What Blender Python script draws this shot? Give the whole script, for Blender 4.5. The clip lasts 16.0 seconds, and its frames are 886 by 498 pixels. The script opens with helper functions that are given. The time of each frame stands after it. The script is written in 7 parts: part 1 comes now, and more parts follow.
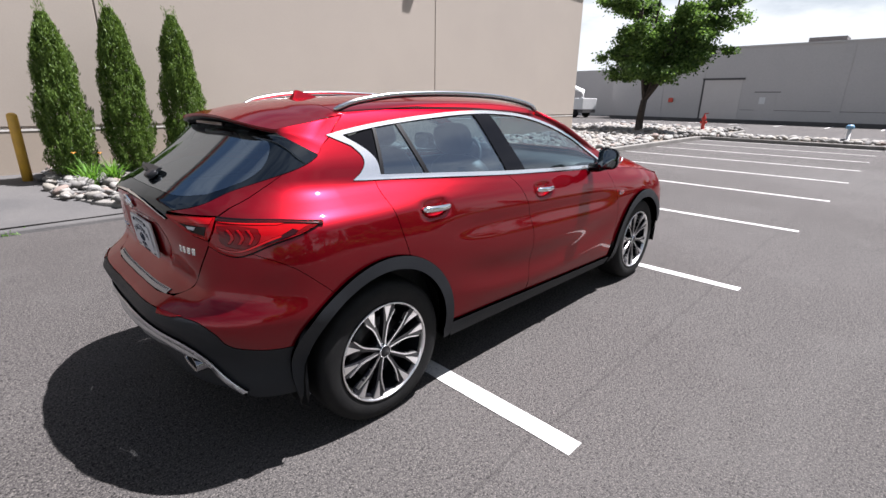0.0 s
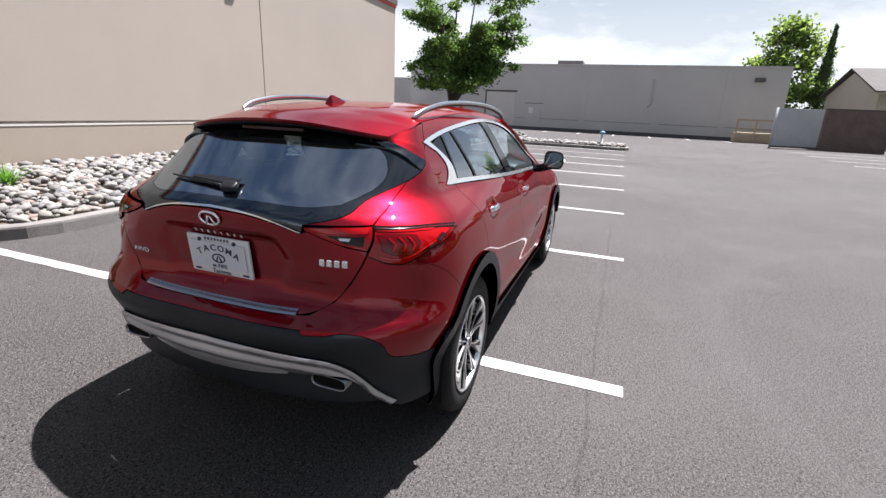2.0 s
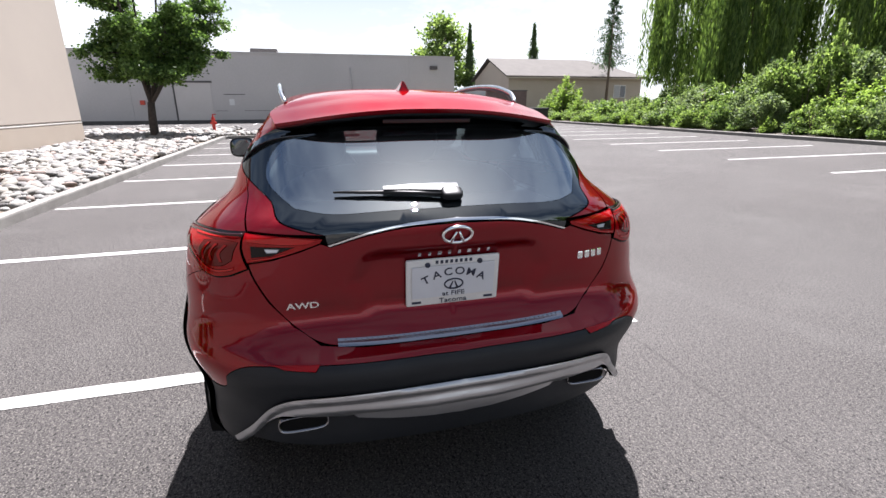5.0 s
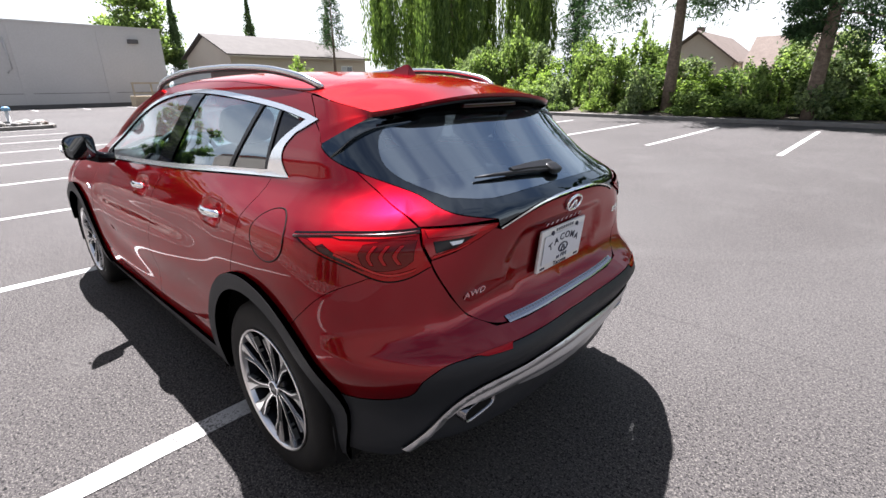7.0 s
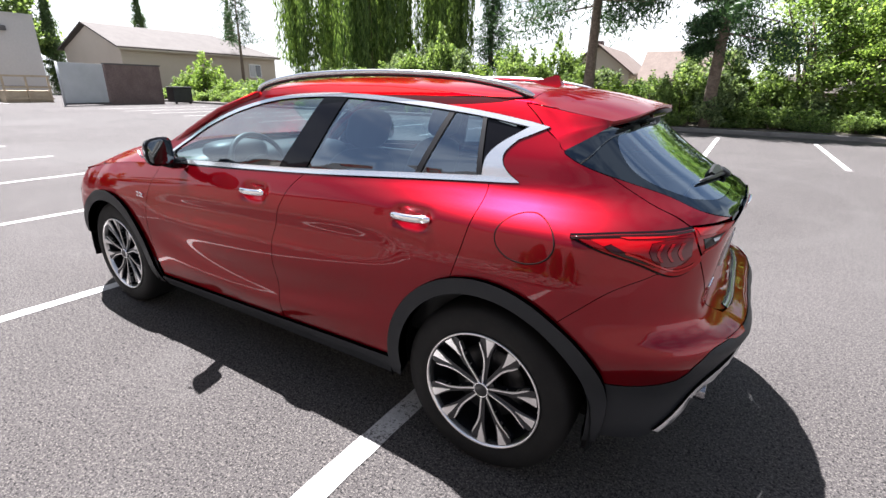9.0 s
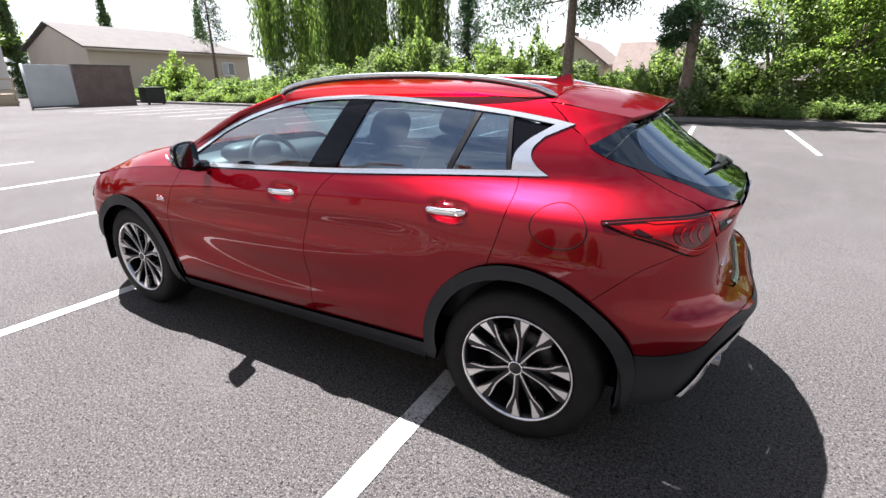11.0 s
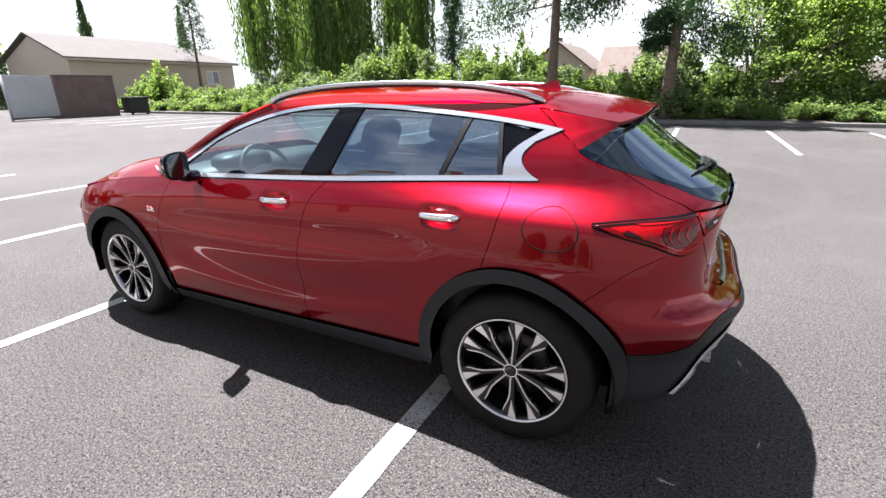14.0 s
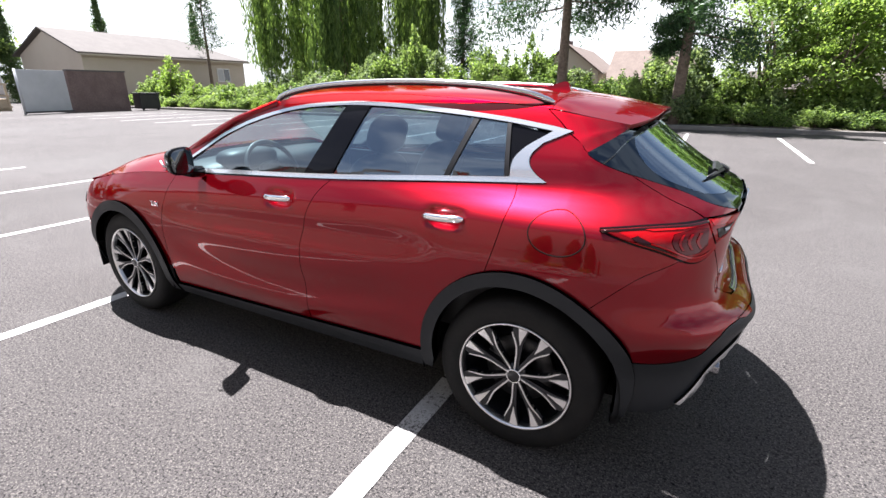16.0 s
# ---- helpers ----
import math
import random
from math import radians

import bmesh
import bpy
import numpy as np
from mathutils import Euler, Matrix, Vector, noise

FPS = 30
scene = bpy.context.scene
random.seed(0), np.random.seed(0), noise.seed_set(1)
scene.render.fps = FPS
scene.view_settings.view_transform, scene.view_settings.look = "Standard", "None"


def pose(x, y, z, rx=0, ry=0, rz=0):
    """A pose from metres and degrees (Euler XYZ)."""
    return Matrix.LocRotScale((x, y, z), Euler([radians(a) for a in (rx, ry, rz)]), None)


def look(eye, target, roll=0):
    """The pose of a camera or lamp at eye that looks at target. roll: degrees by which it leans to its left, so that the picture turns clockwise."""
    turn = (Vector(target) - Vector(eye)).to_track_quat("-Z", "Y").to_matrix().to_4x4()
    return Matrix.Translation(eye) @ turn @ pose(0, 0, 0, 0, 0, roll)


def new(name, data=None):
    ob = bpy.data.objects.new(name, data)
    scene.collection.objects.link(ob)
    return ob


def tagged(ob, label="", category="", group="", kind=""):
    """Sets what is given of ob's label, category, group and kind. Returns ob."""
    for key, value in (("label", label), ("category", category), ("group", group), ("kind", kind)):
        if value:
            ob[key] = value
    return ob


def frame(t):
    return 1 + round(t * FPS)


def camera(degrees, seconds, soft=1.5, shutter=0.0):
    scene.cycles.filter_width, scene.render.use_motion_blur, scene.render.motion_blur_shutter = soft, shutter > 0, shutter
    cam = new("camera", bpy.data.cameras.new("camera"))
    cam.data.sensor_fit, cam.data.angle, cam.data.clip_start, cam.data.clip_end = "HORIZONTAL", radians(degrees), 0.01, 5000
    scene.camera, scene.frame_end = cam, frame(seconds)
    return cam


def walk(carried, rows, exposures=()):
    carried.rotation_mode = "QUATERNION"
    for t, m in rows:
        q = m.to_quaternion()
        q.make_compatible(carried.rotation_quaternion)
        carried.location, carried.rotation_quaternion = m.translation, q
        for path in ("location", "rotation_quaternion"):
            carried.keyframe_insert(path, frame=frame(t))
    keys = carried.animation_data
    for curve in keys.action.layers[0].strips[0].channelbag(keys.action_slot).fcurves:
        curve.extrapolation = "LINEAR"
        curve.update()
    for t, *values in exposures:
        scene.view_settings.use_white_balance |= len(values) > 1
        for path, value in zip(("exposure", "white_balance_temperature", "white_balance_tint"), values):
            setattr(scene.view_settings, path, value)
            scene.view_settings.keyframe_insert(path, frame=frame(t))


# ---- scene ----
cam = camera(87.1, 16.0)
PATH = [
    (0, (-1.194, -2.372, 1.463), (0.162, -1.035, 0.852), 0.8),
    (0.5, (-1.425, -2.176, 1.449), (0.079, -0.994, 0.868), -0.1),
    (1, (-1.646, -1.91, 1.461), (-0.068, -0.845, 0.848), 1.6),
    (1.5, (-1.903, -1.665, 1.477), (-0.205, -0.799, 0.872), 1.2),
    (2, (-2.04, -1.406, 1.456), (-0.238, -0.757, 0.881), 2.6),
    (2.5, (-2.163, -1.067, 1.446), (-0.329, -0.578, 0.816), 2.3),
    (3, (-2.333, -0.773, 1.446), (-0.444, -0.532, 0.835), 0.2),
    (3.5, (-2.355, -0.487, 1.427), (-0.436, -0.474, 0.864), 2.1),
    (3.7, (-2.358, -0.357, 1.414), (-0.447, -0.425, 0.828), 0.9),
    (5.8, (-1.869, 0.873, 1.398), (-0.178, 0.029, 0.747), -0.1),
    (6, (-1.867, 0.998, 1.402), (-0.253, 0.039, 0.713), -0.3),
    (6.5, (-1.709, 1.218, 1.429), (-0.32, -0.069, 0.787), 0.5),
    (7, (-1.492, 1.477, 1.42), (-0.203, 0.102, 0.752), -0.5),
    (7.5, (-1.302, 1.762, 1.42), (-0.078, 0.325, 0.759), 0.7),
    (8, (-1.123, 1.952, 1.427), (-0.074, 0.387, 0.754), 2.3),
    (8.5, (-0.841, 2.017, 1.433), (0.184, 0.449, 0.732), -1.5),
    (9, (-0.676, 2.204, 1.437), (0.321, 0.599, 0.782), 1.1),
    (9.2, (-0.664, 2.294, 1.438), (0.302, 0.683, 0.753), 0.6),
    (11.3, (-0.556, 2.428, 1.471), (0.35, 0.778, 0.795), -0.4),
    (11.5, (-0.555, 2.427, 1.473), (0.33, 0.773, 0.781), -0.5),
    (12, (-0.551, 2.431, 1.468), (0.368, 0.793, 0.782), -0.6),
    (12.5, (-0.549, 2.434, 1.467), (0.375, 0.792, 0.798), -0.0),
    (13, (-0.553, 2.429, 1.463), (0.346, 0.776, 0.786), -0.1),
    (13.5, (-0.563, 2.44, 1.472), (0.336, 0.777, 0.821), -0.3),
    (14, (-0.557, 2.454, 1.473), (0.331, 0.786, 0.818), -0.8),
    (14.5, (-0.56, 2.455, 1.467), (0.305, 0.781, 0.797), -0.6),
    (15, (-0.562, 2.438, 1.464), (0.287, 0.756, 0.793), -0.2),
    (15.5, (-0.557, 2.431, 1.464), (0.314, 0.753, 0.811), 0.1),
    (16, (-0.547, 2.421, 1.463), (0.363, 0.763, 0.813), 0.2),
]
walk(cam, [(t, look(eye, target, roll)) for t, eye, target, roll in PATH],
     exposures=[(0.0, 1.70), (2.0, 1.77), (3.5, 2.00), (6.0, 2.12), (7.5, 2.32), (9.0, 2.40), (11.5, 2.41), (16.0, 2.42)])

# ---- world, sun ----
SUN_WAY = Vector((0.432, -0.182, 1.0)).normalized()
world = bpy.data.worlds.new("sky")
scene.world = world
world.use_nodes = True
wn, wl = world.node_tree.nodes, world.node_tree.links
wn.clear()
w_out = wn.new("ShaderNodeOutputWorld")
w_bg = wn.new("ShaderNodeBackground")
w_sky = wn.new("ShaderNodeTexSky")
w_sky.sky_type = "NISHITA"
w_sky.sun_disc = False
w_sky.sun_elevation = math.asin(SUN_WAY.z)
w_sky.sun_rotation = math.atan2(SUN_WAY.x, SUN_WAY.y)
w_sky.dust_density = 1.8
w_sky.ozone_density = 2.5
w_co = wn.new("ShaderNodeTexCoord")
w_map = wn.new("ShaderNodeMapping")
w_map.inputs["Scale"].default_value = (1.6, 1.6, 4.5)
w_noise = wn.new("ShaderNodeTexNoise")
w_noise.inputs["Scale"].default_value = 1.7
w_noise.inputs["Detail"].default_value = 9.0
w_noise.inputs["Roughness"].default_value = 0.58
w_ramp = wn.new("ShaderNodeValToRGB")
w_ramp.color_ramp.elements[0].position, w_ramp.color_ramp.elements[1].position = 0.40, 0.57
w_mix = wn.new("ShaderNodeMixRGB")
w_mix.inputs["Color2"].default_value = (11.5, 12.0, 12.8, 1)
w_sep = wn.new("ShaderNodeSeparateXYZ")
w_low = wn.new("ShaderNodeMapRange")
w_low.inputs["From Min"].default_value, w_low.inputs["From Max"].default_value = 0.04, 0.50
w_low.inputs["To Min"].default_value, w_low.inputs["To Max"].default_value = 0.8, 0.25
w_mul = wn.new("ShaderNodeMath")
w_mul.operation, w_mul.use_clamp = "MULTIPLY_ADD", True
w_haze = wn.new("ShaderNodeMapRange")
w_haze.inputs["From Min"].default_value, w_haze.inputs["From Max"].default_value = 0.06, 0.42
w_haze.inputs["To Min"].default_value, w_haze.inputs["To Max"].default_value = 0.75, 0.0
wl.new(w_sep.outputs["Z"], w_haze.inputs["Value"])
wl.new(w_haze.outputs[0], w_mul.inputs[2])
wl.new(w_co.outputs["Generated"], w_sep.inputs[0])
wl.new(w_sep.outputs["Z"], w_low.inputs["Value"])
wl.new(w_co.outputs["Generated"], w_map.inputs["Vector"])
wl.new(w_map.outputs[0], w_noise.inputs["Vector"])
wl.new(w_noise.outputs["Fac"], w_ramp.inputs[0])
wl.new(w_ramp.outputs[0], w_mul.inputs[0])
wl.new(w_low.outputs[0], w_mul.inputs[1])
wl.new(w_mul.outputs[0], w_mix.inputs["Fac"])
wl.new(w_sky.outputs[0], w_mix.inputs["Color1"])
wl.new(w_mix.outputs[0], w_bg.inputs["Color"])
w_bg.inputs["Strength"].default_value = 0.027
wl.new(w_bg.outputs[0], w_out.inputs["Surface"])

sun = new("sun", bpy.data.lights.new("sun", "SUN"))
sun.data.energy, sun.data.angle, sun.data.color = 5.0, radians(0.55), (1.0, 0.970, 1.01)
sun.matrix_world = look(SUN_WAY * 60, (0, 0, 0))


# ---- materials ----
def rgb(h):
    """Linear colour from an sRGB hex text."""
    c = [int(h[i:i + 2], 16) / 255 for i in (0, 2, 4)]
    return tuple(v / 12.92 if v <= 0.04045 else ((v + 0.055) / 1.055) ** 2.4 for v in c) + (1,)


def material(name, base, rough=0.6, metal=0.0, vary=None, scale=8.0, fine=0.0, fine_scale=120.0, bump=0.0, bump_scale=60.0,
             coat=0.0, spec=0.5, island=0.0, per_object=0.0, rough_vary=0.0):
    """A principled surface: base colour, a second colour in patches, fine grain, relief."""
    m = bpy.data.materials.new(name)
    m.use_nodes = True
    n, l = m.node_tree.nodes, m.node_tree.links
    p = n["Principled BSDF"]
    base = base if len(base) == 4 else (*base, 1)
    p.inputs["Roughness"].default_value, p.inputs["Metallic"].default_value = rough, metal
    p.inputs["Coat Weight"].default_value, p.inputs["Coat Roughness"].default_value = coat, 0.03
    p.inputs["Specular IOR Level"].default_value = spec
    co = n.new("ShaderNodeTexCoord").outputs["Object"]
    col = None
    if vary is not None:
        vary = vary if len(vary) == 4 else (*vary, 1)
        t = n.new("ShaderNodeTexNoise")
        t.inputs["Scale"].default_value, t.inputs["Detail"].default_value, t.inputs["Roughness"].default_value = scale, 6, 0.6
        l.new(co, t.inputs["Vector"])
        r = n.new("ShaderNodeValToRGB")
        r.color_ramp.elements[0].position, r.color_ramp.elements[1].position = 0.35, 0.68
        r.color_ramp.elements[0].color, r.color_ramp.elements[1].color = base, vary
        l.new(t.outputs["Fac"], r.inputs[0])
        col = r.outputs[0]
        if rough_vary:
            mr = n.new("ShaderNodeMapRange")
            mr.inputs["To Min"].default_value, mr.inputs["To Max"].default_value = rough - rough_vary, rough + rough_vary
            l.new(t.outputs["Fac"], mr.inputs["Value"])
            l.new(mr.outputs[0], p.inputs["Roughness"])

    def scaled(src, lo, hi, value):
        nonlocal col
        mr = n.new("ShaderNodeMapRange")
        mr.inputs["From Min"].default_value, mr.inputs["From Max"].default_value = lo, hi
        mr.inputs["To Min"].default_value, mr.inputs["To Max"].default_value = 1 - value, 1 + value
        l.new(src, mr.inputs["Value"])
        mx = n.new("ShaderNodeMixRGB")
        mx.blend_type, mx.inputs["Fac"].default_value = "MULTIPLY", 1.0
        if col is None:
            mx.inputs["Color1"].default_value = base
        else:
            l.new(col, mx.inputs["Color1"])
        l.new(mr.outputs[0], mx.inputs["Color2"])
        col = mx.outputs[0]

    if fine:
        t2 = n.new("ShaderNodeTexNoise")
        t2.inputs["Scale"].default_value, t2.inputs["Detail"].default_value, t2.inputs["Roughness"].default_value = fine_scale, 4, 0.7
        l.new(co, t2.inputs["Vector"])
        scaled(t2.outputs["Fac"], 0.3, 0.7, fine)
    if island:
        scaled(n.new("ShaderNodeNewGeometry").outputs["Random Per Island"], 0, 1, island)
    if per_object:
        scaled(n.new("ShaderNodeObjectInfo").outputs["Random"], 0, 1, per_object)
    if col is None:
        p.inputs["Base Color"].default_value = base
    else:
        l.new(col, p.inputs["Base Color"])
    if bump:
        t3 = n.new("ShaderNodeTexNoise")
        t3.inputs["Scale"].default_value, t3.inputs["Detail"].default_value, t3.inputs["Roughness"].default_value = bump_scale, 5, 0.65
        l.new(co, t3.inputs["Vector"])
        b = n.new("ShaderNodeBump")
        b.inputs["Strength"].default_value, b.inputs["Distance"].default_value = bump, 0.01
        l.new(t3.outputs["Fac"], b.inputs["Height"])
        l.new(b.outputs[0], p.inputs["Normal"])
    return m


def leaf_material(name, dark, light, through_share=0.35, spread=0.35):
    """Leaves: two greens in patches, leaf by leaf variation, light passing through."""
    m = bpy.data.materials.new(name)
    m.use_nodes = True
    n, l = m.node_tree.nodes, m.node_tree.links
    p, out = n["Principled BSDF"], n["Material Output"]
    p.inputs["Roughness"].default_value = 0.5
    p.inputs["Specular IOR Level"].default_value = 0.24
    rnd = n.new("ShaderNodeNewGeometry").outputs["Random Per Island"]
    r = n.new("ShaderNodeValToRGB")
    r.color_ramp.elements[0].color, r.color_ramp.elements[1].color = (*dark, 1), (*light, 1)
    l.new(rnd, r.inputs[0])
    l.new(r.outputs[0], p.inputs["Base Color"])
    tr = n.new("ShaderNodeBsdfTranslucent")
    mx = n.new("ShaderNodeMixRGB")
    mx.blend_type, mx.inputs["Fac"].default_value, mx.inputs["Color2"].default_value = "MULTIPLY", 1.0, (1.15, 1.18, 0.76, 1)
    l.new(r.outputs[0], mx.inputs["Color1"])
    l.new(mx.outputs[0], tr.inputs["Color"])
    ms = n.new("ShaderNodeMixShader")
    ms.inputs["Fac"].default_value = through_share
    l.new(p.outputs[0], ms.inputs[1])
    l.new(tr.outputs[0], ms.inputs[2])
    l.new(ms.outputs[0], out.inputs["Surface"])
    return m


def glass_material(name, tint, mirror=0.08, gloss=0.01, shine=(1, 1, 1)):
    """A thin tinted pane: light passes straight, the surface mirrors more at a slant."""
    m = bpy.data.materials.new(name)
    m.use_nodes = True
    n, l = m.node_tree.nodes, m.node_tree.links
    n.remove(n["Principled BSDF"])
    out = n["Material Output"]
    t, g, f, ms = (n.new("ShaderNodeBsdfTransparent"), n.new("ShaderNodeBsdfGlossy"), n.new("ShaderNodeLayerWeight"), n.new("ShaderNodeMixShader"))
    t.inputs["Color"].default_value = (*tint, 1)
    g.inputs["Roughness"].default_value = gloss
    g.inputs["Color"].default_value = (*shine, 1)
    f.inputs["Blend"].default_value = 0.5
    pw, ad = n.new("ShaderNodeMath"), n.new("ShaderNodeMath")
    pw.operation, ad.operation, ad.use_clamp = "POWER", "MULTIPLY_ADD", True
    pw.inputs[1].default_value = 5.5
    ad.inputs[1].default_value, ad.inputs[2].default_value = 1 - mirror, mirror
    l.new(f.outputs["Facing"], pw.inputs[0])
    l.new(pw.outputs[0], ad.inputs[0])
    l.new(ad.outputs[0], ms.inputs["Fac"])
    l.new(t.outputs[0], ms.inputs[1])
    l.new(g.outputs[0], ms.inputs[2])
    l.new(ms.outputs[0], out.inputs["Surface"])
    return m


def asphalt_material():
    """Worn asphalt: grey binder with light and dark stone chips, near-black specks painted as shaded pits, faint stains
    and tyre-polished tracks.
    """
    m = material("asphalt", (0.0430, 0.0392, 0.0384), 0.85, vary=(0.0605, 0.0554, 0.0544), scale=0.32, bump=1.0, bump_scale=105, spec=0.22)
    n, l = m.node_tree.nodes, m.node_tree.links
    p = n["Principled BSDF"]
    co = n.new("ShaderNodeTexCoord").outputs["Object"]
    old = p.inputs["Base Color"].links[0].from_socket

    def layer(scale, lo, hi, colour, amount, kind="noise"):
        nonlocal old
        if kind == "noise":
            t = n.new("ShaderNodeTexNoise")
            t.inputs["Detail"].default_value, t.inputs["Roughness"].default_value = 3, 0.6
            f = t.outputs["Fac"]
        else:
            t = n.new("ShaderNodeTexVoronoi")
            f = t.outputs["Distance"]
        t.inputs["Scale"].default_value = scale
        l.new(co, t.inputs["Vector"])
        mr = n.new("ShaderNodeMapRange")
        mr.inputs["From Min"].default_value, mr.inputs["From Max"].default_value = lo, hi
        mr.inputs["To Max"].default_value = amount
        l.new(f, mr.inputs["Value"])
        mx = n.new("ShaderNodeMixRGB")
        mx.inputs["Color2"].default_value = (*colour, 1)
        l.new(mr.outputs[0], mx.inputs["Fac"])
        l.new(old, mx.inputs["Color1"])
        old = mx.outputs[0]

    layer(130, 0.53, 0.64, (0.185, 0.168, 0.153), 0.75)
    # near-black specks here and at scale 62 paint the shade in the pits
    layer(100, 0.545, 0.62, (0.005, 0.005, 0.005), 1.0)
    layer(48, 0.55, 0.70, (0.130, 0.119, 0.109), 0.65)
    layer(62, 0.575, 0.66, (0.004, 0.004, 0.004), 1.0)
    layer(1.3, 0.55, 0.80, (0.080, 0.076, 0.072), 0.5)
    layer(0.13, 0.50, 0.75, (0.084, 0.080, 0.077), 0.45)
    for cx, cy, rad, wide in ((1.5, -6.0, 3.75, 0.16),):
        sub, ln, cmp_, mx = (n.new(k) for k in ("ShaderNodeVectorMath", "ShaderNodeVectorMath", "ShaderNodeMath", "ShaderNodeMixRGB"))
        sub.operation, ln.operation, cmp_.operation = "SUBTRACT", "LENGTH", "SUBTRACT"
        sub.inputs[1].default_value = (cx, cy, 0)
        cmp_.inputs[1].default_value = rad
        ab, mr = n.new("ShaderNodeMath"), n.new("ShaderNodeMapRange")
        ab.operation = "ABSOLUTE"
        mr.inputs["From Min"].default_value, mr.inputs["From Max"].default_value = wide, wide * 0.4
        mr.inputs["To Max"].default_value = 0.06
        l.new(co, sub.inputs[0])
        l.new(sub.outputs[0], ln.inputs[0])
        l.new(ln.outputs["Value"], cmp_.inputs[0])
        l.new(cmp_.outputs[0], ab.inputs[0])
        l.new(ab.outputs[0], mr.inputs["Value"])
        l.new(mr.outputs[0], mx.inputs["Fac"])
        mx.inputs["Color2"].default_value = (0.13, 0.125, 0.12, 1)
        l.new(old, mx.inputs["Color1"])
        old = mx.outputs[0]
    # a long old seam in the asphalt beside the stalls
    sp, wob, ad, ab, mr, mx = (n.new("ShaderNode" + k) for k in ("SeparateXYZ", "TexNoise", "Math", "Math", "MapRange", "MixRGB"))
    wob.inputs["Scale"].default_value, wob.inputs["Detail"].default_value = 2.2, 4
    l.new(co, sp.inputs[0])
    l.new(co, wob.inputs["Vector"])
    ad.operation, ad.inputs[1].default_value = "MULTIPLY_ADD", 0.09
    l.new(wob.outputs["Fac"], ad.inputs[0])
    l.new(sp.outputs["Y"], ad.inputs[2])
    sh = n.new("ShaderNodeMath")
    sh.operation, sh.inputs[1].default_value = "ADD", 1.395
    l.new(ad.outputs[0], sh.inputs[0])
    ab.operation = "ABSOLUTE"
    l.new(sh.outputs[0], ab.inputs[0])
    mr.inputs["From Min"].default_value, mr.inputs["From Max"].default_value, mr.inputs["To Max"].default_value = 0.014, 0.003, 0.28
    l.new(ab.outputs[0], mr.inputs["Value"])
    mx.inputs["Color2"].default_value = (0.014, 0.013, 0.013, 1)
    l.new(mr.outputs[0], mx.inputs["Fac"])
    l.new(old, mx.inputs["Color1"])
    old = mx.outputs[0]
    l.new(old, p.inputs["Base Color"])
    return m


M = {}
M["asphalt"] = asphalt_material()


def line_material(name, base, vary, wear):
    """Road paint with asphalt showing through in pits and worn patches."""
    m = material(name, base, 0.7, vary=vary, scale=4, fine=0.2, fine_scale=70, bump=0.5, bump_scale=105)
    n, l = m.node_tree.nodes, m.node_tree.links
    p = n["Principled BSDF"]
    co = n.new("ShaderNodeTexCoord").outputs["Object"]
    pits, patch, add, mr, mx = (n.new("ShaderNode" + k) for k in ("TexNoise", "TexNoise", "Math", "MapRange", "MixRGB"))
    pits.inputs["Scale"].default_value, pits.inputs["Detail"].default_value, pits.inputs["Roughness"].default_value = 75, 4, 0.7
    patch.inputs["Scale"].default_value, patch.inputs["Detail"].default_value = 3.2, 3
    add.operation, add.inputs[1].default_value = "MULTIPLY_ADD", 0.55
    mr.inputs["From Min"].default_value, mr.inputs["From Max"].default_value, mr.inputs["To Max"].default_value = wear, wear + 0.07, 0.9
    mx.inputs["Color2"].default_value = (0.045, 0.041, 0.039, 1)
    l.new(co, pits.inputs["Vector"])
    l.new(co, patch.inputs["Vector"])
    l.new(patch.outputs["Fac"], add.inputs[0])
    l.new(pits.outputs["Fac"], add.inputs[2])
    l.new(add.outputs[0], mr.inputs["Value"])
    l.new(mr.outputs[0], mx.inputs["Fac"])
    l.new(p.inputs["Base Color"].links[0].from_socket, mx.inputs["Color1"])
    l.new(mx.outputs[0], p.inputs["Base Color"])
    return m


M["line"] = line_material("road_paint", (0.50, 0.495, 0.485), (0.41, 0.405, 0.395), 0.93)
M["worn_line"] = line_material("worn_road_paint", (0.43, 0.42, 0.405), (0.34, 0.33, 0.317), 0.86)
M["kerb"] = material("kerb_concrete", (0.125, 0.116, 0.107), 0.85, vary=(0.185, 0.175, 0.160), scale=2.5, fine=0.2, fine_scale=70, bump=0.5, bump_scale=60)
M["wall"] = material("painted_concrete_beige", (0.385, 0.334, 0.288), 0.8, vary=(0.407, 0.353, 0.303), scale=0.5, fine=0.03, fine_scale=40, bump=0.12, bump_scale=30)
M["wall_low"] = material("painted_concrete_tan", (0.350, 0.293, 0.238), 0.8, vary=(0.372, 0.313, 0.257), scale=0.8, fine=0.04, fine_scale=40, bump=0.12, bump_scale=30)
M["groove"] = material("groove_shadow_paint", (0.20, 0.175, 0.155), 0.85, vary=(0.24, 0.21, 0.18), scale=5)
M["reveal"] = material("pale_reveal_strip", (0.68, 0.65, 0.61), 0.7, vary=(0.62, 0.59, 0.55), scale=3)
M["far_wall"] = material("grey_block_wall", (0.44, 0.420, 0.408), 0.85, vary=(0.48, 0.456, 0.443), scale=0.22, fine=0.05, fine_scale=8, bump=0.1, bump_scale=12)
M["far_dark"] = material("dark_grey_trim", (0.07, 0.0665, 0.0665), 0.8, vary=(0.098, 0.091, 0.091), scale=2)
M["red_trim"] = material("red_fascia_paint", (0.55, 0.06, 0.03), 0.5, vary=(0.48, 0.05, 0.03), scale=2)
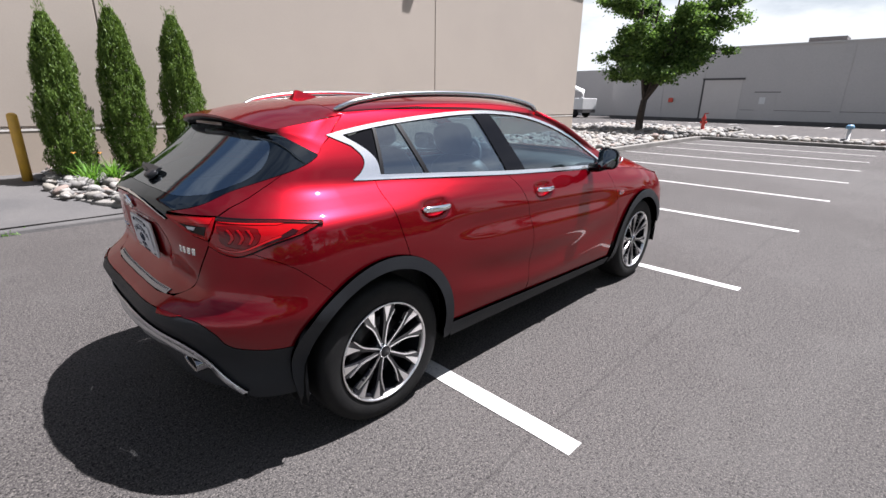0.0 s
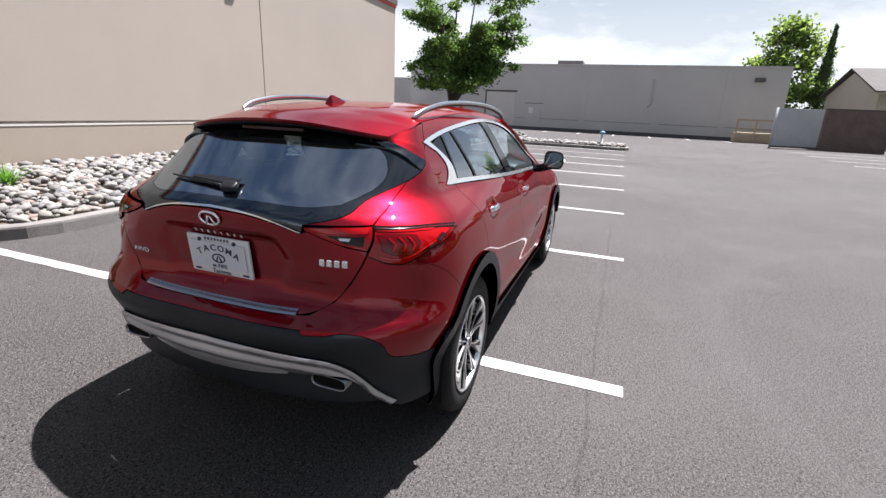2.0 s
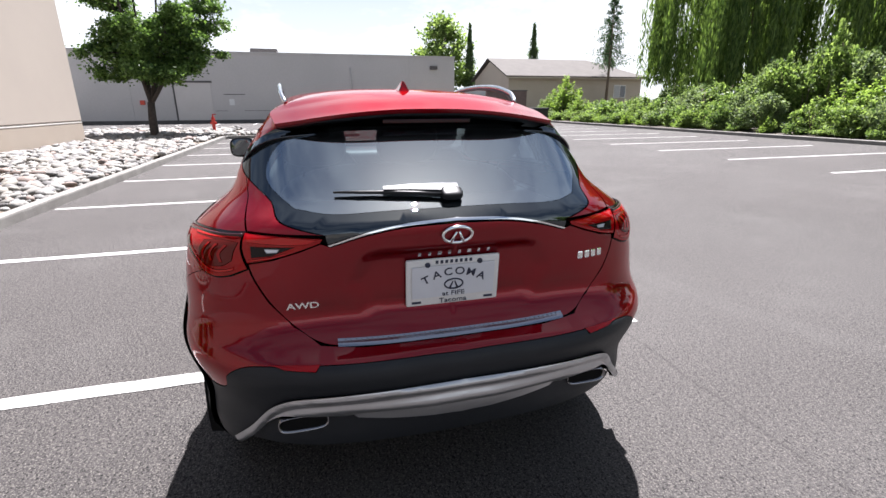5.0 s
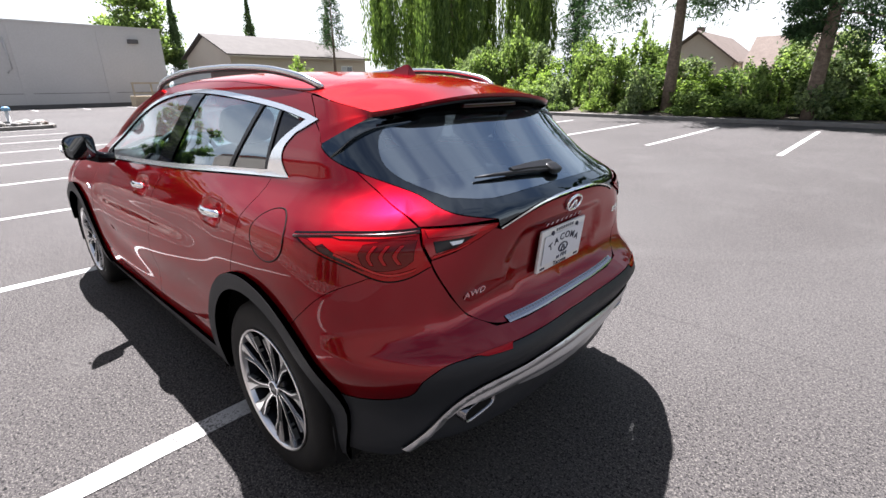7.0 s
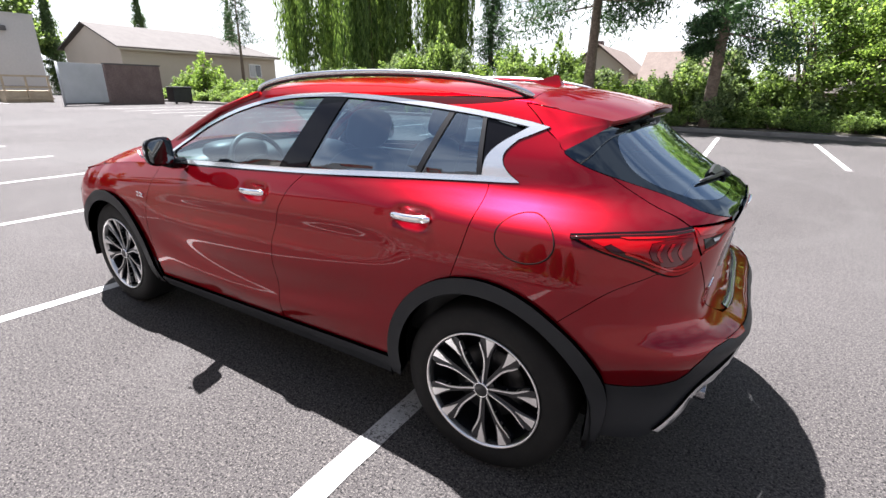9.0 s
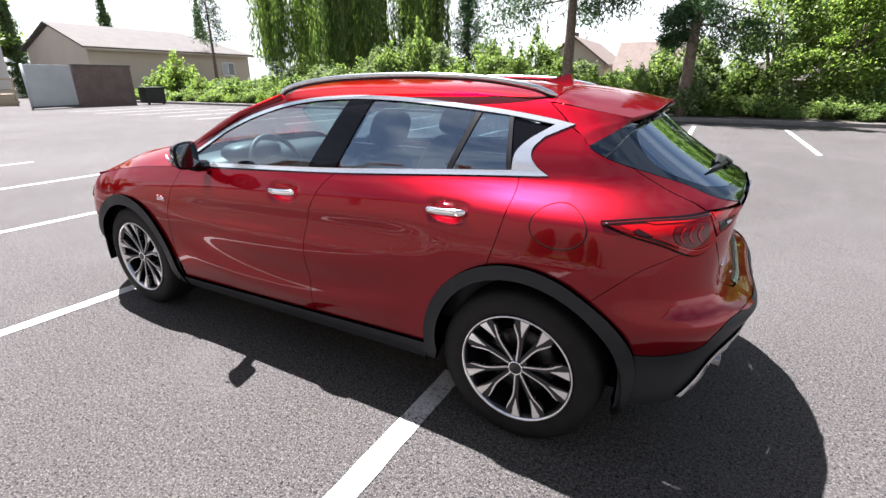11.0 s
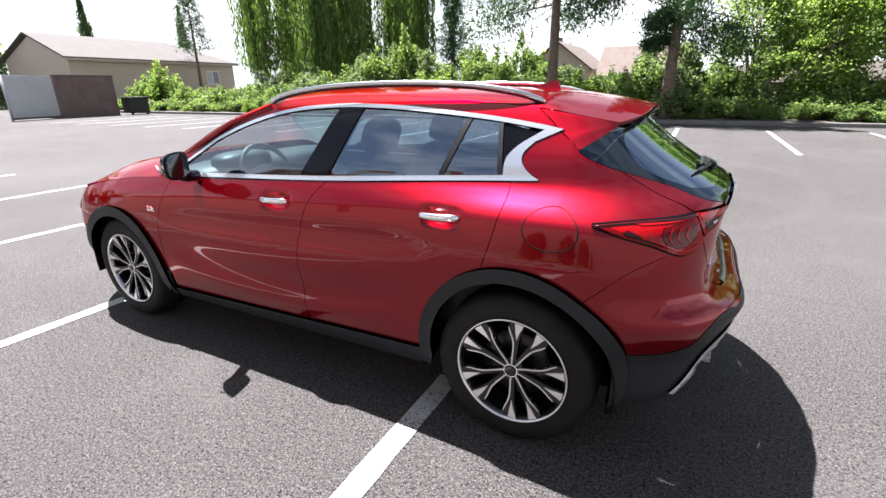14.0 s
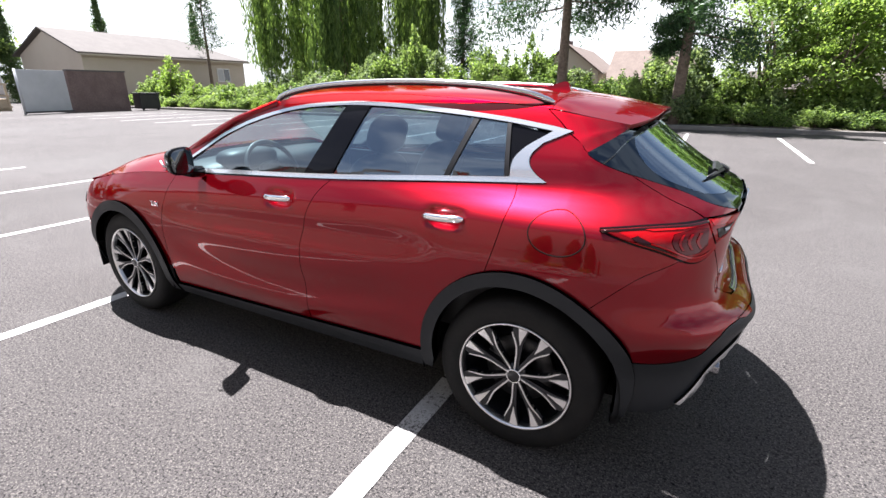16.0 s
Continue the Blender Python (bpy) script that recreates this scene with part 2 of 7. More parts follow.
M["soil"] = material("dry_soil", (0.0975, 0.075, 0.05625), 0.95, vary=(0.15, 0.1237, 0.0975), scale=1.5, fine=0.3, fine_scale=30, bump=0.8, bump_scale=25)
# bank soil: darker copy of the dry soil, hedge shade put into the colour
M["shaded_soil"] = material("shaded_bank_soil", (0.040, 0.033, 0.024), 0.95, vary=(0.070, 0.058, 0.040), scale=1.5, fine=0.3, fine_scale=30, bump=0.8, bump_scale=25)
M["apron"] = material("old_pavement", (0.0527, 0.05084, 0.05084), 0.9, vary=(0.0775, 0.07316, 0.07068), scale=0.8, fine=0.22, fine_scale=60, bump=0.6, bump_scale=60)


def stone_material(name, socket):
    """River stones: grey, tan, pink and pale ones, stone by stone."""
    m = material(name, (0.185, 0.183, 0.181), 0.78, vary=(0.255, 0.248, 0.240), scale=9, fine=0.14, fine_scale=60, bump=0.4, bump_scale=30)
    n, l = m.node_tree.nodes, m.node_tree.links
    p = n["Principled BSDF"]
    old = p.inputs["Base Color"].links[0].from_socket
    src = n.new("ShaderNodeObjectInfo").outputs["Random"] if socket == "object" else n.new("ShaderNodeNewGeometry").outputs["Random Per Island"]
    r = n.new("ShaderNodeValToRGB")
    r.color_ramp.interpolation = "CONSTANT"
    tones = ((0.0, (0.78, 0.74, 0.68)), (0.16, (0.95, 0.92, 0.86)), (0.34, (0.60, 0.58, 0.56)), (0.50, (0.86, 0.80, 0.70)), (0.64, (1.12, 1.10, 1.05)), (0.76, (0.50, 0.48, 0.47)), (0.86, (0.85, 0.66, 0.58)), (0.93, (0.70, 0.70, 0.72)))
    for k, (at, c) in enumerate(tones):
        e = r.color_ramp.elements[k] if k < 2 else r.color_ramp.elements.new(at)
        e.position, e.color = at, (*c, 1)
    l.new(src, r.inputs[0])
    mx = n.new("ShaderNodeMixRGB")
    mx.blend_type, mx.inputs["Fac"].default_value = "MULTIPLY", 1.0
    l.new(old, mx.inputs["Color1"])
    l.new(r.outputs[0], mx.inputs["Color2"])
    l.new(mx.outputs[0], p.inputs["Base Color"])
    return m


M["rock"] = stone_material("river_rock", "island")
M["rock_one"] = stone_material("river_rock_single", "object")
M["bark"] = material("bark", (0.10, 0.072, 0.052), 0.95, vary=(0.19, 0.145, 0.11), scale=9, fine=0.3, fine_scale=40, bump=1.0, bump_scale=24)
M["bark_dark"] = material("dark_bark", (0.035, 0.028, 0.024), 0.95, vary=(0.062, 0.050, 0.043), scale=9, fine=0.3, fine_scale=40, bump=0.8, bump_scale=24)
M["siding"] = material("tan_siding", (0.420, 0.365, 0.300), 0.75, vary=(0.450, 0.393, 0.327), scale=0.6, fine=0.05, fine_scale=15)
M["shingle"] = material("brown_shingle", (0.062, 0.054, 0.048), 0.9, vary=(0.076, 0.067, 0.060), scale=1.0, fine=0.12, fine_scale=9, bump=0.2, bump_scale=9)
M["old_shingle"] = material("old_brown_shingle", (0.050, 0.040, 0.033), 0.9, vary=(0.066, 0.053, 0.044), scale=2, fine=0.2, fine_scale=14)
M["roof_red"] = material("clay_shingle", (0.098, 0.072, 0.058), 0.9, vary=(0.125, 0.095, 0.078), scale=1.5, fine=0.2, fine_scale=10)
M["white_paint"] = material("white_paint", (0.666, 0.666, 0.657), 0.5, vary=(0.594, 0.594, 0.585), scale=1.2, fine=0.04)
M["pale_metal"] = material("pale_painted_metal", (0.44, 0.448, 0.464), 0.45, vary=(0.376, 0.384, 0.4), scale=1.0, fine=0.05)
M["maroon"] = material("maroon_block", (0.120, 0.082, 0.075), 0.8, vary=(0.160, 0.115, 0.105), scale=1.5, fine=0.15, fine_scale=12, bump=0.3, bump_scale=10)
M["black_bin"] = material("black_bin_plastic", (0.012, 0.012, 0.013), 0.5, vary=(0.02, 0.02, 0.021), scale=4)
M["yellow"] = material("yellow_post_paint", (0.62, 0.36, 0.045), 0.5, vary=(0.52, 0.30, 0.05), scale=6, fine=0.1)
M["hydrant"] = material("red_hydrant_paint", (0.50, 0.03, 0.02), 0.45, vary=(0.40, 0.03, 0.02), scale=8)
M["leaf_cypress"] = leaf_material("cypress_foliage", (0.045, 0.085, 0.016), (0.140, 0.215, 0.045), 0.32)
M["leaf_maple"] = leaf_material("maple_leaves", (0.028, 0.064, 0.018), (0.15, 0.24, 0.066), 0.46)
M["leaf_bush"] = leaf_material("bush_leaves", (0.045, 0.085, 0.022), (0.28, 0.375, 0.125), 0.57)
M["leaf_bush_dark"] = leaf_material("dark_bush_leaves", (0.036, 0.078, 0.024), (0.25, 0.345, 0.112), 0.55)
M["leaf_bush_yellow"] = leaf_material("yellow_green_leaves", (0.084, 0.150, 0.0264), (0.285, 0.380, 0.105), 0.58)
M["leaf_bush_grey"] = leaf_material("grey_green_leaves", (0.055, 0.092, 0.042), (0.28, 0.35, 0.17), 0.50)
M["leaf_tree"] = leaf_material("tree_leaves", (0.065, 0.130, 0.024), (0.30, 0.41, 0.125), 0.60)
M["leaf_willow"] = leaf_material("willow_leaves", (0.040, 0.080, 0.022), (0.185, 0.268, 0.072), 0.48)
M["leaf_pine"] = leaf_material("needles", (0.015, 0.039, 0.015), (0.054, 0.108, 0.039), 0.25)
M["leaf_spire"] = leaf_material("spire_tree_leaves", (0.030, 0.062, 0.022), (0.130, 0.195, 0.075), 0.35)
M["leaf_lily"] = leaf_material("lily_blades", (0.06, 0.15, 0.02), (0.15, 0.30, 0.05), 0.4)
M["petal"] = material("orange_petal", (0.75, 0.28, 0.03), 0.6, vary=(0.8, 0.4, 0.05), scale=20)
M["window_dark"] = material("dark_window_glass", (0.02, 0.024, 0.03), 0.06, spec=0.8)
M["rubber"] = material("tyre_rubber", (0.006, 0.006, 0.0066), 0.72, vary=(0.011, 0.0108, 0.0105), scale=12, fine=0.2, fine_scale=90, bump=0.15, bump_scale=200, spec=0.25)


# ---- mesh helpers ----
def mesh_of(name, verts, faces, mat, smooth=False):
    me = bpy.data.meshes.new(name)
    me.from_pydata([tuple(v) for v in verts], [], faces)
    me.update()
    me.materials.append(mat)
    if smooth:
        me.shade_smooth()
    return me


def part(name, me, parent=None, label="", m=None):
    """Links a mesh as one object under a thing or under a part."""
    ob = new(name, me)
    if parent is not None:
        ob.parent = parent
    if m is not None:
        ob.matrix_basis = m
    if label:
        ob["label"] = label
    return ob


def thing(name, label, category, m=None, group="", kind=""):
    ob = new(name)
    ob.empty_display_size = 0.1
    if m is not None:
        ob.matrix_basis = m
    return tagged(ob, label, category, group, kind)


def from_bm(name, bm, mat, smooth=False):
    me = bpy.data.meshes.new(name)
    bmesh.ops.recalc_face_normals(bm, faces=bm.faces)
    bm.to_mesh(me)
    bm.free()
    me.materials.append(mat)
    if smooth:
        me.shade_smooth()
    return me


def box(name, x0, x1, y0, y1, z0, z1, mat, bevel=0.0, segments=2):
    bm = bmesh.new()
    bmesh.ops.create_cube(bm, size=1, matrix=Matrix.LocRotScale(((x0 + x1) / 2, (y0 + y1) / 2, (z0 + z1) / 2), None, (x1 - x0, y1 - y0, z1 - z0)))
    if bevel:
        bmesh.ops.bevel(bm, geom=bm.edges[:], offset=bevel, segments=segments, profile=0.6, affect="EDGES")
    return from_bm(name, bm, mat)


def lathe(name, profile, mat, steps=48, axis="y", smooth=True):
    """Turns a list of (radius, along) round an axis."""
    verts, faces = [], []
    n = len(profile)
    for i in range(steps):
        a = 2 * math.pi * i / steps
        c, s = math.cos(a), math.sin(a)
        for r, h in profile:
            verts.append((r * c, h, r * s) if axis == "y" else (r * c, r * s, h))
    for i in range(steps):
        j = (i + 1) % steps
        for k in range(n - 1):
            faces.append((i * n + k, i * n + k + 1, j * n + k + 1, j * n + k))
    bm = bmesh.new()
    vs = [bm.verts.new(v) for v in verts]
    for f in faces:
        try:
            bm.faces.new([vs[k] for k in f])
        except ValueError:
            pass
    bmesh.ops.remove_doubles(bm, verts=bm.verts, dist=1e-5)
    return from_bm(name, bm, mat, smooth)


def tube(name, points, radius, mat, sides=8, closed_ends=True, flat=1.0):
    """A round bar along points; radius a number or one for each point."""
    pts = [Vector(p) for p in points]
    rs = radius if isinstance(radius, (list, tuple)) else [radius] * len(pts)
    verts, faces = [], []
    up = Vector((0, 0, 1))
    for i, p in enumerate(pts):
        d = (pts[min(i + 1, len(pts) - 1)] - pts[max(i - 1, 0)]).normalized()
        a = d.cross(up if abs(d.z) < 0.95 else Vector((1, 0, 0))).normalized()
        b = d.cross(a).normalized()
        for k in range(sides):
            t = 2 * math.pi * k / sides
            verts.append(p + a * (rs[i] * math.cos(t)) + b * (rs[i] * flat * math.sin(t)))
    for i in range(len(pts) - 1):
        for k in range(sides):
            j = (k + 1) % sides
            faces.append((i * sides + k, i * sides + j, (i + 1) * sides + j, (i + 1) * sides + k))
    if closed_ends:
        faces.append(tuple(range(sides))[::-1])
        faces.append(tuple((len(pts) - 1) * sides + k for k in range(sides)))
    me = mesh_of(name, verts, faces, mat, True)
    return me


def pchip(points):
    """A smooth curve through (x, y) points that does not overshoot."""
    xs, ys = np.array([p[0] for p in points], float), np.array([p[1] for p in points], float)
    order = np.argsort(xs)
    xs, ys = xs[order], ys[order]
    h, d = np.diff(xs), np.diff(ys) / np.diff(xs)
    m = np.zeros(len(xs))
    m[0], m[-1] = d[0], d[-1]
    for i in range(1, len(xs) - 1):
        if d[i - 1] * d[i] > 0:
            w1, w2 = 2 * h[i] + h[i - 1], h[i] + 2 * h[i - 1]
            m[i] = (w1 + w2) / (w1 / d[i - 1] + w2 / d[i])

    def f(x):
        x = np.asarray(x, float)
        xc = np.clip(x, xs[0], xs[-1])
        i = np.clip(np.searchsorted(xs, xc) - 1, 0, len(xs) - 2)
        t = (xc - xs[i]) / h[i]
        t2, t3 = t * t, t * t * t
        return ((2 * t3 - 3 * t2 + 1) * ys[i] + (t3 - 2 * t2 + t) * h[i] * m[i] + (-2 * t3 + 3 * t2) * ys[i + 1] + (t3 - t2) * h[i] * m[i + 1]
                + np.where(x < xs[0], (x - xs[0]) * m[0], 0) + np.where(x > xs[-1], (x - xs[-1]) * m[-1], 0))
    return f


RNG = np.random.default_rng(7)


def leaf_mesh(name, centres, size, mat, ratio=0.55, droop=0.0, spread=0.4):
    """One small bent leaf at each centre, turned at random."""
    c = np.asarray(centres, float)
    n = len(c)
    a = RNG.normal(size=(n, 3))
    a[:, 2] = a[:, 2] * 0.7 - droop
    a /= np.linalg.norm(a, axis=1)[:, None]
    b = np.cross(a, RNG.normal(size=(n, 3)))
    b /= np.linalg.norm(b, axis=1)[:, None] + 1e-9
    s = (size * (1 + spread * RNG.uniform(-1, 1, n)))[:, None]
    v = np.empty((n, 4, 3))
    v[:, 0], v[:, 2] = c - a * s * 0.5, c + a * s * 0.5
    nrm = np.cross(a, b) * s * 0.12
    v[:, 1], v[:, 3] = c + b * s * ratio * 0.5 + nrm, c - b * s * ratio * 0.5 + nrm
    me = bpy.data.meshes.new(name)
    me.vertices.add(4 * n)
    me.vertices.foreach_set("co", v.reshape(-1))
    me.loops.add(4 * n)
    me.loops.foreach_set("vertex_index", np.arange(4 * n, dtype=np.int32))
    me.polygons.add(n)
    me.polygons.foreach_set("loop_start", np.arange(0, 4 * n, 4, dtype=np.int32))
    me.update(calc_edges=True)
    me.validate()
    me.materials.append(mat)
    return me


def ball_points(n, centre, radius, shell=0.55):
    """Random points in a ball of three radii, denser near its skin."""
    d = RNG.normal(size=(n, 3))
    d /= np.linalg.norm(d, axis=1)[:, None]
    r = shell + (1 - shell) * RNG.uniform(0, 1, n) ** 0.6
    r = np.where(RNG.uniform(0, 1, n) < 0.2, RNG.uniform(0.2, 1, n), r) * (1 + 0.12 * RNG.normal(size=n))
    return np.asarray(centre) + d * r[:, None] * np.asarray(radius)

# ---- plan ----
LINE_X = [0.425, 3.07, 5.69, 8.32, 10.90, 13.4, 15.8, 18.2, 20.5]
P_X = [10.52, 13.1, 15.7, 18.2, 20.8, 23.5, 26.2, 28.9]
FAR_H, HX, HY = 5.6, 47.4, -20.4
CYPRESS = [(-0.05, 2.45), (0.76, 2.6), (1.62, 2.6)]


# ---- the ground, its paint and its edges ----
KERB_Y, WALL_Y, CORNER_X, FAR_Y, FAR_X = 4.07, 7.6, 16.2, -18.4, 43.0

# one sheet out to the horizon, finer near the middle
gx = sorted({*np.linspace(-60, 120, 37), *np.linspace(-600, 900, 16)})
gy = sorted({*np.linspace(-60, 60, 25), *np.linspace(-700, 700, 15)})
gv = [(x, y, 0.0) for y in gy for x in gx]
gf = [(j * len(gx) + i, j * len(gx) + i + 1, (j + 1) * len(gx) + i + 1, (j + 1) * len(gx) + i) for j in range(len(gy) - 1) for i in range(len(gx) - 1)]
tagged(part("ground", mesh_of("ground", gv, gf, M["asphalt"])), "dark grey worn asphalt of an open parking lot", "ground", kind="structure")


def paint_line(name, x0, x1, y0, y1, mat, label, group):
    """A flat painted stripe, with slightly ragged edges, 4 mm over the asphalt."""
    long_x = abs(x1 - x0) > abs(y1 - y0)
    n = max(6, int(max(abs(x1 - x0), abs(y1 - y0)) / 0.12))
    v, f = [], []
    for i in range(n + 1):
        t = i / n
        j0, j1 = random.uniform(-0.004, 0.004), random.uniform(-0.004, 0.004)
        if long_x:
            v += [(x0 + (x1 - x0) * t, y0 + j0, 0.004), (x0 + (x1 - x0) * t, y1 + j1, 0.004)]
        else:
            v += [(x0 + j0, y0 + (y1 - y0) * t, 0.004), (x1 + j1, y0 + (y1 - y0) * t, 0.004)]
    for i in range(n):
        f.append((2 * i, 2 * i + 1, 2 * i + 3, 2 * i + 2))
    return tagged(part(name, mesh_of(name, v, f, mat)), label, "parking line", group=group, kind="structure")


for k in range(9):
    x = LINE_X[k]
    if not k:
        paint_line("parking_line", x - 0.055, x + 0.055, 0.55, KERB_Y - 0.06, M["worn_line"], "worn white stall line beside the car", "stall lines by the rock bed")
    paint_line("parking_line", x - (0.048 if k else 0.055), x + (0.048 if k else 0.055), -1.61, KERB_Y - 0.06 if k else 0.53, M["line" if k < 2 else "worn_line"], "white painted parking stall line on asphalt", "stall lines by the rock bed")
for k in range(-3, 12):
    x = 0.02 + 2.63 * k if k < 4 else P_X[k - 4]
    paint_line("parking_line", x - 0.055, x + 0.055, -16.3, -10.05, M["worn_line"], "white painted parking stall line on asphalt", "stall lines by the hedge")
for k in range(9):
    y = 13.0 - 2.75 * k
    paint_line("parking_line", FAR_X - 5.0, FAR_X - 0.8, y - 0.06, y + 0.06, M["worn_line"], "short white stall line before the far grey wall", "stall lines by the far wall")


def kerb(name, points, label, width=0.16, height=0.14, mat="kerb"):
    """A concrete kerb with a rounded top edge along points."""
    v, f = [], []
    prof = [(0, 0), (0.006, height - 0.03), (0.012, height - 0.012), (0.03, height), (width - 0.02, height), (width, height - 0.02), (width, -0.02), (0, -0.02)]
    fine = []
    for a, b in zip(points[:-1], points[1:]):
        d = (Vector(b) - Vector(a)).length
        k = max(1, int(d / 1.2))
        fine += [Vector(a).lerp(Vector(b), i / k) for i in range(k)]
    fine.append(Vector(points[-1]))
    for i, p in enumerate(fine):
        d = (fine[min(i + 1, len(fine) - 1)] - fine[max(i - 1, 0)]).normalized()
        side = Vector((-d.y, d.x))
        j = random.uniform(-0.006, 0.006)
        for a, z in prof:
            q = p + side * (a + j)
            v.append((q.x, q.y, z + (random.uniform(-0.004, 0.004) if z > 0.05 else 0)))
    n = len(prof)
    for i in range(len(fine) - 1):
        for k in range(n):
            f.append((i * n + k, i * n + (k + 1) % n, (i + 1) * n + (k + 1) % n, (i + 1) * n + k))
    f += [tuple(range(n))[::-1], tuple((len(fine) - 1) * n + k for k in range(n))]
    return tagged(part(name, mesh_of(name, v, f, M[mat])), label, "kerb", kind="structure")


kerb("kerb", [(-0.34, 5.75), (-0.27, 5.35), (-0.14, 5.0), (0.06, 4.72), (0.30, 4.47), (0.55, 4.27), (0.80, 4.13), (1.1, KERB_Y), (20.6, KERB_Y), (20.75, KERB_Y - 0.1), (20.8, KERB_Y - 0.3), (20.8, -1.3), (20.95, -1.65), (21.3, -1.8), (22.0, -1.8), (22.5, -1.6), (22.6, -1.3), (22.6, 3.6), (23.2, 4.0), (27.5, 4.0), (28.2, 4.6), (28.4, 5.4), (28.4, 10.6)],
     "grey concrete kerb round a bed of river rocks")
kerb("kerb_low", [(-9.0, 4.30), (-0.5, 4.33), (0.10, 4.33), (0.42, 4.27)], "low worn asphalt edge beside the pavement apron", height=0.045, mat="apron")
kerb("kerb_far", [(-40.0, FAR_Y - 0.16), (50.0, FAR_Y - 0.16)], "grey concrete kerb in front of the hedge", height=0.15)


def rise(y):
    """Height of the bed between kerb and wall."""
    t = min(max((y - KERB_Y - 0.1) / (WALL_Y - KERB_Y - 0.1), 0), 1)
    return 0.06 + 0.20 * t


def sheet(name, xs, ys, height, mat, label, category):
    v = [(x, y, height(x, y)) for y in ys for x in xs]
    n = len(xs)
    f = [(j * n + i, j * n + i + 1, (j + 1) * n + i + 1, (j + 1) * n + i) for j in range(len(ys) - 1) for i in range(n - 1)]
    return tagged(part(name, mesh_of(name, v, f, mat, True)), label, category, kind="structure")


sheet("apron", list(np.linspace(-12, 0.36, 32)), list(np.linspace(4.49, WALL_Y, 12)), lambda x, y: rise(y) - 0.02 + 0.008 * noise.noise((x, y, 0)), M["apron"], "old patched pavement between kerb and building", "pavement")
sheet("bed_soil", list(np.linspace(0.36, CORNER_X, 40)), list(np.linspace(KERB_Y + 0.1, WALL_Y, 10)), lambda x, y: -0.06 if x < 0.85 and y < 4.6 else rise(y) - 0.02 + 0.02 * noise.noise((x, y, 0)), M["soil"], "dry soil under the river rocks", "ground")
sheet("island_soil", list(np.linspace(CORNER_X, 28.35, 24)), list(np.linspace(KERB_Y + 0.1, 12.5, 14)), lambda x, y: 0.10 + 0.03 * noise.noise((x, y, 0)), M["soil"], "dry soil of the planting island", "ground")
sheet("finger_soil", list(np.linspace(20.9, 22.5, 5)), list(np.linspace(-1.7, KERB_Y + 0.1, 14)), lambda x, y: 0.10 + 0.02 * noise.noise((x, y, 0)), M["soil"], "dry soil of the narrow planting island", "ground")
sheet("bank", list(np.linspace(-40, 50, 60)), list(np.linspace(FAR_Y - 40, FAR_Y - 0.14, 30)), lambda x, y: 0.12 + 0.25 * min(1, (FAR_Y - y) / 6) + 0.08 * noise.noise((x * 0.4, y * 0.4, 0)), M["shaded_soil"], "shaded soil bank under the hedge", "ground")


# ---- the near building: beige tilt-up wall with joints and a pale reveal ----
def wall_panel(name, x0, x1, z0, z1, mat, y=WALL_Y, thick=0.3):
    return box(name, x0, x1, y, y + thick, z0, z1, mat, 0.006, 1)


near = tagged(part("wall_near", box("wall_near_core", -30, CORNER_X - 0.02, WALL_Y + 0.02, WALL_Y + 14, 0, 5.16, M["groove"])), "beige tilt-up concrete building with panel joints", "building", kind="structure")
joints = [-30, -14.7, -6.97, 0.76, 8.5, CORNER_X]
for a, b in zip(joints[:-1], joints[1:]):
    part("wall_panel", wall_panel("wall_panel", a + 0.012, b - (0.012 if b < CORNER_X else 0), 0.975, 5.15, M["wall"]), near)
    part("wall_panel", wall_panel("wall_panel", a + 0.012, b - (0.012 if b < CORNER_X else 0), -0.1, 0.90, M["wall_low"]), near)
    part("reveal_strip", box("reveal_strip", a + 0.012, b - 0.012, WALL_Y - 0.006, WALL_Y + 0.03, 0.902, 0.932, M["reveal"]), near)
part("end_wall", box("end_wall", CORNER_X - 0.3, CORNER_X, WALL_Y + 0.302, WALL_Y + 14, -0.1, 5.15, M["wall"]), near)
part("fascia", box("fascia", -30, CORNER_X + 0.03, WALL_Y - 0.03, WALL_Y + 14, 5.16, 5.26, M["red_trim"]), near)
part("parapet_cap", box("parapet_cap", -30, CORNER_X + 0.06, WALL_Y - 0.06, WALL_Y + 14, 5.262, 5.45, M["far_dark"]), near, "dark metal parapet cap")

wlt = part("wall_lamp", box("wall_lamp", 7.78, 8.05, WALL_Y - 0.20, WALL_Y - 0.003, 4.62, 4.86, M["far_dark"], 0.03), near, "dark wall pack lamp")

# ---- the far building ----
far = tagged(part("wall_far", box("wall_far_core", FAR_X, FAR_X + 18, -13.0, 19.0, 0.25, FAR_H, M["far_wall"])), "long low grey block building behind the lot", "building", kind="structure")
part("base_course", box("base_course", FAR_X - 0.04, FAR_X + 18, -13.02, 19.02, 0, 0.25, M["far_dark"]), far)
part("coping", box("coping", FAR_X - 0.06, FAR_X + 18.06, -13.06, 19.06, FAR_H, FAR_H + 0.12, M["far_wall"]), far)
for y in (14.6, 11.4, 2.2, -3.9, -8.9):
    part("pilaster", box("pilaster", FAR_X - 0.04, FAR_X - 0.003, y - 0.25, y + 0.25, 0.25, FAR_H - 0.01, M["far_wall"]), far)
fd = part("door_far", box("door_far", FAR_X - 0.03, FAR_X - 0.003, 8.35, 11.1, 0.05, 3.25, material("grey_roll_door", (0.50, 0.47, 0.45), 0.6, vary=(0.53, 0.50, 0.48), scale=1)), far)
part("door_frame", box("door_frame", FAR_X - 0.08, FAR_X - 0.003, 8.2, 11.25, 3.25, 3.40, M["far_dark"]), far)
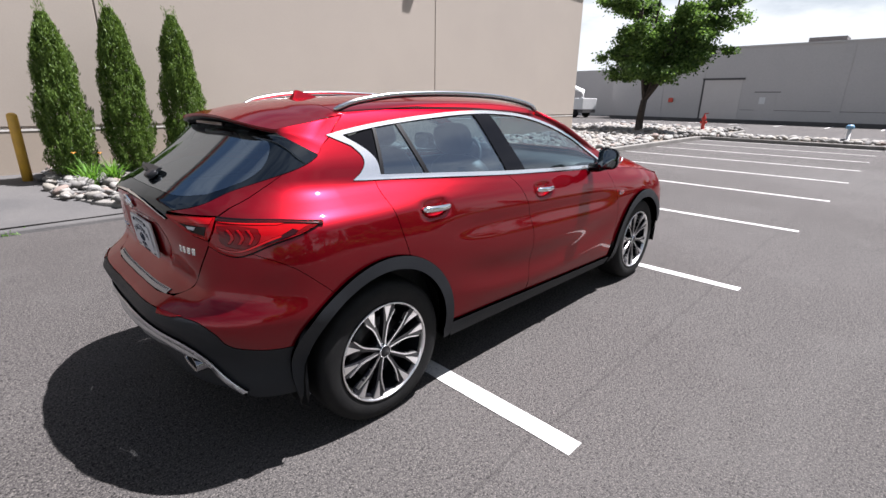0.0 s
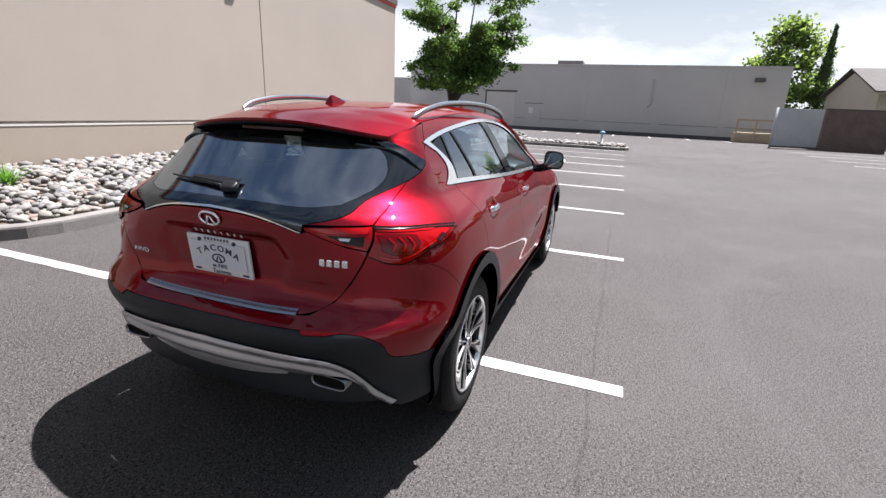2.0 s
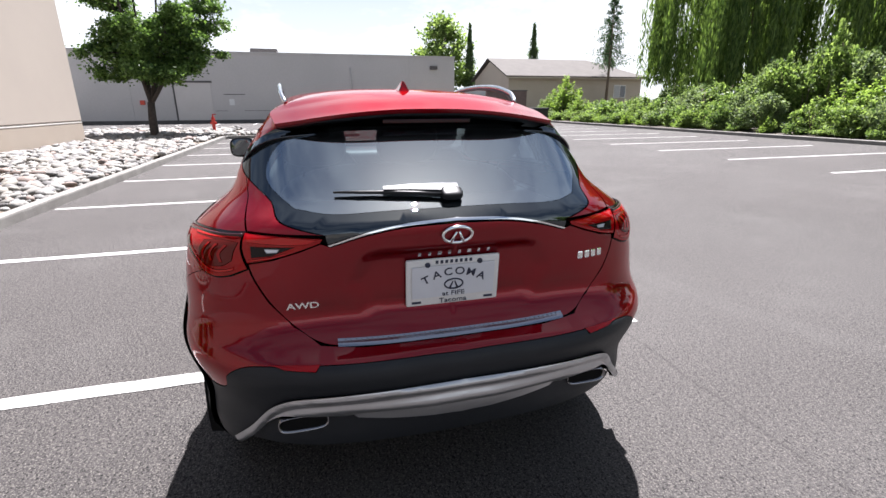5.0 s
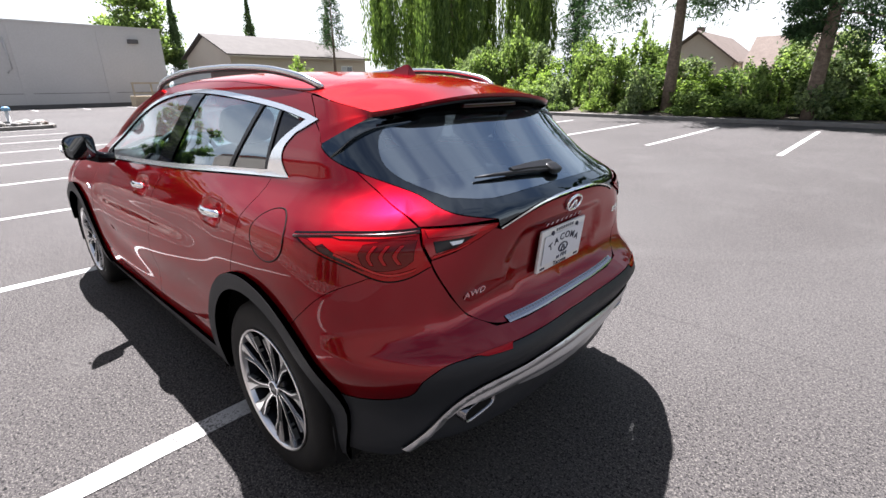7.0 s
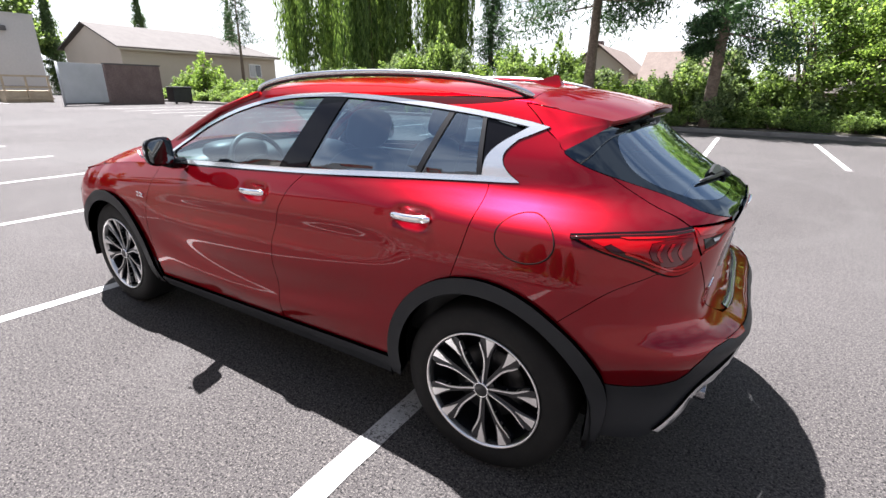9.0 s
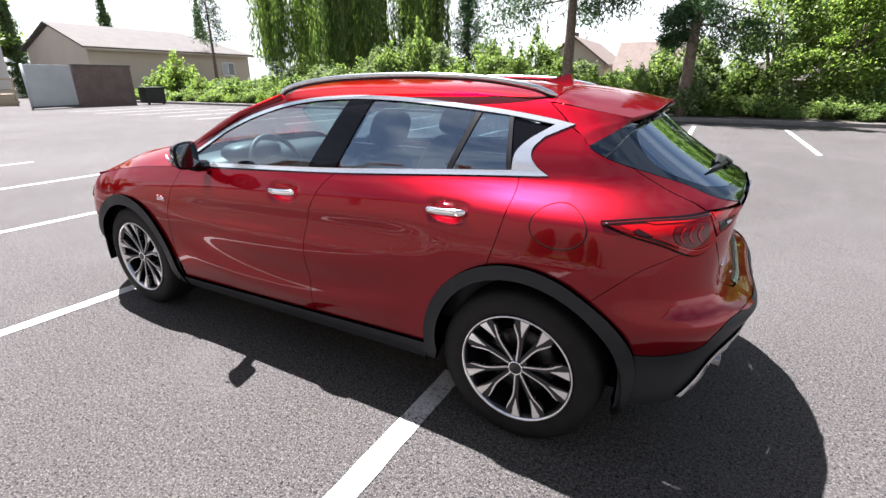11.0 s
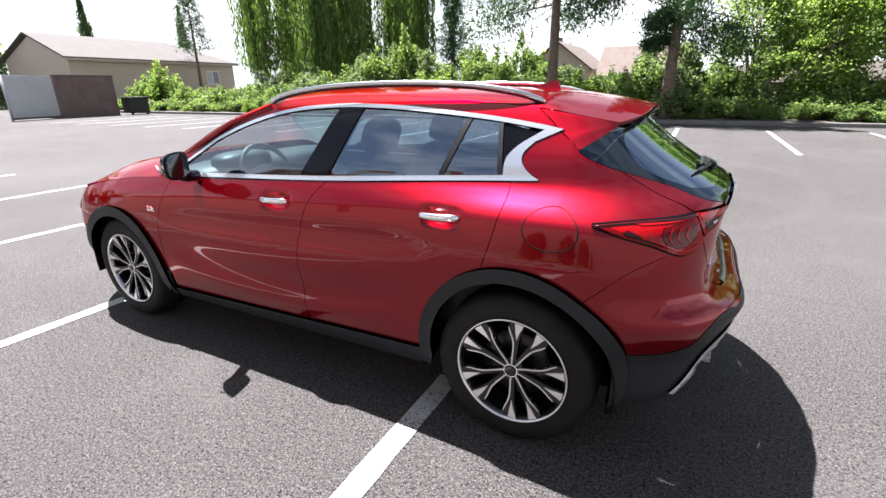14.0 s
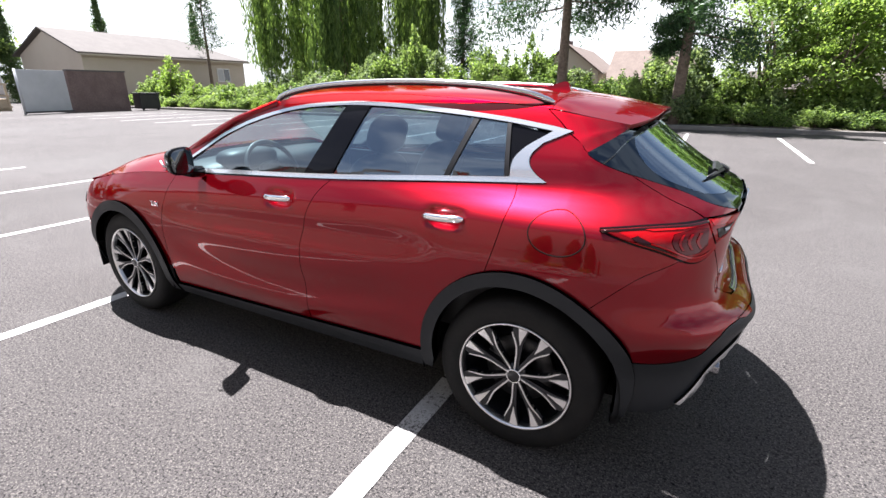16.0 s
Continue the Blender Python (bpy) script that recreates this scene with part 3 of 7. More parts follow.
part("door_frame", box("door_frame", FAR_X - 0.07, FAR_X - 0.003, 11.1, 11.22, 0.05, 3.25, M["far_dark"]), far)
part("sign", box("sign", FAR_X - 0.05, FAR_X - 0.034, 6.6, 7.0, 1.45, 1.95, M["white_paint"]), far)
part("panel_box", box("panel_box", FAR_X - 0.02, FAR_X - 0.003, 5.7, 7.4, 2.3, 2.36, M["far_dark"]), far)
part("wall_light", box("wall_light", FAR_X - 0.25, FAR_X - 0.003, -11.3, -10.6, 4.55, 4.85, M["far_dark"], 0.03), far)
part("roof_unit", box("roof_unit", FAR_X + 3, FAR_X + 5, 2.9, 5.2, FAR_H + 0.12, FAR_H + 0.72, M["far_dark"], 0.03), far)
part("downpipe", tube("downpipe", [(FAR_X - 0.08, -3.3, 4.6), (FAR_X - 0.08, -3.35, 2.6), (FAR_X - 0.2, -3.1, 2.35)], 0.06, M["far_wall"]), far)
part("wall_band", box("wall_band", FAR_X - 0.012, FAR_X - 0.003, -12.9, 8.2, 0.98, 1.01, M["far_dark"]), far)
part("hose_box", box("hose_box", FAR_X - 0.2, FAR_X - 0.003, 13.4, 13.75, 1.5, 1.85, M["red_trim"], 0.03), far, "small red hose box")
part("door_far", box("door_far", FAR_X - 0.03, FAR_X - 0.003, 5.9, 7.2, 0.05, 2.28, M["far_wall"]), far)
low = tagged(part("wall_annex", box("wall_annex", FAR_X + 6, FAR_X + 24, 19.2, 60, 0, FAR_H - 0.9, M["far_wall"])), "lower grey wing of the far building", "building", kind="structure")


# ---- house beyond the lot ----
def house(name, x0, x1, y0, y1, eave, ridge, wall_mat, roof_mat, label, hip=0.0):
    """A gabled house, ridge along y; hip slopes the far end."""
    h = thing(name, label, "house")
    xm, o = (x0 + x1) / 2, 0.45
    v = [(x0, y0, 0), (x1, y0, 0), (x1, y1, 0), (x0, y1, 0), (x0, y0, eave), (x1, y0, eave), (x1, y1, eave), (x0, y1, eave), (xm, y1, ridge - 0.1)]
    f = [(0, 1, 5, 4), (1, 2, 6, 5), (2, 3, 7, 8, 6), (3, 0, 4, 7)]
    part("wall", mesh_of("wall", v, f, wall_mat), h)
    t = 0.14
    for sx, xe in ((-1, x0 - o), (1, x1 + o)):
        ez = eave - o * (ridge - eave) / (xm - x0)
        rv = [(xe, y1 + o, ez), (xe, y0 - o, ez), (xm, y0 - o + hip, ridge), (xm, y1 + o, ridge)]
        rv += [(a, b, c + t) for a, b, c in rv]
        rf = [(0, 1, 2, 3), (7, 6, 5, 4), (0, 4, 5, 1), (1, 5, 6, 2), (2, 6, 7, 3), (3, 7, 4, 0)]
        part("roof", mesh_of("roof", rv, rf, roof_mat), h)
    if hip:
        ez = eave - o * (ridge - eave) / (xm - x0)
        part("roof", mesh_of("roof", [(x0 - o, y0 - o, ez + t), (x1 + o, y0 - o, ez + t), (xm, y0 - o + hip, ridge + t)], [(0, 1, 2)], roof_mat), h)
    part("gutter", box("gutter", x0 - o - 0.12, x0 - o + 0.0, y0 - o, y1 + o, eave - 0.30, eave - 0.16, wall_mat), h)
    return h


hs = house("house", HX, HX + 11, HY - 16.6, HY, 4.4, 6.45, M["siding"], M["shingle"], "long tan house with a brown shingle roof", 4.5)
win = part("window", box("window", HX - 0.05, HX - 0.003, HY - 14.6, HY - 13.0, 2.1, 3.5, M["white_paint"]), hs)
part("pane", box("pane", HX - 0.07, HX - 0.055, HY - 14.5, HY - 13.85, 2.2, 3.4, M["window_dark"]), win)
part("pane", box("pane", HX - 0.07, HX - 0.055, HY - 13.75, HY - 13.1, 2.2, 3.4, M["pale_metal"]), win)
house("cottage", 8.5, 14.1, -52, -42, 3.0, 5.1, M["siding"], M["roof_red"], "house with a clay shingle roof and a chimney behind the hedge")
part("chimney", box("chimney", 11.4, 11.9, -44.0, -43.4, 4.9, 5.6, M["maroon"]), [o for o in scene.objects if o.name == "cottage"][0], "dark brick chimney")
h2 = house("cottage", -3.0, 3.0, -6.0, 0.0, 2.4, 4.6, M["siding"], M["roof_red"], "house with a clay shingle roof behind the hedge")
h2.matrix_basis = pose(7.4, -45, 0, 0, 0, -90)
h3 = house("cottage", -3.0, 3.0, -7.0, 0.0, 1.5, 2.35, M["siding"], M["old_shingle"], "low house with a brown shingle roof behind the hedge")
h3.matrix_basis = pose(-2.6, -31, 0, 0, 0, -90)

# ---- bin enclosure, bin and a pallet rack ----
enc = thing("bin_enclosure", "maroon block bin enclosure with pale metal gate panels", "enclosure")
part("gate_panel", box("gate_panel", -0.04, 0.04, -2.65, 0, 0.1, 2.42, M["pale_metal"], 0.01), enc, "pale grey metal gate", pose(33.3, -10.25, 0, 0, 0, 14))
part("gate_rail", box("gate_rail", -0.07, 0.07, -2.75, 0.05, 0.06, 0.16, M["far_dark"]), enc, "", pose(33.3, -10.25, 0, 0, 0, 14))
part("gate_post", tube("gate_post", [(33.3, -10.2, 0), (33.3, -10.2, 2.45)], 0.06, M["pale_metal"]), enc)
part("wall", box("wall", 33.9, 34.1, -16.3, -12.95, 0, 2.42, M["maroon"]), enc, "maroon block wall")
part("wall", box("wall", 34.1, 37.5, -13.15, -12.95, 0, 2.42, M["maroon"]), enc, "maroon block wall")
part("wall", box("wall", 34.1, 37.5, -16.3, -16.1, 0, 2.42, M["maroon"]), enc, "maroon block wall")
part("coping", box("coping", 33.85, 34.15, -16.35, -12.9, 2.42, 2.5, M["far_dark"]), enc)
bn = thing("wheeled_bin", "black plastic bin beside the enclosure", "bin", pose(33.5, -17.2, 0))
part("body", box("body", -0.45, 0.45, -0.65, 0.65, 0.12, 1.05, M["black_bin"], 0.05), bn)
part("lid", box("lid", -0.5, 0.5, -0.7, 0.7, 1.05, 1.15, M["black_bin"], 0.03), bn)
for sy in (-0.5, 0.5):
    part("wheel", lathe("wheel", [(0.0, -0.03), (0.11, -0.03), (0.11, 0.03), (0.0, 0.03)], M["rubber"], 16), bn, "", pose(-0.35, sy, 0.11))
rk = thing("pallet_rack", "tan wooden pallet frame before the far wall", "rack", pose(39.5, -10.6, 0))
M["tan_wood"] = material("weathered_wood", (0.36, 0.29, 0.20), 0.8, vary=(0.42, 0.35, 0.25), scale=3, fine=0.15, fine_scale=30)
for y in (-1.2, 0, 1.2):
    part("post", box("post", -0.05, 0.05, y - 0.05, y + 0.05, 0, 1.7, M["tan_wood"]), rk)
for z in (0.25, 0.95, 1.65):
    part("rail", box("rail", -0.09, -0.052, -1.3, 1.3, z - 0.06, z + 0.06, M["tan_wood"]), rk)
part("deck", box("deck", 0.055, 1.0, -1.25, 1.25, 0.0, 0.75, M["tan_wood"], 0.02), rk)


# ---- plants ----
def limb(p0, p1, r0, r1, bend=0.15, n=6):
    p0, p1 = Vector(p0), Vector(p1)
    off = Vector((random.uniform(-1, 1), random.uniform(-1, 1), random.uniform(-0.3, 0.6))) * (p1 - p0).length * bend
    pts = [p0.lerp(p1, t) + off * math.sin(math.pi * t) for t in np.linspace(0, 1, n)]
    return pts, [r0 + (r1 - r0) * t for t in np.linspace(0, 1, n)]


def merge_tubes(name, parts, mat, sides=7):
    v, f = [], []
    for pts, rs in parts:
        me = tube("tmp", pts, list(rs), mat, sides)
        o = len(v)
        new_v = [x.co.copy() for x in me.vertices]
        if v:
            # a small web of bark ties each limb to the nearest wood
            near = min(range(len(v)), key=lambda k: (v[k] - new_v[0]).length_squared)
            f.append((o, o + 1, near))
        v += new_v
        f += [tuple(k + o for k in p.vertices) for p in me.polygons]
        bpy.data.meshes.remove(me)
    return mesh_of(name, v, f, mat, True)


def broad_tree(name, m, height, trunk_h, spread, mat, label, leaves=9000, leaf=0.14, trunk_r=0.16, clumps=26, forks=4, off=(0, 0)):
    t = thing(name, label, "tree", m)
    tips, limbs = [], []
    pts, rs = limb((0, 0, -0.1), (0.05, 0.05, trunk_h), trunk_r * 1.25, trunk_r * 0.85, 0.03)
    limbs.append((pts, rs))
    for k in range(forks):
        a = 2 * math.pi * (k + random.uniform(-0.25, 0.25)) / forks
        e = Vector((math.cos(a) * spread * 0.55, math.sin(a) * spread * 0.55, trunk_h + (height - trunk_h) * random.uniform(0.35, 0.75)))
        p, r = limb((0.05, 0.05, trunk_h - 0.15), e, trunk_r * 0.6, trunk_r * 0.22, 0.1)
        limbs.append((p, r))
        for _ in range(3):
            s = p[random.randint(2, 4)]
            q = Vector((random.uniform(-1, 1) * spread, random.uniform(-1, 1) * spread, random.uniform(trunk_h * 0.95, height)))
            limbs.append(limb(s, s.lerp(q, 0.7), trunk_r * 0.25, 0.015, 0.12))
    part("trunk", merge_tubes("trunk", limbs, M["bark"]), t)
    cs = []
    for _ in range(clumps):
        u, a = random.random(), random.uniform(0, 2 * math.pi)
        z = trunk_h * 0.92 + (height - trunk_h) * u
        rr = spread * math.sin(math.pi * min(1, 0.22 + 0.75 * u)) * random.uniform(0.35, 1.0)
        R = random.uniform(0.22, 0.5) * spread * 0.8
        k = int(leaves / clumps * random.uniform(0.5, 1.5))
        cs.append(np.array((rr * math.cos(a) + off[0], rr * math.sin(a) + off[1], z)) + RNG.normal(size=(k, 3)) * (R * 0.55, R * 0.55, R * 0.30))
    part("crown", leaf_mesh("crown", np.concatenate(cs), leaf, mat, 0.7, 0.3), t)
    return t


def bush_meshes(mat, seed, tall, leaves=4900, leaf=0.106):
    """A shrub about two metres wide and tall metres high, with clumps, gaps and shoots."""
    random.seed(seed)
    cs = []
    for _ in range(16):
        a, u = random.uniform(0, 2 * math.pi), random.random()
        rr, R = random.uniform(0.1, 0.75), random.uniform(0.22, 0.42)
        cs.append(ball_points(leaves // 16, (rr * math.cos(a), rr * math.sin(a), tall * (0.12 + 0.72 * u * (1 - 0.45 * rr))), (R, R, R * (0.45 + 0.25 * tall)), 0.45))
    for _ in range(22):
        a, rr = random.uniform(0, 2 * math.pi), random.uniform(0.0, 0.8)
        k, long = leaves // 200, random.uniform(0.15, 0.45)
        u = RNG.uniform(0, 1, k)
        foot = np.array((rr * math.cos(a), rr * math.sin(a), tall * (0.86 - 0.4 * rr)))
        lean = np.array((random.uniform(-0.4, 0.4), random.uniform(-0.4, 0.4), 1.0))
        cs.append(foot + lean * (u * long)[:, None] + RNG.normal(size=(k, 3)) * 0.045)
    pts = np.concatenate(cs)
    pts[:, 2] = np.abs(pts[:, 2])
    crown = leaf_mesh("crown", pts * 1.0, leaf, mat, 0.6, 0.1)
    stems = [limb((0, 0, -0.05), (random.uniform(-0.5, 0.5), random.uniform(-0.5, 0.5), tall * random.uniform(0.5, 0.85)), 0.03, 0.008) for _ in range(7)]
    return crown, merge_tubes("stem", stems, M["bark"], 5)


def bush(m, meshes, label, group="hedge bushes"):
    t = thing("bush", label, "bush", m, group)
    part("stem", meshes[1], t)
    part("crown", meshes[0], t)
    return t


def cypress(m, height, radius):
    t = thing("cypress", "narrow columnar green cypress in the rock bed", "tree", m, "cypresses by the wall")
    part("trunk", tube("trunk", [(0, 0, -0.05), (0, 0, 0.5), (0.01, 0, height * 0.7)], [0.05, 0.045, 0.015], M["bark"]), t)
    k, each = 1150, 36
    z0 = RNG.uniform(0, 1, k) ** 0.9
    ang0 = RNG.uniform(0, 2 * math.pi, k)
    lump = 1 + 0.20 * np.sin(ang0 * 4 + z0 * 15) * np.sin(z0 * 33 + ang0 * 2) + 0.06 * RNG.normal(size=k)
    u = RNG.uniform(0, 1, (k, each)) ** 0.8
    long = RNG.uniform(0.16, 0.34, k)[:, None]
    z = np.clip(z0[:, None] * 0.97 + u * long / height, 0, 1)
    prof = np.interp(z, [0, 0.06, 0.25, 0.5, 0.8, 0.93, 1.0], [0.6, 0.90, 1.0, 0.94, 0.64, 0.36, 0.08])
    r = radius * prof * lump[:, None] * (0.80 + 0.22 * u)
    wide = 0.022 * (1.1 - 0.6 * u)
    sprays = np.stack([r * np.cos(ang0)[:, None] + RNG.normal(size=u.shape) * wide, r * np.sin(ang0)[:, None] + RNG.normal(size=u.shape) * wide, 0.06 + z * (height - 0.06)], -1).reshape(-1, 3)
    n = 9000
    zf, af = RNG.uniform(0, 1, n), RNG.uniform(0, 2 * math.pi, n)
    rf = radius * np.interp(zf, [0, 0.06, 0.25, 0.5, 0.8, 0.93, 1.0], [0.6, 0.90, 1.0, 0.94, 0.64, 0.36, 0.05]) * RNG.uniform(0.25, 0.82, n)
    pts = np.concatenate([sprays, np.stack([rf * np.cos(af), rf * np.sin(af), 0.08 + zf * (height - 0.08)], 1)])
    for q in range(5):
        tips = np.stack([RNG.normal(size=70) * 0.018 + RNG.uniform(-0.07, 0.07), RNG.normal(size=70) * 0.018 + RNG.uniform(-0.07, 0.07), height + RNG.uniform(-0.4, 0.24 * RNG.uniform(0.3, 1), 70)], 1)
        pts = np.concatenate([pts, tips])
    part("crown", leaf_mesh("crown", pts, 0.050, M["leaf_cypress"], 0.22, -2.6), t)
    return t


for x, h in CYPRESS:
    cypress(pose(x, 6.75, rise(6.75) - 0.02, 0, 0, random.uniform(0, 360)), h - 0.1, 0.305)


def maple(m, label):
    """A young tree forking low into upright stems, its crown reaching out to one side."""
    t = thing("maple", label, "tree", m)
    limbs = [limb((0, 0, -0.1), (0.05, -0.05, 1.45), 0.19, 0.14, 0.02)]
    cs = []
    ends = ((0.2, 0.9, 5.6), (0.9, 0.1, 6.9), (1.9, -1.5, 6.2), (2.7, -0.3, 4.9), (0.4, -1.9, 5.0), (-0.7, 0.3, 6.0), (2.4, 1.0, 5.6), (0.8, -0.8, 6.6), (1.5, -0.7, 5.6), (0.3, -1.0, 4.6))
    for e in ends:
        p, r = limb((0.05, -0.05, 1.38), e, 0.085, 0.025, 0.06, 9)
        limbs.append((p, r))
        for _ in range(9):
            k = random.randint(2, 8)
            out = Vector((p[k].x - 0.6, p[k].y + 0.2, 0)).normalized() if p[k].xy.length > 0.2 else Vector((1, 0, 0))
            d = Matrix.Rotation(random.uniform(-1.3, 1.3), 3, "Z") @ out
            q = p[k] + d * random.uniform(0.5, 1.9) + Vector((0, 0, random.uniform(-0.35, 0.7)))
            q.z = max(q.z, 2.5)
            limbs.append(limb(p[k], q, 0.03, 0.008, 0.1, 5))
            for f in (0.55, 1.0):
                c = p[k].lerp(q, f)
                n = random.randint(210, 400)
                R = random.uniform(0.28, 0.50)
                cs.append(np.array(c) + RNG.normal(size=(n, 3)) * (R * 0.5, R * 0.5, R * 0.30))
    part("trunk", merge_tubes("trunk", limbs, M["bark_dark"]), t)
    part("crown", leaf_mesh("crown", np.concatenate(cs), 0.125, M["leaf_maple"], 0.75, 0.3), t)
    return t


maple(pose(21.0, 6.9, 0.1), "young maple forking low with dark trunk in the rock island")

for k, (mat, sd) in enumerate((("leaf_bush", 3), ("leaf_bush", 11), ("leaf_bush_dark", 23), ("leaf_bush_grey", 31), ("leaf_bush_yellow", 37))):
    M["bush%d" % k] = {tall: bush_meshes(M[mat], sd, tall) for tall in (1.0, 2.2)}
random.seed(5)
hedge_top = pchip([(-24, 1.8), (-8, 1.5), (-3.4, 1.6), (-0.7, 2.0), (1.0, 2.9), (1.7, 3.3), (2.4, 2.7), (3.3, 2.1), (4.7, 1.9), (6.0, 2.5), (6.8, 3.1), (7.9, 3.7), (10.9, 3.75), (12.0, 3.3), (12.9, 2.5), (14.0, 4.2), (16.0, 4.1), (17.5, 3.2), (20, 2.7), (24, 2.6), (26, 2.1), (28, 1.6), (34, 1.4), (42, 1.3)])
x = -22.0
while x < 42:
    for row in range(3):
        h = float(hedge_top(x)) * (0.46, 0.88, 1.16)[row] * random.uniform(0.78, 1.06)
        w = random.uniform(1.1, 1.6) * (0.8 if row == 0 else 1.0)
        m = pose(x + random.uniform(-0.6, 0.6), FAR_Y - 1.5 - 1.5 * row + random.uniform(-0.3, 0.3), 0.15, 0, 0, random.uniform(0, 360)) 
        tall = 2.2 if h > 1.7 else 1.0
        bush(m @ Matrix.Diagonal((w, w, h / tall, 1)), M["bush%d" % random.choice((0, 1, 2, 3, 4, 0, 3))][tall], "dense green broadleaf shrub behind the kerb")
    x += random.uniform(1.4, 1.9)
low_shrubs = [bush_meshes(M[mat], sd, 1.0, 2200) for mat, sd in (("leaf_bush", 51), ("leaf_bush_dark", 53), ("leaf_bush_yellow", 57))]
random.seed(19)
x = -20.0
while x < 36:
    w = random.uniform(0.55, 0.85)
    bush(pose(x, FAR_Y - 0.92 + random.uniform(-0.12, 0.1), 0.12, 0, 0, random.uniform(0, 360)) @ Matrix.Diagonal((w, w * 0.8, random.uniform(0.35, 0.85), 1)), random.choice(low_shrubs), "low green undergrowth spilling towards the kerb", "undergrowth along the kerb")
    x += random.uniform(0.9, 2.0)
for x, y, w, h in ((37.0, -21.5, 1.7, 3.6), (39.2, -21.6, 1.3, 2.5), (33.0, -20.5, 1.2, 1.9), (41.0, -22, 1.4, 2.2)):
    bush(pose(x, y, 0.15) @ Matrix.Diagonal((w, w, h / 2.2, 1)), M["bush4" if x < 38 else "bush0"][2.2], "bright green shrub near the bin enclosure")


def conifer(m, height, trunk_r, mat, label, bare=0.3, spread=2.4, n=5200, leaf=0.3, lean=0.0, bias=0.0, loose=0.14, fill=0.0):
    t = thing("conifer", label, "tree", m)
    limbs = [([Vector((lean * max(z / height, 0) ** 1.3, 0, z)) for z in np.linspace(-0.2, height, 9)], [trunk_r * (1 - 0.9 * k / 8) for k in range(9)])]
    pts = []
    for k in range(46):
        u = bare + (1 - bare) * k / 46
        a = k * 2.4 + random.uniform(-0.3, 0.3)
        L = spread * (1.05 - (u - bare) / (1 - bare)) * random.uniform(0.6, 1.1)
        L *= 1 - bias * max(0, math.cos(a))
        p0 = Vector((lean * u ** 1.3, 0, u * height))
        p1 = p0 + Vector((math.cos(a) * L, math.sin(a) * L, -0.18 * L + random.uniform(-0.2, 0.2)))
        limbs.append(limb(p0, p1, trunk_r * 0.16, 0.01, 0.06, 4))
        q = np.array(p0)[None] + (np.array(p1) - np.array(p0))[None] * RNG.uniform(0.25, 1.05, n // 46)[:, None]
        q = q + RNG.normal(size=q.shape) * (loose * L, loose * L, 0.65 * loose * L)
        q[:, 2] -= RNG.uniform(0, 0.2 * L + 0.1, len(q))
        q[:, 2] += RNG.uniform(-fill, fill, len(q))
        pts.append(q)
    part("trunk", merge_tubes("trunk", limbs, M["bark"], 7), t)
    part("crown", leaf_mesh("crown", np.concatenate(pts), leaf * 1.5, mat, 0.2, 0.9), t)
    return t


def willow(m, height, spread, n=105000):
    """A weeping willow: limbs arch out and each drops a curtain of strands, with dark gaps between the curtains."""
    t = thing("willow", "large weeping willow with long hanging green branches", "tree", m)
    limbs = [limb((-0.6, 0.4, -0.2), (-0.5, 0.6, height * 0.5), 0.55, 0.36, 0.04), limb((0.7, -0.3, -0.2), (1.1, 0.2, height * 0.48), 0.5, 0.33, 0.05)]
    pts = []
    lobes = []
    for k in range(26):
        a = 2 * math.pi * (k * 0.382 + random.uniform(-0.05, 0.05))
        rr = spread * (0.30 + 0.62 * ((k % 9) / 8) ** 0.7)
        lobes.append((math.cos(a) * rr, math.sin(a) * rr, height * (1 - 0.34 * (rr / spread) ** 2) * random.uniform(0.86, 1.04), random.uniform(0.7, 1.25)))
    each = n // (26 * 15)
    for lx, ly, lz, wide in lobes:
        limbs.append(limb((-0.5 if lx < 0 else 1.0, 0.4, height * 0.46), (lx, ly, lz), 0.20, 0.03, 0.14, 8))
        low = random.uniform(1.2, 3.4)
        for _ in range(15):
            ox, oy = random.gauss(0, 0.62) * wide, random.gauss(0, 0.62) * wide
            top = lz - 0.55 * (ox * ox + oy * oy) - random.uniform(0, 0.8)
            end = low + random.uniform(-0.6, 1.8)
            z = top - (top - end) * RNG.uniform(0, 1, each) ** 0.9
            strand = RNG.integers(0, 6, each)
            sx, sy = RNG.normal(size=6) * 0.16, RNG.normal(size=6) * 0.16
            w = 0.025 + 0.004 * (top - z)
            pts.append(np.stack([lx + ox + sx[strand] + RNG.normal(size=each) * w, ly + oy + sy[strand] + RNG.normal(size=each) * w, z], 1))
    part("trunk", merge_tubes("trunk", limbs, M["bark"], 8), t)
    part("crown", leaf_mesh("crown", np.concatenate(pts), 0.44, M["leaf_willow"], 0.17, 6.0), t)
    return t


broad_tree("broadleaf_tree", pose(-2.3, -22.2, 0.2), 5.4, 1.3, 2.0, M["leaf_bush"], "dense dark green tree behind the hedge", 11000, 0.12, 0.14, 60, 4)
broad_tree("broadleaf_tree", pose(-4.6, -21.6, 0.2), 4.6, 1.2, 1.7, M["leaf_bush_yellow"], "bright yellow-green small tree behind the hedge", 9000, 0.12, 0.12, 50, 4)
willow(pose(27.0, -31.5, 0.2), 17.0, 8.2)
conifer(pose(5.62, -20.0, 0.2), 15, 0.27, M["leaf_pine"], "tall conifer with a bare reddish trunk behind the kerb", 0.31, 3.8, 30000, 0.17, 0.0, 0.0, 0.095)
conifer(pose(0.68, -19.25, 0.2), 13, 0.25, M["leaf_pine"], "dark conifer with a bare lower trunk among the hedge bushes", 0.24, 2.9, 40000, 0.15, -0.2, 0.62)
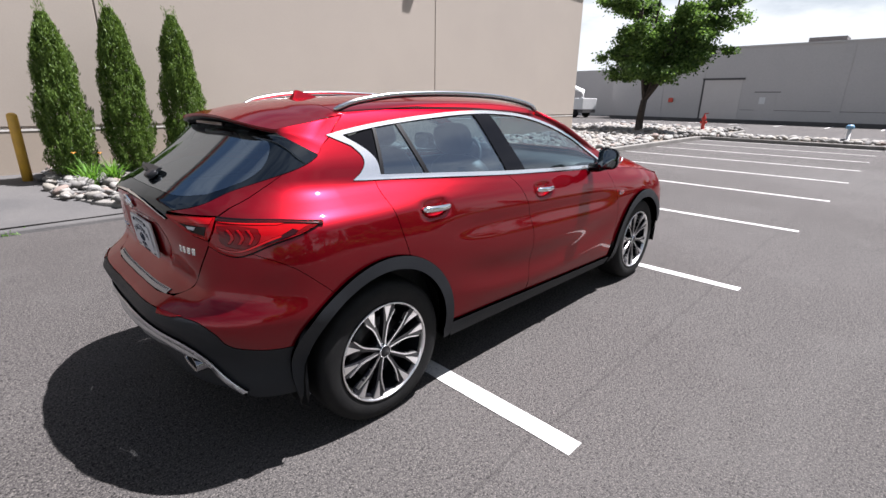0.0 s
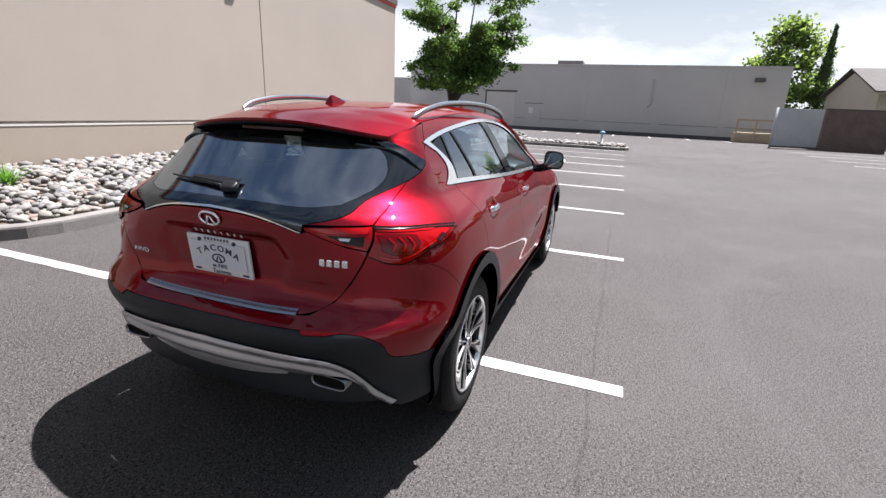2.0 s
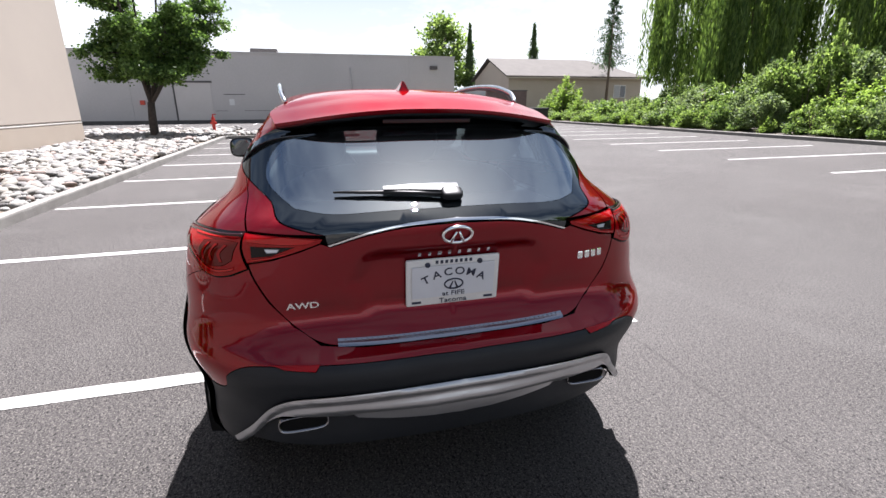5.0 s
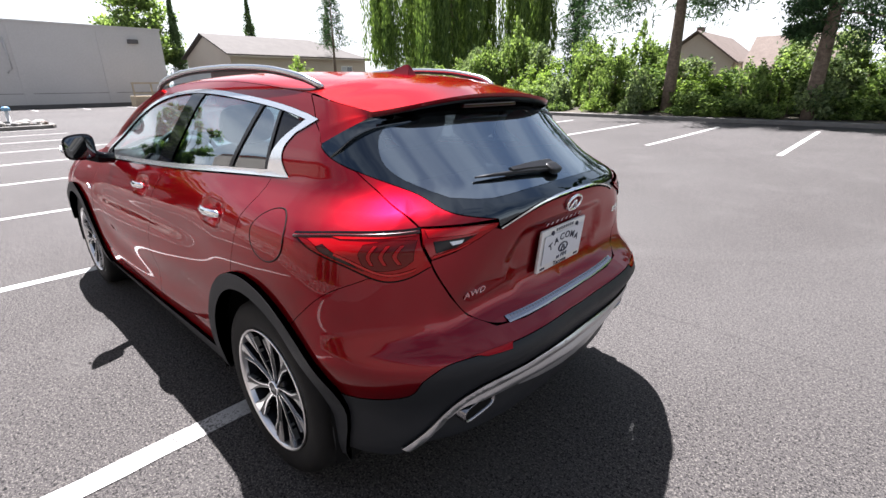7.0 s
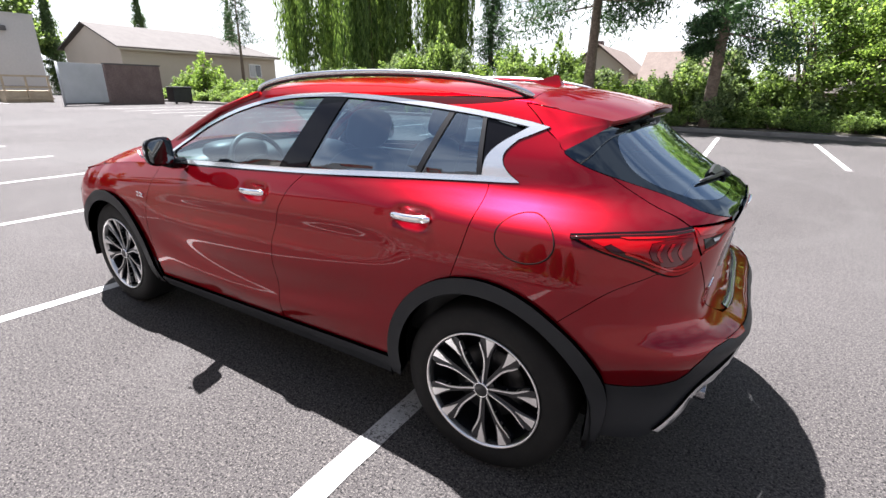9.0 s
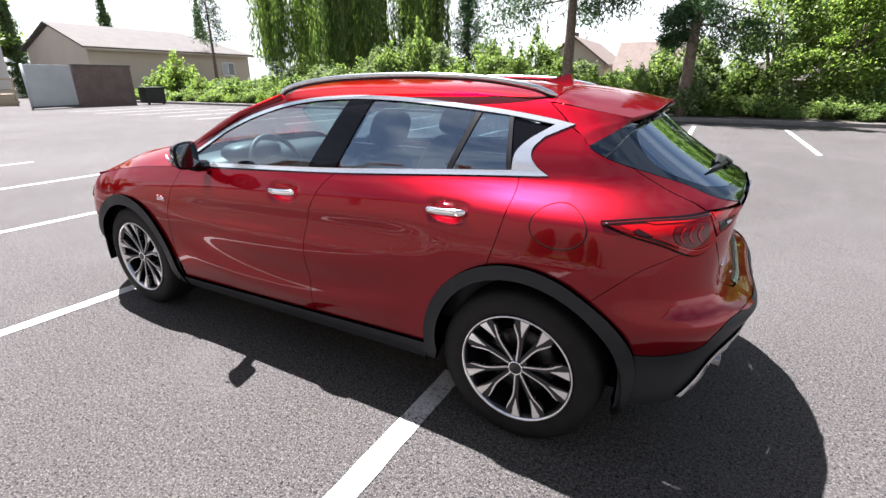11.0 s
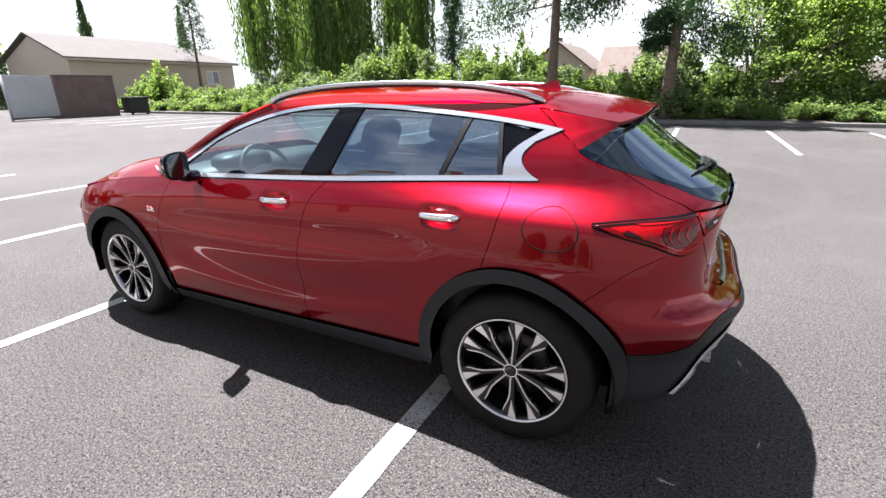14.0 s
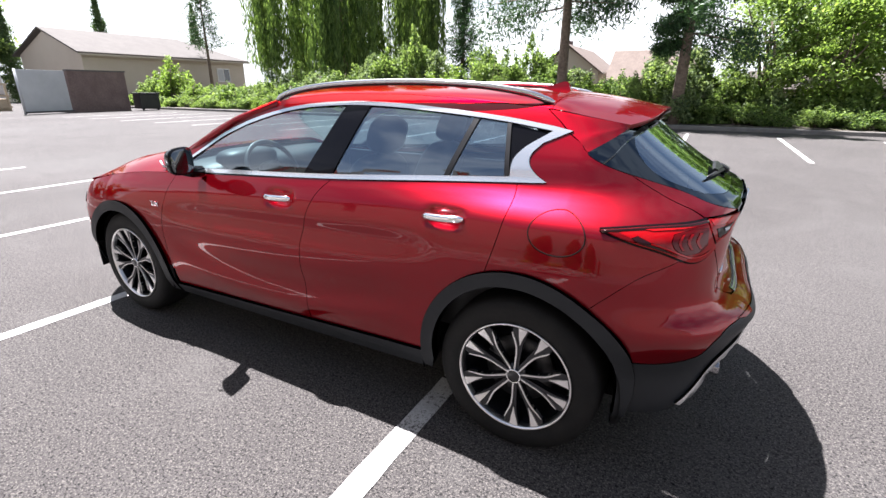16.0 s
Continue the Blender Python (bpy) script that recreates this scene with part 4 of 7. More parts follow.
conifer(pose(19.2, -37.0, 0.2), 13, 0.26, M["leaf_pine"], "dark conifer behind the hedge", 0.1, 2.1, 12000, 0.22, 0.0, 0.0, 0.22, 0.4)
broad_tree("broadleaf_tree", pose(-5.9, -25.2, 0.2), 8.2, 2.5, 4.3, M["leaf_tree"], "wide bright green tree behind the hedge", 36000, 0.16, 0.26, 95, 5)
broad_tree("broadleaf_tree", pose(-14.0, -25.0, 0.2), 8.5, 2.2, 4.8, M["leaf_tree"], "wide bright green tree behind the hedge", 34000, 0.18, 0.3, 100, 5)
conifer(pose(46.3, -31.8, 0), 13.0, 0.20, M["leaf_pine"], "sparse leaning conifer with flat branches", 0.45, 2.6, 3600, 0.22)
for x, y, h, r in ((66, -32, 12.5, 1.2), (68, -46, 13, 1.5), (65, -57, 12.5, 1.6), (62, -20.8, 11.5, 1.0), (62, -61, 12, 1.6)):
    conifer(pose(x, y, 0), h, 0.2, M["leaf_spire"], "narrow green spire-shaped tree beyond the house", 0.06, r * 1.45, 9000, 0.26, 0.0, 0.0, 0.24, 0.5)
broad_tree("broadleaf_tree", pose(64, -17.5, 0), 12.5, 3.0, 4.0, M["leaf_bush"], "light green tree behind the far building", 9000, 0.42, 0.25, 60, 4)

# hydrant on the island
hy = thing("fire_hydrant", "red fire hydrant in the rock island", "hydrant", pose(24.1, 5.1, 0.08) @ Matrix.Diagonal((0.72, 0.72, 1.12, 1)))
part("barrel", lathe("barrel", [(0.0, 0.0), (0.17, 0.0), (0.17, 0.05), (0.11, 0.07), (0.11, 0.55), (0.14, 0.57), (0.14, 0.61), (0.11, 0.66), (0.05, 0.74), (0.03, 0.82), (0.0, 0.82)], M["hydrant"], 24, "z"), hy)
for s in (-1, 1):
    part("outlet", lathe("outlet", [(0.0, 0.1 * s), (0.055, 0.1 * s), (0.055, 0.2 * s), (0.0, 0.2 * s)], M["hydrant"], 16), hy, "", pose(0, 0, 0.45))
part("flag_arm", box("flag_arm", -0.02, 0.02, -0.22, 0.0, 0.80, 0.84, M["hydrant"]), hy)

# bollard by the building
bo = thing("bollard", "yellow steel bollard in front of the building", "bollard", pose(-0.62, 7.05, rise(7.05) - 0.04))
part("post", lathe("post", [(0.0, 0), (0.066, 0), (0.066, 0.95), (0.060, 0.985), (0.035, 1.005), (0.0, 1.01)], M["yellow"], 24, "z"), bo)

# weeds in the joint of the old pavement
wd = np.concatenate([np.stack([RNG.normal(x, 0.06, 40), RNG.normal(4.34, 0.02, 40), np.abs(RNG.normal(0.015, 0.02, 40))], 1) for x in (-1.18, -1.05)])
tagged(part("weeds", leaf_mesh("weeds", wd, 0.035, M["leaf_lily"], 0.3, -0.8)), "small green weeds along the pavement edge", "weeds", kind="stuff")


# ---- river rocks, lilies, truck, standpipe ----
def stone_mesh(name, seed, mat):
    """A water-worn stone, about one unit across."""
    r = random.Random(seed)
    bm = bmesh.new()
    bmesh.ops.create_cube(bm, size=1)
    bmesh.ops.subdivide_edges(bm, edges=bm.edges[:], cuts=1, use_grid_fill=True)
    off = Vector((r.uniform(0, 50), r.uniform(0, 50), r.uniform(0, 50)))
    for v in bm.verts:
        d = v.co.normalized()
        v.co = d * (0.5 + 0.19 * noise.noise(d * 1.5 + off))
        v.co.z *= 0.92
    return from_bm(name, bm, mat, True)


random.seed(41)
single = [stone_mesh("stone", 100 + k, M["rock_one"]) for k in range(9)]
loose = [stone_mesh("stone_form", 200 + k, M["rock"]) for k in range(9)]
forms = [(np.array([v.co for v in me.vertices]), [tuple(p.vertices) for p in me.polygons]) for me in loose]
bed = thing("rock_bed", "bed of grey and tan river rocks along the building", "rock bed", kind="structure")


def stones_over(x0, x1, y0, y1, count, height, lo, hi, rows=None):
    """Poses of stones strewn over a rectangle."""
    out = []
    for _ in range(count):
        x, y = random.uniform(x0, x1), random.uniform(y0, y1)
        s = lo + (hi - lo) * random.random() ** 2.0
        m = Matrix.LocRotScale((x, y, height(x, y) + s * 0.13 + random.uniform(0, 0.06)), Euler((random.uniform(-0.4, 0.4), random.uniform(-0.4, 0.4), random.uniform(0, 6.28))), (s * random.uniform(1.0, 1.5), s * random.uniform(0.8, 1.1), s * random.uniform(0.55, 0.9)))
        out.append(m)
    return out


near_stones = stones_over(-0.48, 6.2, KERB_Y + 0.24, WALL_Y - 0.1, 2300, lambda x, y: rise(y), 0.07, 0.18)
near_stones = [m for m in near_stones if not (m.translation.y < 4.34 + (1.0 - m.translation.x) * 0.45 + max(0, 0.1 - m.translation.x) * 1.0 and m.translation.x < 1.0)]
picked = [m for m in near_stones if -0.5 < m.translation.x < 4.6 and m.translation.y < 6.6][:298]
ids = {id(m) for m in picked}
for k, m in enumerate(picked):
    part("stone", single[k % 9], bed, "", m)


def strewn(name, poses, label):
    v, f = [], []
    for k, m in enumerate(poses):
        pts, fs = forms[k % 9]
        mm = np.array(m)
        o = sum_len[0]
        v.append(pts @ mm[:3, :3].T + mm[:3, 3])
        f += [tuple(i + o for i in q) for q in fs]
        sum_len[0] += len(pts)
    sum_len[0] = 0
    return tagged(part(name, mesh_of(name, np.concatenate(v), f, M["rock"], True)), label, "rocks", kind="stuff")


sum_len = [0]
strewn("river_rocks", [m for m in near_stones if id(m) not in ids] + stones_over(6.2, CORNER_X, KERB_Y + 0.24, WALL_Y - 0.1, 2700, lambda x, y: rise(y), 0.08, 0.24), "grey and tan river rocks along the building")
strewn("island_rocks", stones_over(CORNER_X, 28.2, KERB_Y + 0.3, 11.5, 1500, lambda x, y: 0.10, 0.14, 0.36) + stones_over(21.0, 22.4, -1.6, KERB_Y + 0.3, 260, lambda x, y: 0.10, 0.13, 0.32), "pale river rocks on the planting island")


def lily(m, blades=70, flowers=1):
    t = thing("day_lily", "clump of arching bright green lily blades", "plant", m, "lilies among the rocks")
    v, f = [], []
    for _ in range(blades):
        a, L, lean = random.uniform(0, 6.28), random.uniform(0.28, 0.5), random.uniform(0.25, 0.9)
        c, s = math.cos(a), math.sin(a)
        b = Vector((random.gauss(0, 0.04), random.gauss(0, 0.04), 0))
        o = len(v)
        for i in range(5):
            u = i / 4
            r = lean * L * u ** 1.4
            p = b + Vector((c * r, s * r, L * (u - 0.42 * lean * u * u)))
            w = 0.009 * (1 - u ** 2) + 0.001
            v += [p + Vector((-s, c, 0)) * w, p + Vector((s, -c, 0)) * w]
        f += [(o + 2 * i, o + 2 * i + 1, o + 2 * i + 3, o + 2 * i + 2) for i in range(4)]
    part("foliage", mesh_of("foliage", v, f, M["leaf_lily"]), t)
    for _ in range(flowers):
        x_, y_, z_ = random.uniform(-0.15, 0.15), random.uniform(-0.2, 0.0), random.uniform(0.4, 0.5)
        part("stalk", tube("stalk", [(0, 0, 0), (x_ * 0.6, y_ * 0.6, z_ * 0.6), (x_, y_, z_)], 0.004, M["leaf_lily"], 5), t)
        fv, ff = [(x_, y_, z_)], []
        for k in range(6):
            a = k * math.pi / 3
            fv += [(x_ + 0.022 * math.cos(a - 0.35), y_ + 0.022 * math.sin(a - 0.35), z_ + 0.02), (x_ + 0.038 * math.cos(a), y_ + 0.038 * math.sin(a), z_ + 0.024), (x_ + 0.022 * math.cos(a + 0.35), y_ + 0.022 * math.sin(a + 0.35), z_ + 0.02)]
            ff.append((0, 3 * k + 1, 3 * k + 2, 3 * k + 3))
        part("flower", mesh_of("flower", fv, ff, M["petal"]), t, "orange lily flower")
    return t


for x, y in ((0.33, 6.25), (1.15, 6.3), (0.02, 6.15), (1.75, 6.2)):
    lily(pose(x, y, rise(y)), 70, 1 if x < 1 else 0)

tr = thing("utility_truck", "white utility truck with a folded boom by the far wall", "truck", pose(41.2, 22.6, 0, 0, 0, 80))
part("chassis", box("chassis", -2.6, 2.6, -0.9, 0.9, 0.45, 0.75, M["far_dark"]), tr)
part("cab", box("cab", 1.0, 2.5, -0.95, 0.95, 0.75, 2.1, M["white_paint"], 0.12), tr)
part("windscreen", box("windscreen", 2.46, 2.53, -0.8, 0.8, 1.35, 1.95, M["window_dark"], 0.02), tr)
part("side_window", box("side_window", 1.3, 2.2, 0.93, 0.97, 1.35, 1.9, M["window_dark"], 0.02), tr)
part("body", box("body", -2.6, 0.9, -1.0, 1.0, 0.75, 1.75, M["white_paint"], 0.04), tr)
part("boom", tube("boom", [(-1.8, 0, 1.72), (-1.7, 0, 2.35), (0.0, 0, 3.0), (1.3, 0, 3.55)], [0.20, 0.20, 0.16, 0.13], M["white_paint"], 8), tr)
part("bucket", box("bucket", 1.2, 1.8, -0.35, 0.35, 3.0, 3.75, M["white_paint"], 0.05), tr)
for x in (-1.6, 1.7):
    for y in (-0.85, 0.85):
        part("wheel", lathe("wheel", [(0.0, -0.13), (0.40, -0.13), (0.43, -0.08), (0.43, 0.08), (0.40, 0.13), (0.0, 0.13)], M["rubber"], 20), tr, "", pose(x, y, 0.43))
sp = thing("standpipe", "white standpipe with a blue cap on the island", "standpipe", pose(21.7, -0.55, 0.08))
part("pipe", lathe("pipe", [(0.0, 0.0), (0.10, 0.0), (0.10, 0.06), (0.06, 0.08), (0.06, 0.55), (0.0, 0.56)], M["white_paint"], 16, "z"), sp)
part("cap", lathe("cap", [(0.0, 0.56), (0.13, 0.56), (0.13, 0.64), (0.09, 0.70), (0.0, 0.71)], material("blue_cap_paint", (0.10, 0.22, 0.34), 0.5, vary=(0.12, 0.25, 0.38), scale=8), 16, "z"), sp)


# ---- the car ----
from mathutils import geometry

M["paint"] = material("red_metallic_paint", (0.190, 0.0036, 0.0094), 0.37, 0.86, vary=(0.201, 0.0039, 0.0100), scale=2, coat=0.85, fine=0.12, fine_scale=900, spec=0.0)
M["paint"].node_tree.nodes["Principled BSDF"].inputs["Coat Roughness"].default_value = 0.024
M["cladding"] = material("black_textured_plastic", (0.0115, 0.0132, 0.0165), 0.52, vary=(0.0150, 0.0170, 0.0205), scale=6, bump=0.12, bump_scale=500, fine=0.1, fine_scale=300, spec=0.28)
M["gloss_black"] = material("gloss_black_trim", (0.004, 0.004, 0.005), 0.05, spec=0.16)
M["satin_black"] = material("satin_black_trim", (0.008, 0.008, 0.009), 0.4, spec=0.25)
M["chrome"] = material("bright_trim", (0.83, 0.84, 0.86), 0.12, 1.0)
# darker tone of chrome, for the tail pipes and the step ribs
M["pipe_metal"] = material("dark_chrome", (0.26, 0.26, 0.28), 0.22, 1.0, vary=(0.20, 0.20, 0.21), scale=12)
M["step_steel"] = material("brushed_step_steel", (0.30, 0.31, 0.35), 0.22, 1.0)
M["satin_rail"] = material("satin_rail_metal", (0.60, 0.61, 0.63), 0.20, 1.0)
M["satin_chrome"] = material("satin_bright_trim", (0.72, 0.73, 0.74), 0.20, 0.85)
M["satin_silver"] = material("satin_silver_plastic", (0.47, 0.475, 0.49), 0.30, 0.85, vary=(0.44, 0.445, 0.46), scale=3, fine=0.04, fine_scale=400)
M["rim_face"] = material("machined_alloy", (0.80, 0.79, 0.79), 0.30, 1.0, fine=0.06, fine_scale=300)
M["rim_dark"] = material("dark_painted_alloy", (0.008, 0.0085, 0.012), 0.3, 0.3, coat=0.35)
M["brake"] = material("brake_steel", (0.060, 0.060, 0.064), 0.4, 0.7, vary=(0.042, 0.041, 0.042), scale=20)
M["mirror"] = material("mirror_glass_silver", (0.17, 0.19, 0.20), 0.02, 1.0)
M["liner"] = material("wheel_well_black", (0.006, 0.006, 0.006), 0.9, spec=0.1)
M["trim_cloth"] = material("black_leatherette", (0.016, 0.016, 0.018), 0.5, vary=(0.022, 0.022, 0.024), scale=5, bump=0.1, bump_scale=150)
M["lining"] = material("grey_headliner", (0.16, 0.155, 0.15), 0.9, vary=(0.18, 0.175, 0.17), scale=6)
M["pane"] = glass_material("green_tinted_glass", (0.58, 0.71, 0.72), 0.18, 0.004, (0.92, 0.97, 1.0))
M["pane_dark"] = glass_material("privacy_glass", (0.42, 0.54, 0.60), 0.28, 0.004, (0.88, 0.95, 1.0))
M["lamp_red"] = material("red_lamp_lens", (0.30, 0.0012, 0.0034), 0.2, 0.0, vary=(0.23, 0.0010, 0.0028), scale=9, coat=0.6, spec=0.0)
M["lamp_deep"] = material("deep_red_lamp_insert", (0.018, 0.001, 0.0015), 0.2, coat=0.6, spec=0.1)
M["lamp_bright"] = material("bright_red_lens", (0.40, 0.0018, 0.0040), 0.22, coat=0.9, spec=0.0)
M["lamp_shade"] = material("shaded_red_lens", (0.10, 0.0007, 0.0015), 0.2, coat=0.6, spec=0.0)
M["lamp_clear"] = material("smoked_clear_lens", (0.012, 0.008, 0.009), 0.12, spec=0.18)
M["plate"] = material("silver_plate_insert", (0.56, 0.59, 0.64), 0.35, 0.3, vary=(0.60, 0.63, 0.68), scale=6)
M["ink"] = material("dark_printed_ink", (0.02, 0.025, 0.05), 0.6)

M["paint"].node_tree.nodes["Principled BSDF"].inputs["Coat IOR"].default_value = 1.46
M["paint"].node_tree.nodes["Principled BSDF"].inputs["Specular Tint"].default_value = (0.90, 0.13, 0.17, 1)

XC, XF = -0.15, 2.90
HANDLES = ((0.330, 0.972), (1.290, 0.944))
belt = pchip([(-0.8, 1.17), (-0.2, 1.132), (0.12, 1.112), (0.47, 1.090), (1.1, 1.047), (2.0, 1.000), (2.4, 0.975), (3.2, 0.88), (3.7, 0.76)])
width_at = pchip([(0.18, 0.775), (0.24, 0.805), (0.32, 0.838), (0.45, 0.858), (0.62, 0.866), (0.78, 0.850), (0.88, 0.831), (0.96, 0.803), (1.02, 0.768), (1.06, 0.740),
                  (1.12, 0.715), (1.20, 0.674), (1.30, 0.622), (1.36, 0.586), (1.40, 0.552), (1.44, 0.505), (1.47, 0.45)])
rear_reach = pchip([(0.18, 0.53), (0.28, 0.585), (0.38, 0.628), (0.50, 0.656), (0.58, 0.664), (0.64, 0.660), (0.685, 0.640), (0.715, 0.610), (0.75, 0.588), (0.82, 0.575), (0.92, 0.570), (1.00, 0.578), (1.045, 0.588), (1.065, 0.586),
                    (1.085, 0.555), (1.11, 0.505), (1.16, 0.420), (1.22, 0.330), (1.30, 0.225), (1.38, 0.135), (1.46, 0.08)])
front_reach = pchip([(0.18, 0.58), (0.35, 0.665), (0.55, 0.695), (0.70, 0.66), (0.80, 0.60), (0.90, 0.5), (1.0, 0.4)])
power_at = pchip([(0.2, 3.1), (0.9, 3.0), (1.0, 2.75), (1.1, 2.4), (1.46, 2.5)])


def smooth(x, a, b):
    t = np.clip((np.asarray(x, float) - a) / (b - a), 0, 1)
    return t * t * (3 - 2 * t)


def half_width(x, z):
    """Half the body's width at x along it and z over the ground."""
    x, z = np.asarray(x, float), np.asarray(z, float)
    ramp = smooth(z, 0.55, 0.95) * (1 - 0.65 * smooth(z, 1.2, 1.45))
    w = width_at(z - (belt(x) - 1.06) * ramp)
    w = w - 0.05 * smooth(z, 0.98, 1.12) * smooth(-x, -0.95, 0.10)                       # cabin draws in to the rear
    w = w - 0.03 * smooth(z, 1.0, 1.2) * smooth(x, 1.3, 2.2)
    w = w + 0.022 * np.exp(-((x + 0.05) / 0.42) ** 2) * smooth(z, 0.60, 0.85) * (1 - smooth(z, 0.98, 1.10))   # rear haunch
    w = w + 0.020 * np.exp(-((x - 2.72) / 0.42) ** 2) * smooth(z, 0.60, 0.80) * (1 - smooth(z, 0.85, 1.0))
    mid = smooth(x, 0.25, 0.75) * (1 - smooth(x, 1.9, 2.35))
    crease = 0.865 + 0.045 * np.clip((1.2 - x) / 1.2, -1, 1)
    w = w - 0.014 * mid * np.exp(-((z - crease + 0.055) / 0.050) ** 2)
    sweep = 0.43 + 0.10 * ((x - 1.35) / 0.9) ** 2
    w = w - 0.016 * mid * np.exp(-((z - sweep - 0.09) / 0.085) ** 2) + 0.006 * mid * np.exp(-((z - sweep + 0.02) / 0.05) ** 2)
    for hx, hz in HANDLES:
        w = w - 0.021 * np.exp(-((x - hx) / 0.082) ** 4 - ((z - hz + 0.004) / 0.036) ** 4)
    w = w - 0.05 * smooth(x, 2.75, 3.4) * smooth(z, 0.4, 0.9)
    return w


_th = np.linspace(0, math.pi / 2, 700)


def _arc(a, b, n):
    px, py = a * np.cos(_th) ** (2 / n), b * np.sin(_th) ** (2 / n)
    d = np.hypot(np.diff(px), np.diff(py))[::-1]
    return np.concatenate([[0], np.cumsum(d)]), _th[::-1]


ARC_R, ARC_RT = _arc(0.58, 0.80, 3.0)
ARC_F, ARC_FT = _arc(0.66, 0.84, 2.6)
S_REAR, S_FRONT = XC - ARC_R[-1], XF + ARC_F[-1]


def skin(s, z):
    """Point on the car's skin: s runs along the side and round the corners to the middle of tail and nose."""
    s, z = np.asarray(s, float), np.asarray(z, float)
    tr = np.interp(np.clip(XC - s, 0, None), ARC_R, ARC_RT)
    tf = np.interp(np.clip(s - XF, 0, None), ARC_F, ARC_FT)
    n = power_at(z)
    cr, sr = np.cos(tr).clip(0, 1) ** (2 / n), np.sin(tr).clip(0, 1) ** (2 / n)
    cf, sf = np.cos(tf).clip(0, 1) ** (2 / 2.6), np.sin(tf).clip(0, 1) ** (2 / 2.6)
    lip = 0.040 * smooth(cr, 0.86, 0.99) * np.exp(-((z - 0.765) / 0.075) ** 2)
    bowl = 0.018 * smooth(cr, 0.93, 0.995) * np.exp(-((z - 0.88) / 0.08) ** 2)
    yy = half_width(XC, z) * sr
    edge = 0.30 - 0.55 * np.abs(z - 0.88)
    dent = 0.012 * (1 - smooth(yy, edge - 0.02, edge + 0.05)) * smooth(z, 0.755, 0.80) * (1 - smooth(z, 0.965, 0.985))
    shelf = 0.022 * smooth(cr, 0.84, 0.97) * smooth(z, 0.57, 0.655) * (1 - smooth(z, 0.676, 0.702))
    swell = 0.018 * np.clip(3.2 * cr * sr - 0.35, 0, 1) * np.exp(-((z - 0.655) / 0.075) ** 2)      # shoulder round the bumper's corner
    swell = swell - 0.026 * np.clip(3.2 * cr * sr - 0.35, 0, 1) * np.exp(-((z - 0.47) / 0.10) ** 2)
    shelf = shelf + swell * cr
    x = np.where(s < XC, XC - rear_reach(z) * cr + lip + bowl + dent - shelf, np.where(s > XF, XF + front_reach(z) * cf, s))
    y = np.where(s < XC, half_width(XC, z) * sr + swell * sr, np.where(s > XF, half_width(XF, z) * sf, half_width(np.clip(s, XC, XF), z)))
    return np.stack([x, y, z + 0 * s], -1)


def s_of_y(y, z):
    """s of the tail at y from the middle."""
    r = min(max(y / float(half_width(XC, z)), 0), 1)
    th = math.asin(r ** (float(power_at(z)) / 2))
    return XC - float(np.interp(th, ARC_RT[::-1], ARC_R[::-1]))


def s_of_x(x, z):
    if x >= XC:
        return x
    c = min(max((XC - x) / float(rear_reach(z)), 0), 1)
    th = math.acos(c ** (float(power_at(z)) / 2))
    return XC - float(np.interp(th, ARC_RT[::-1], ARC_R[::-1]))


def Y(y, z):
    return (s_of_y(y, z), z)


def X(x, z):
    return (s_of_x(x, z), z)


def bow(points, n=7):
    """A smooth open line through points."""
    p = [np.array(q, float) for q in points]
    p = [2 * p[0] - p[1]] + p + [2 * p[-1] - p[-2]]
    out = []
    for i in range(1, len(p) - 2):
        for t in np.linspace(0, 1, n, endpoint=False):
            out.append(tuple(0.5 * (2 * p[i] + (p[i + 1] - p[i - 1]) * t + (2 * p[i - 1] - 5 * p[i] + 4 * p[i + 1] - p[i + 2]) * t * t
                                    + (-p[i - 1] + 3 * p[i] - 3 * p[i + 1] + p[i + 2]) * t ** 3)))
    out.append(tuple(p[-2]))
    return out


def rim_arc(cx, cz, r, a0, a1, n=26):
    return [(cx + r * math.cos(radians(a)), cz + r * math.sin(radians(a))) for a in np.linspace(a0, a1, n)]


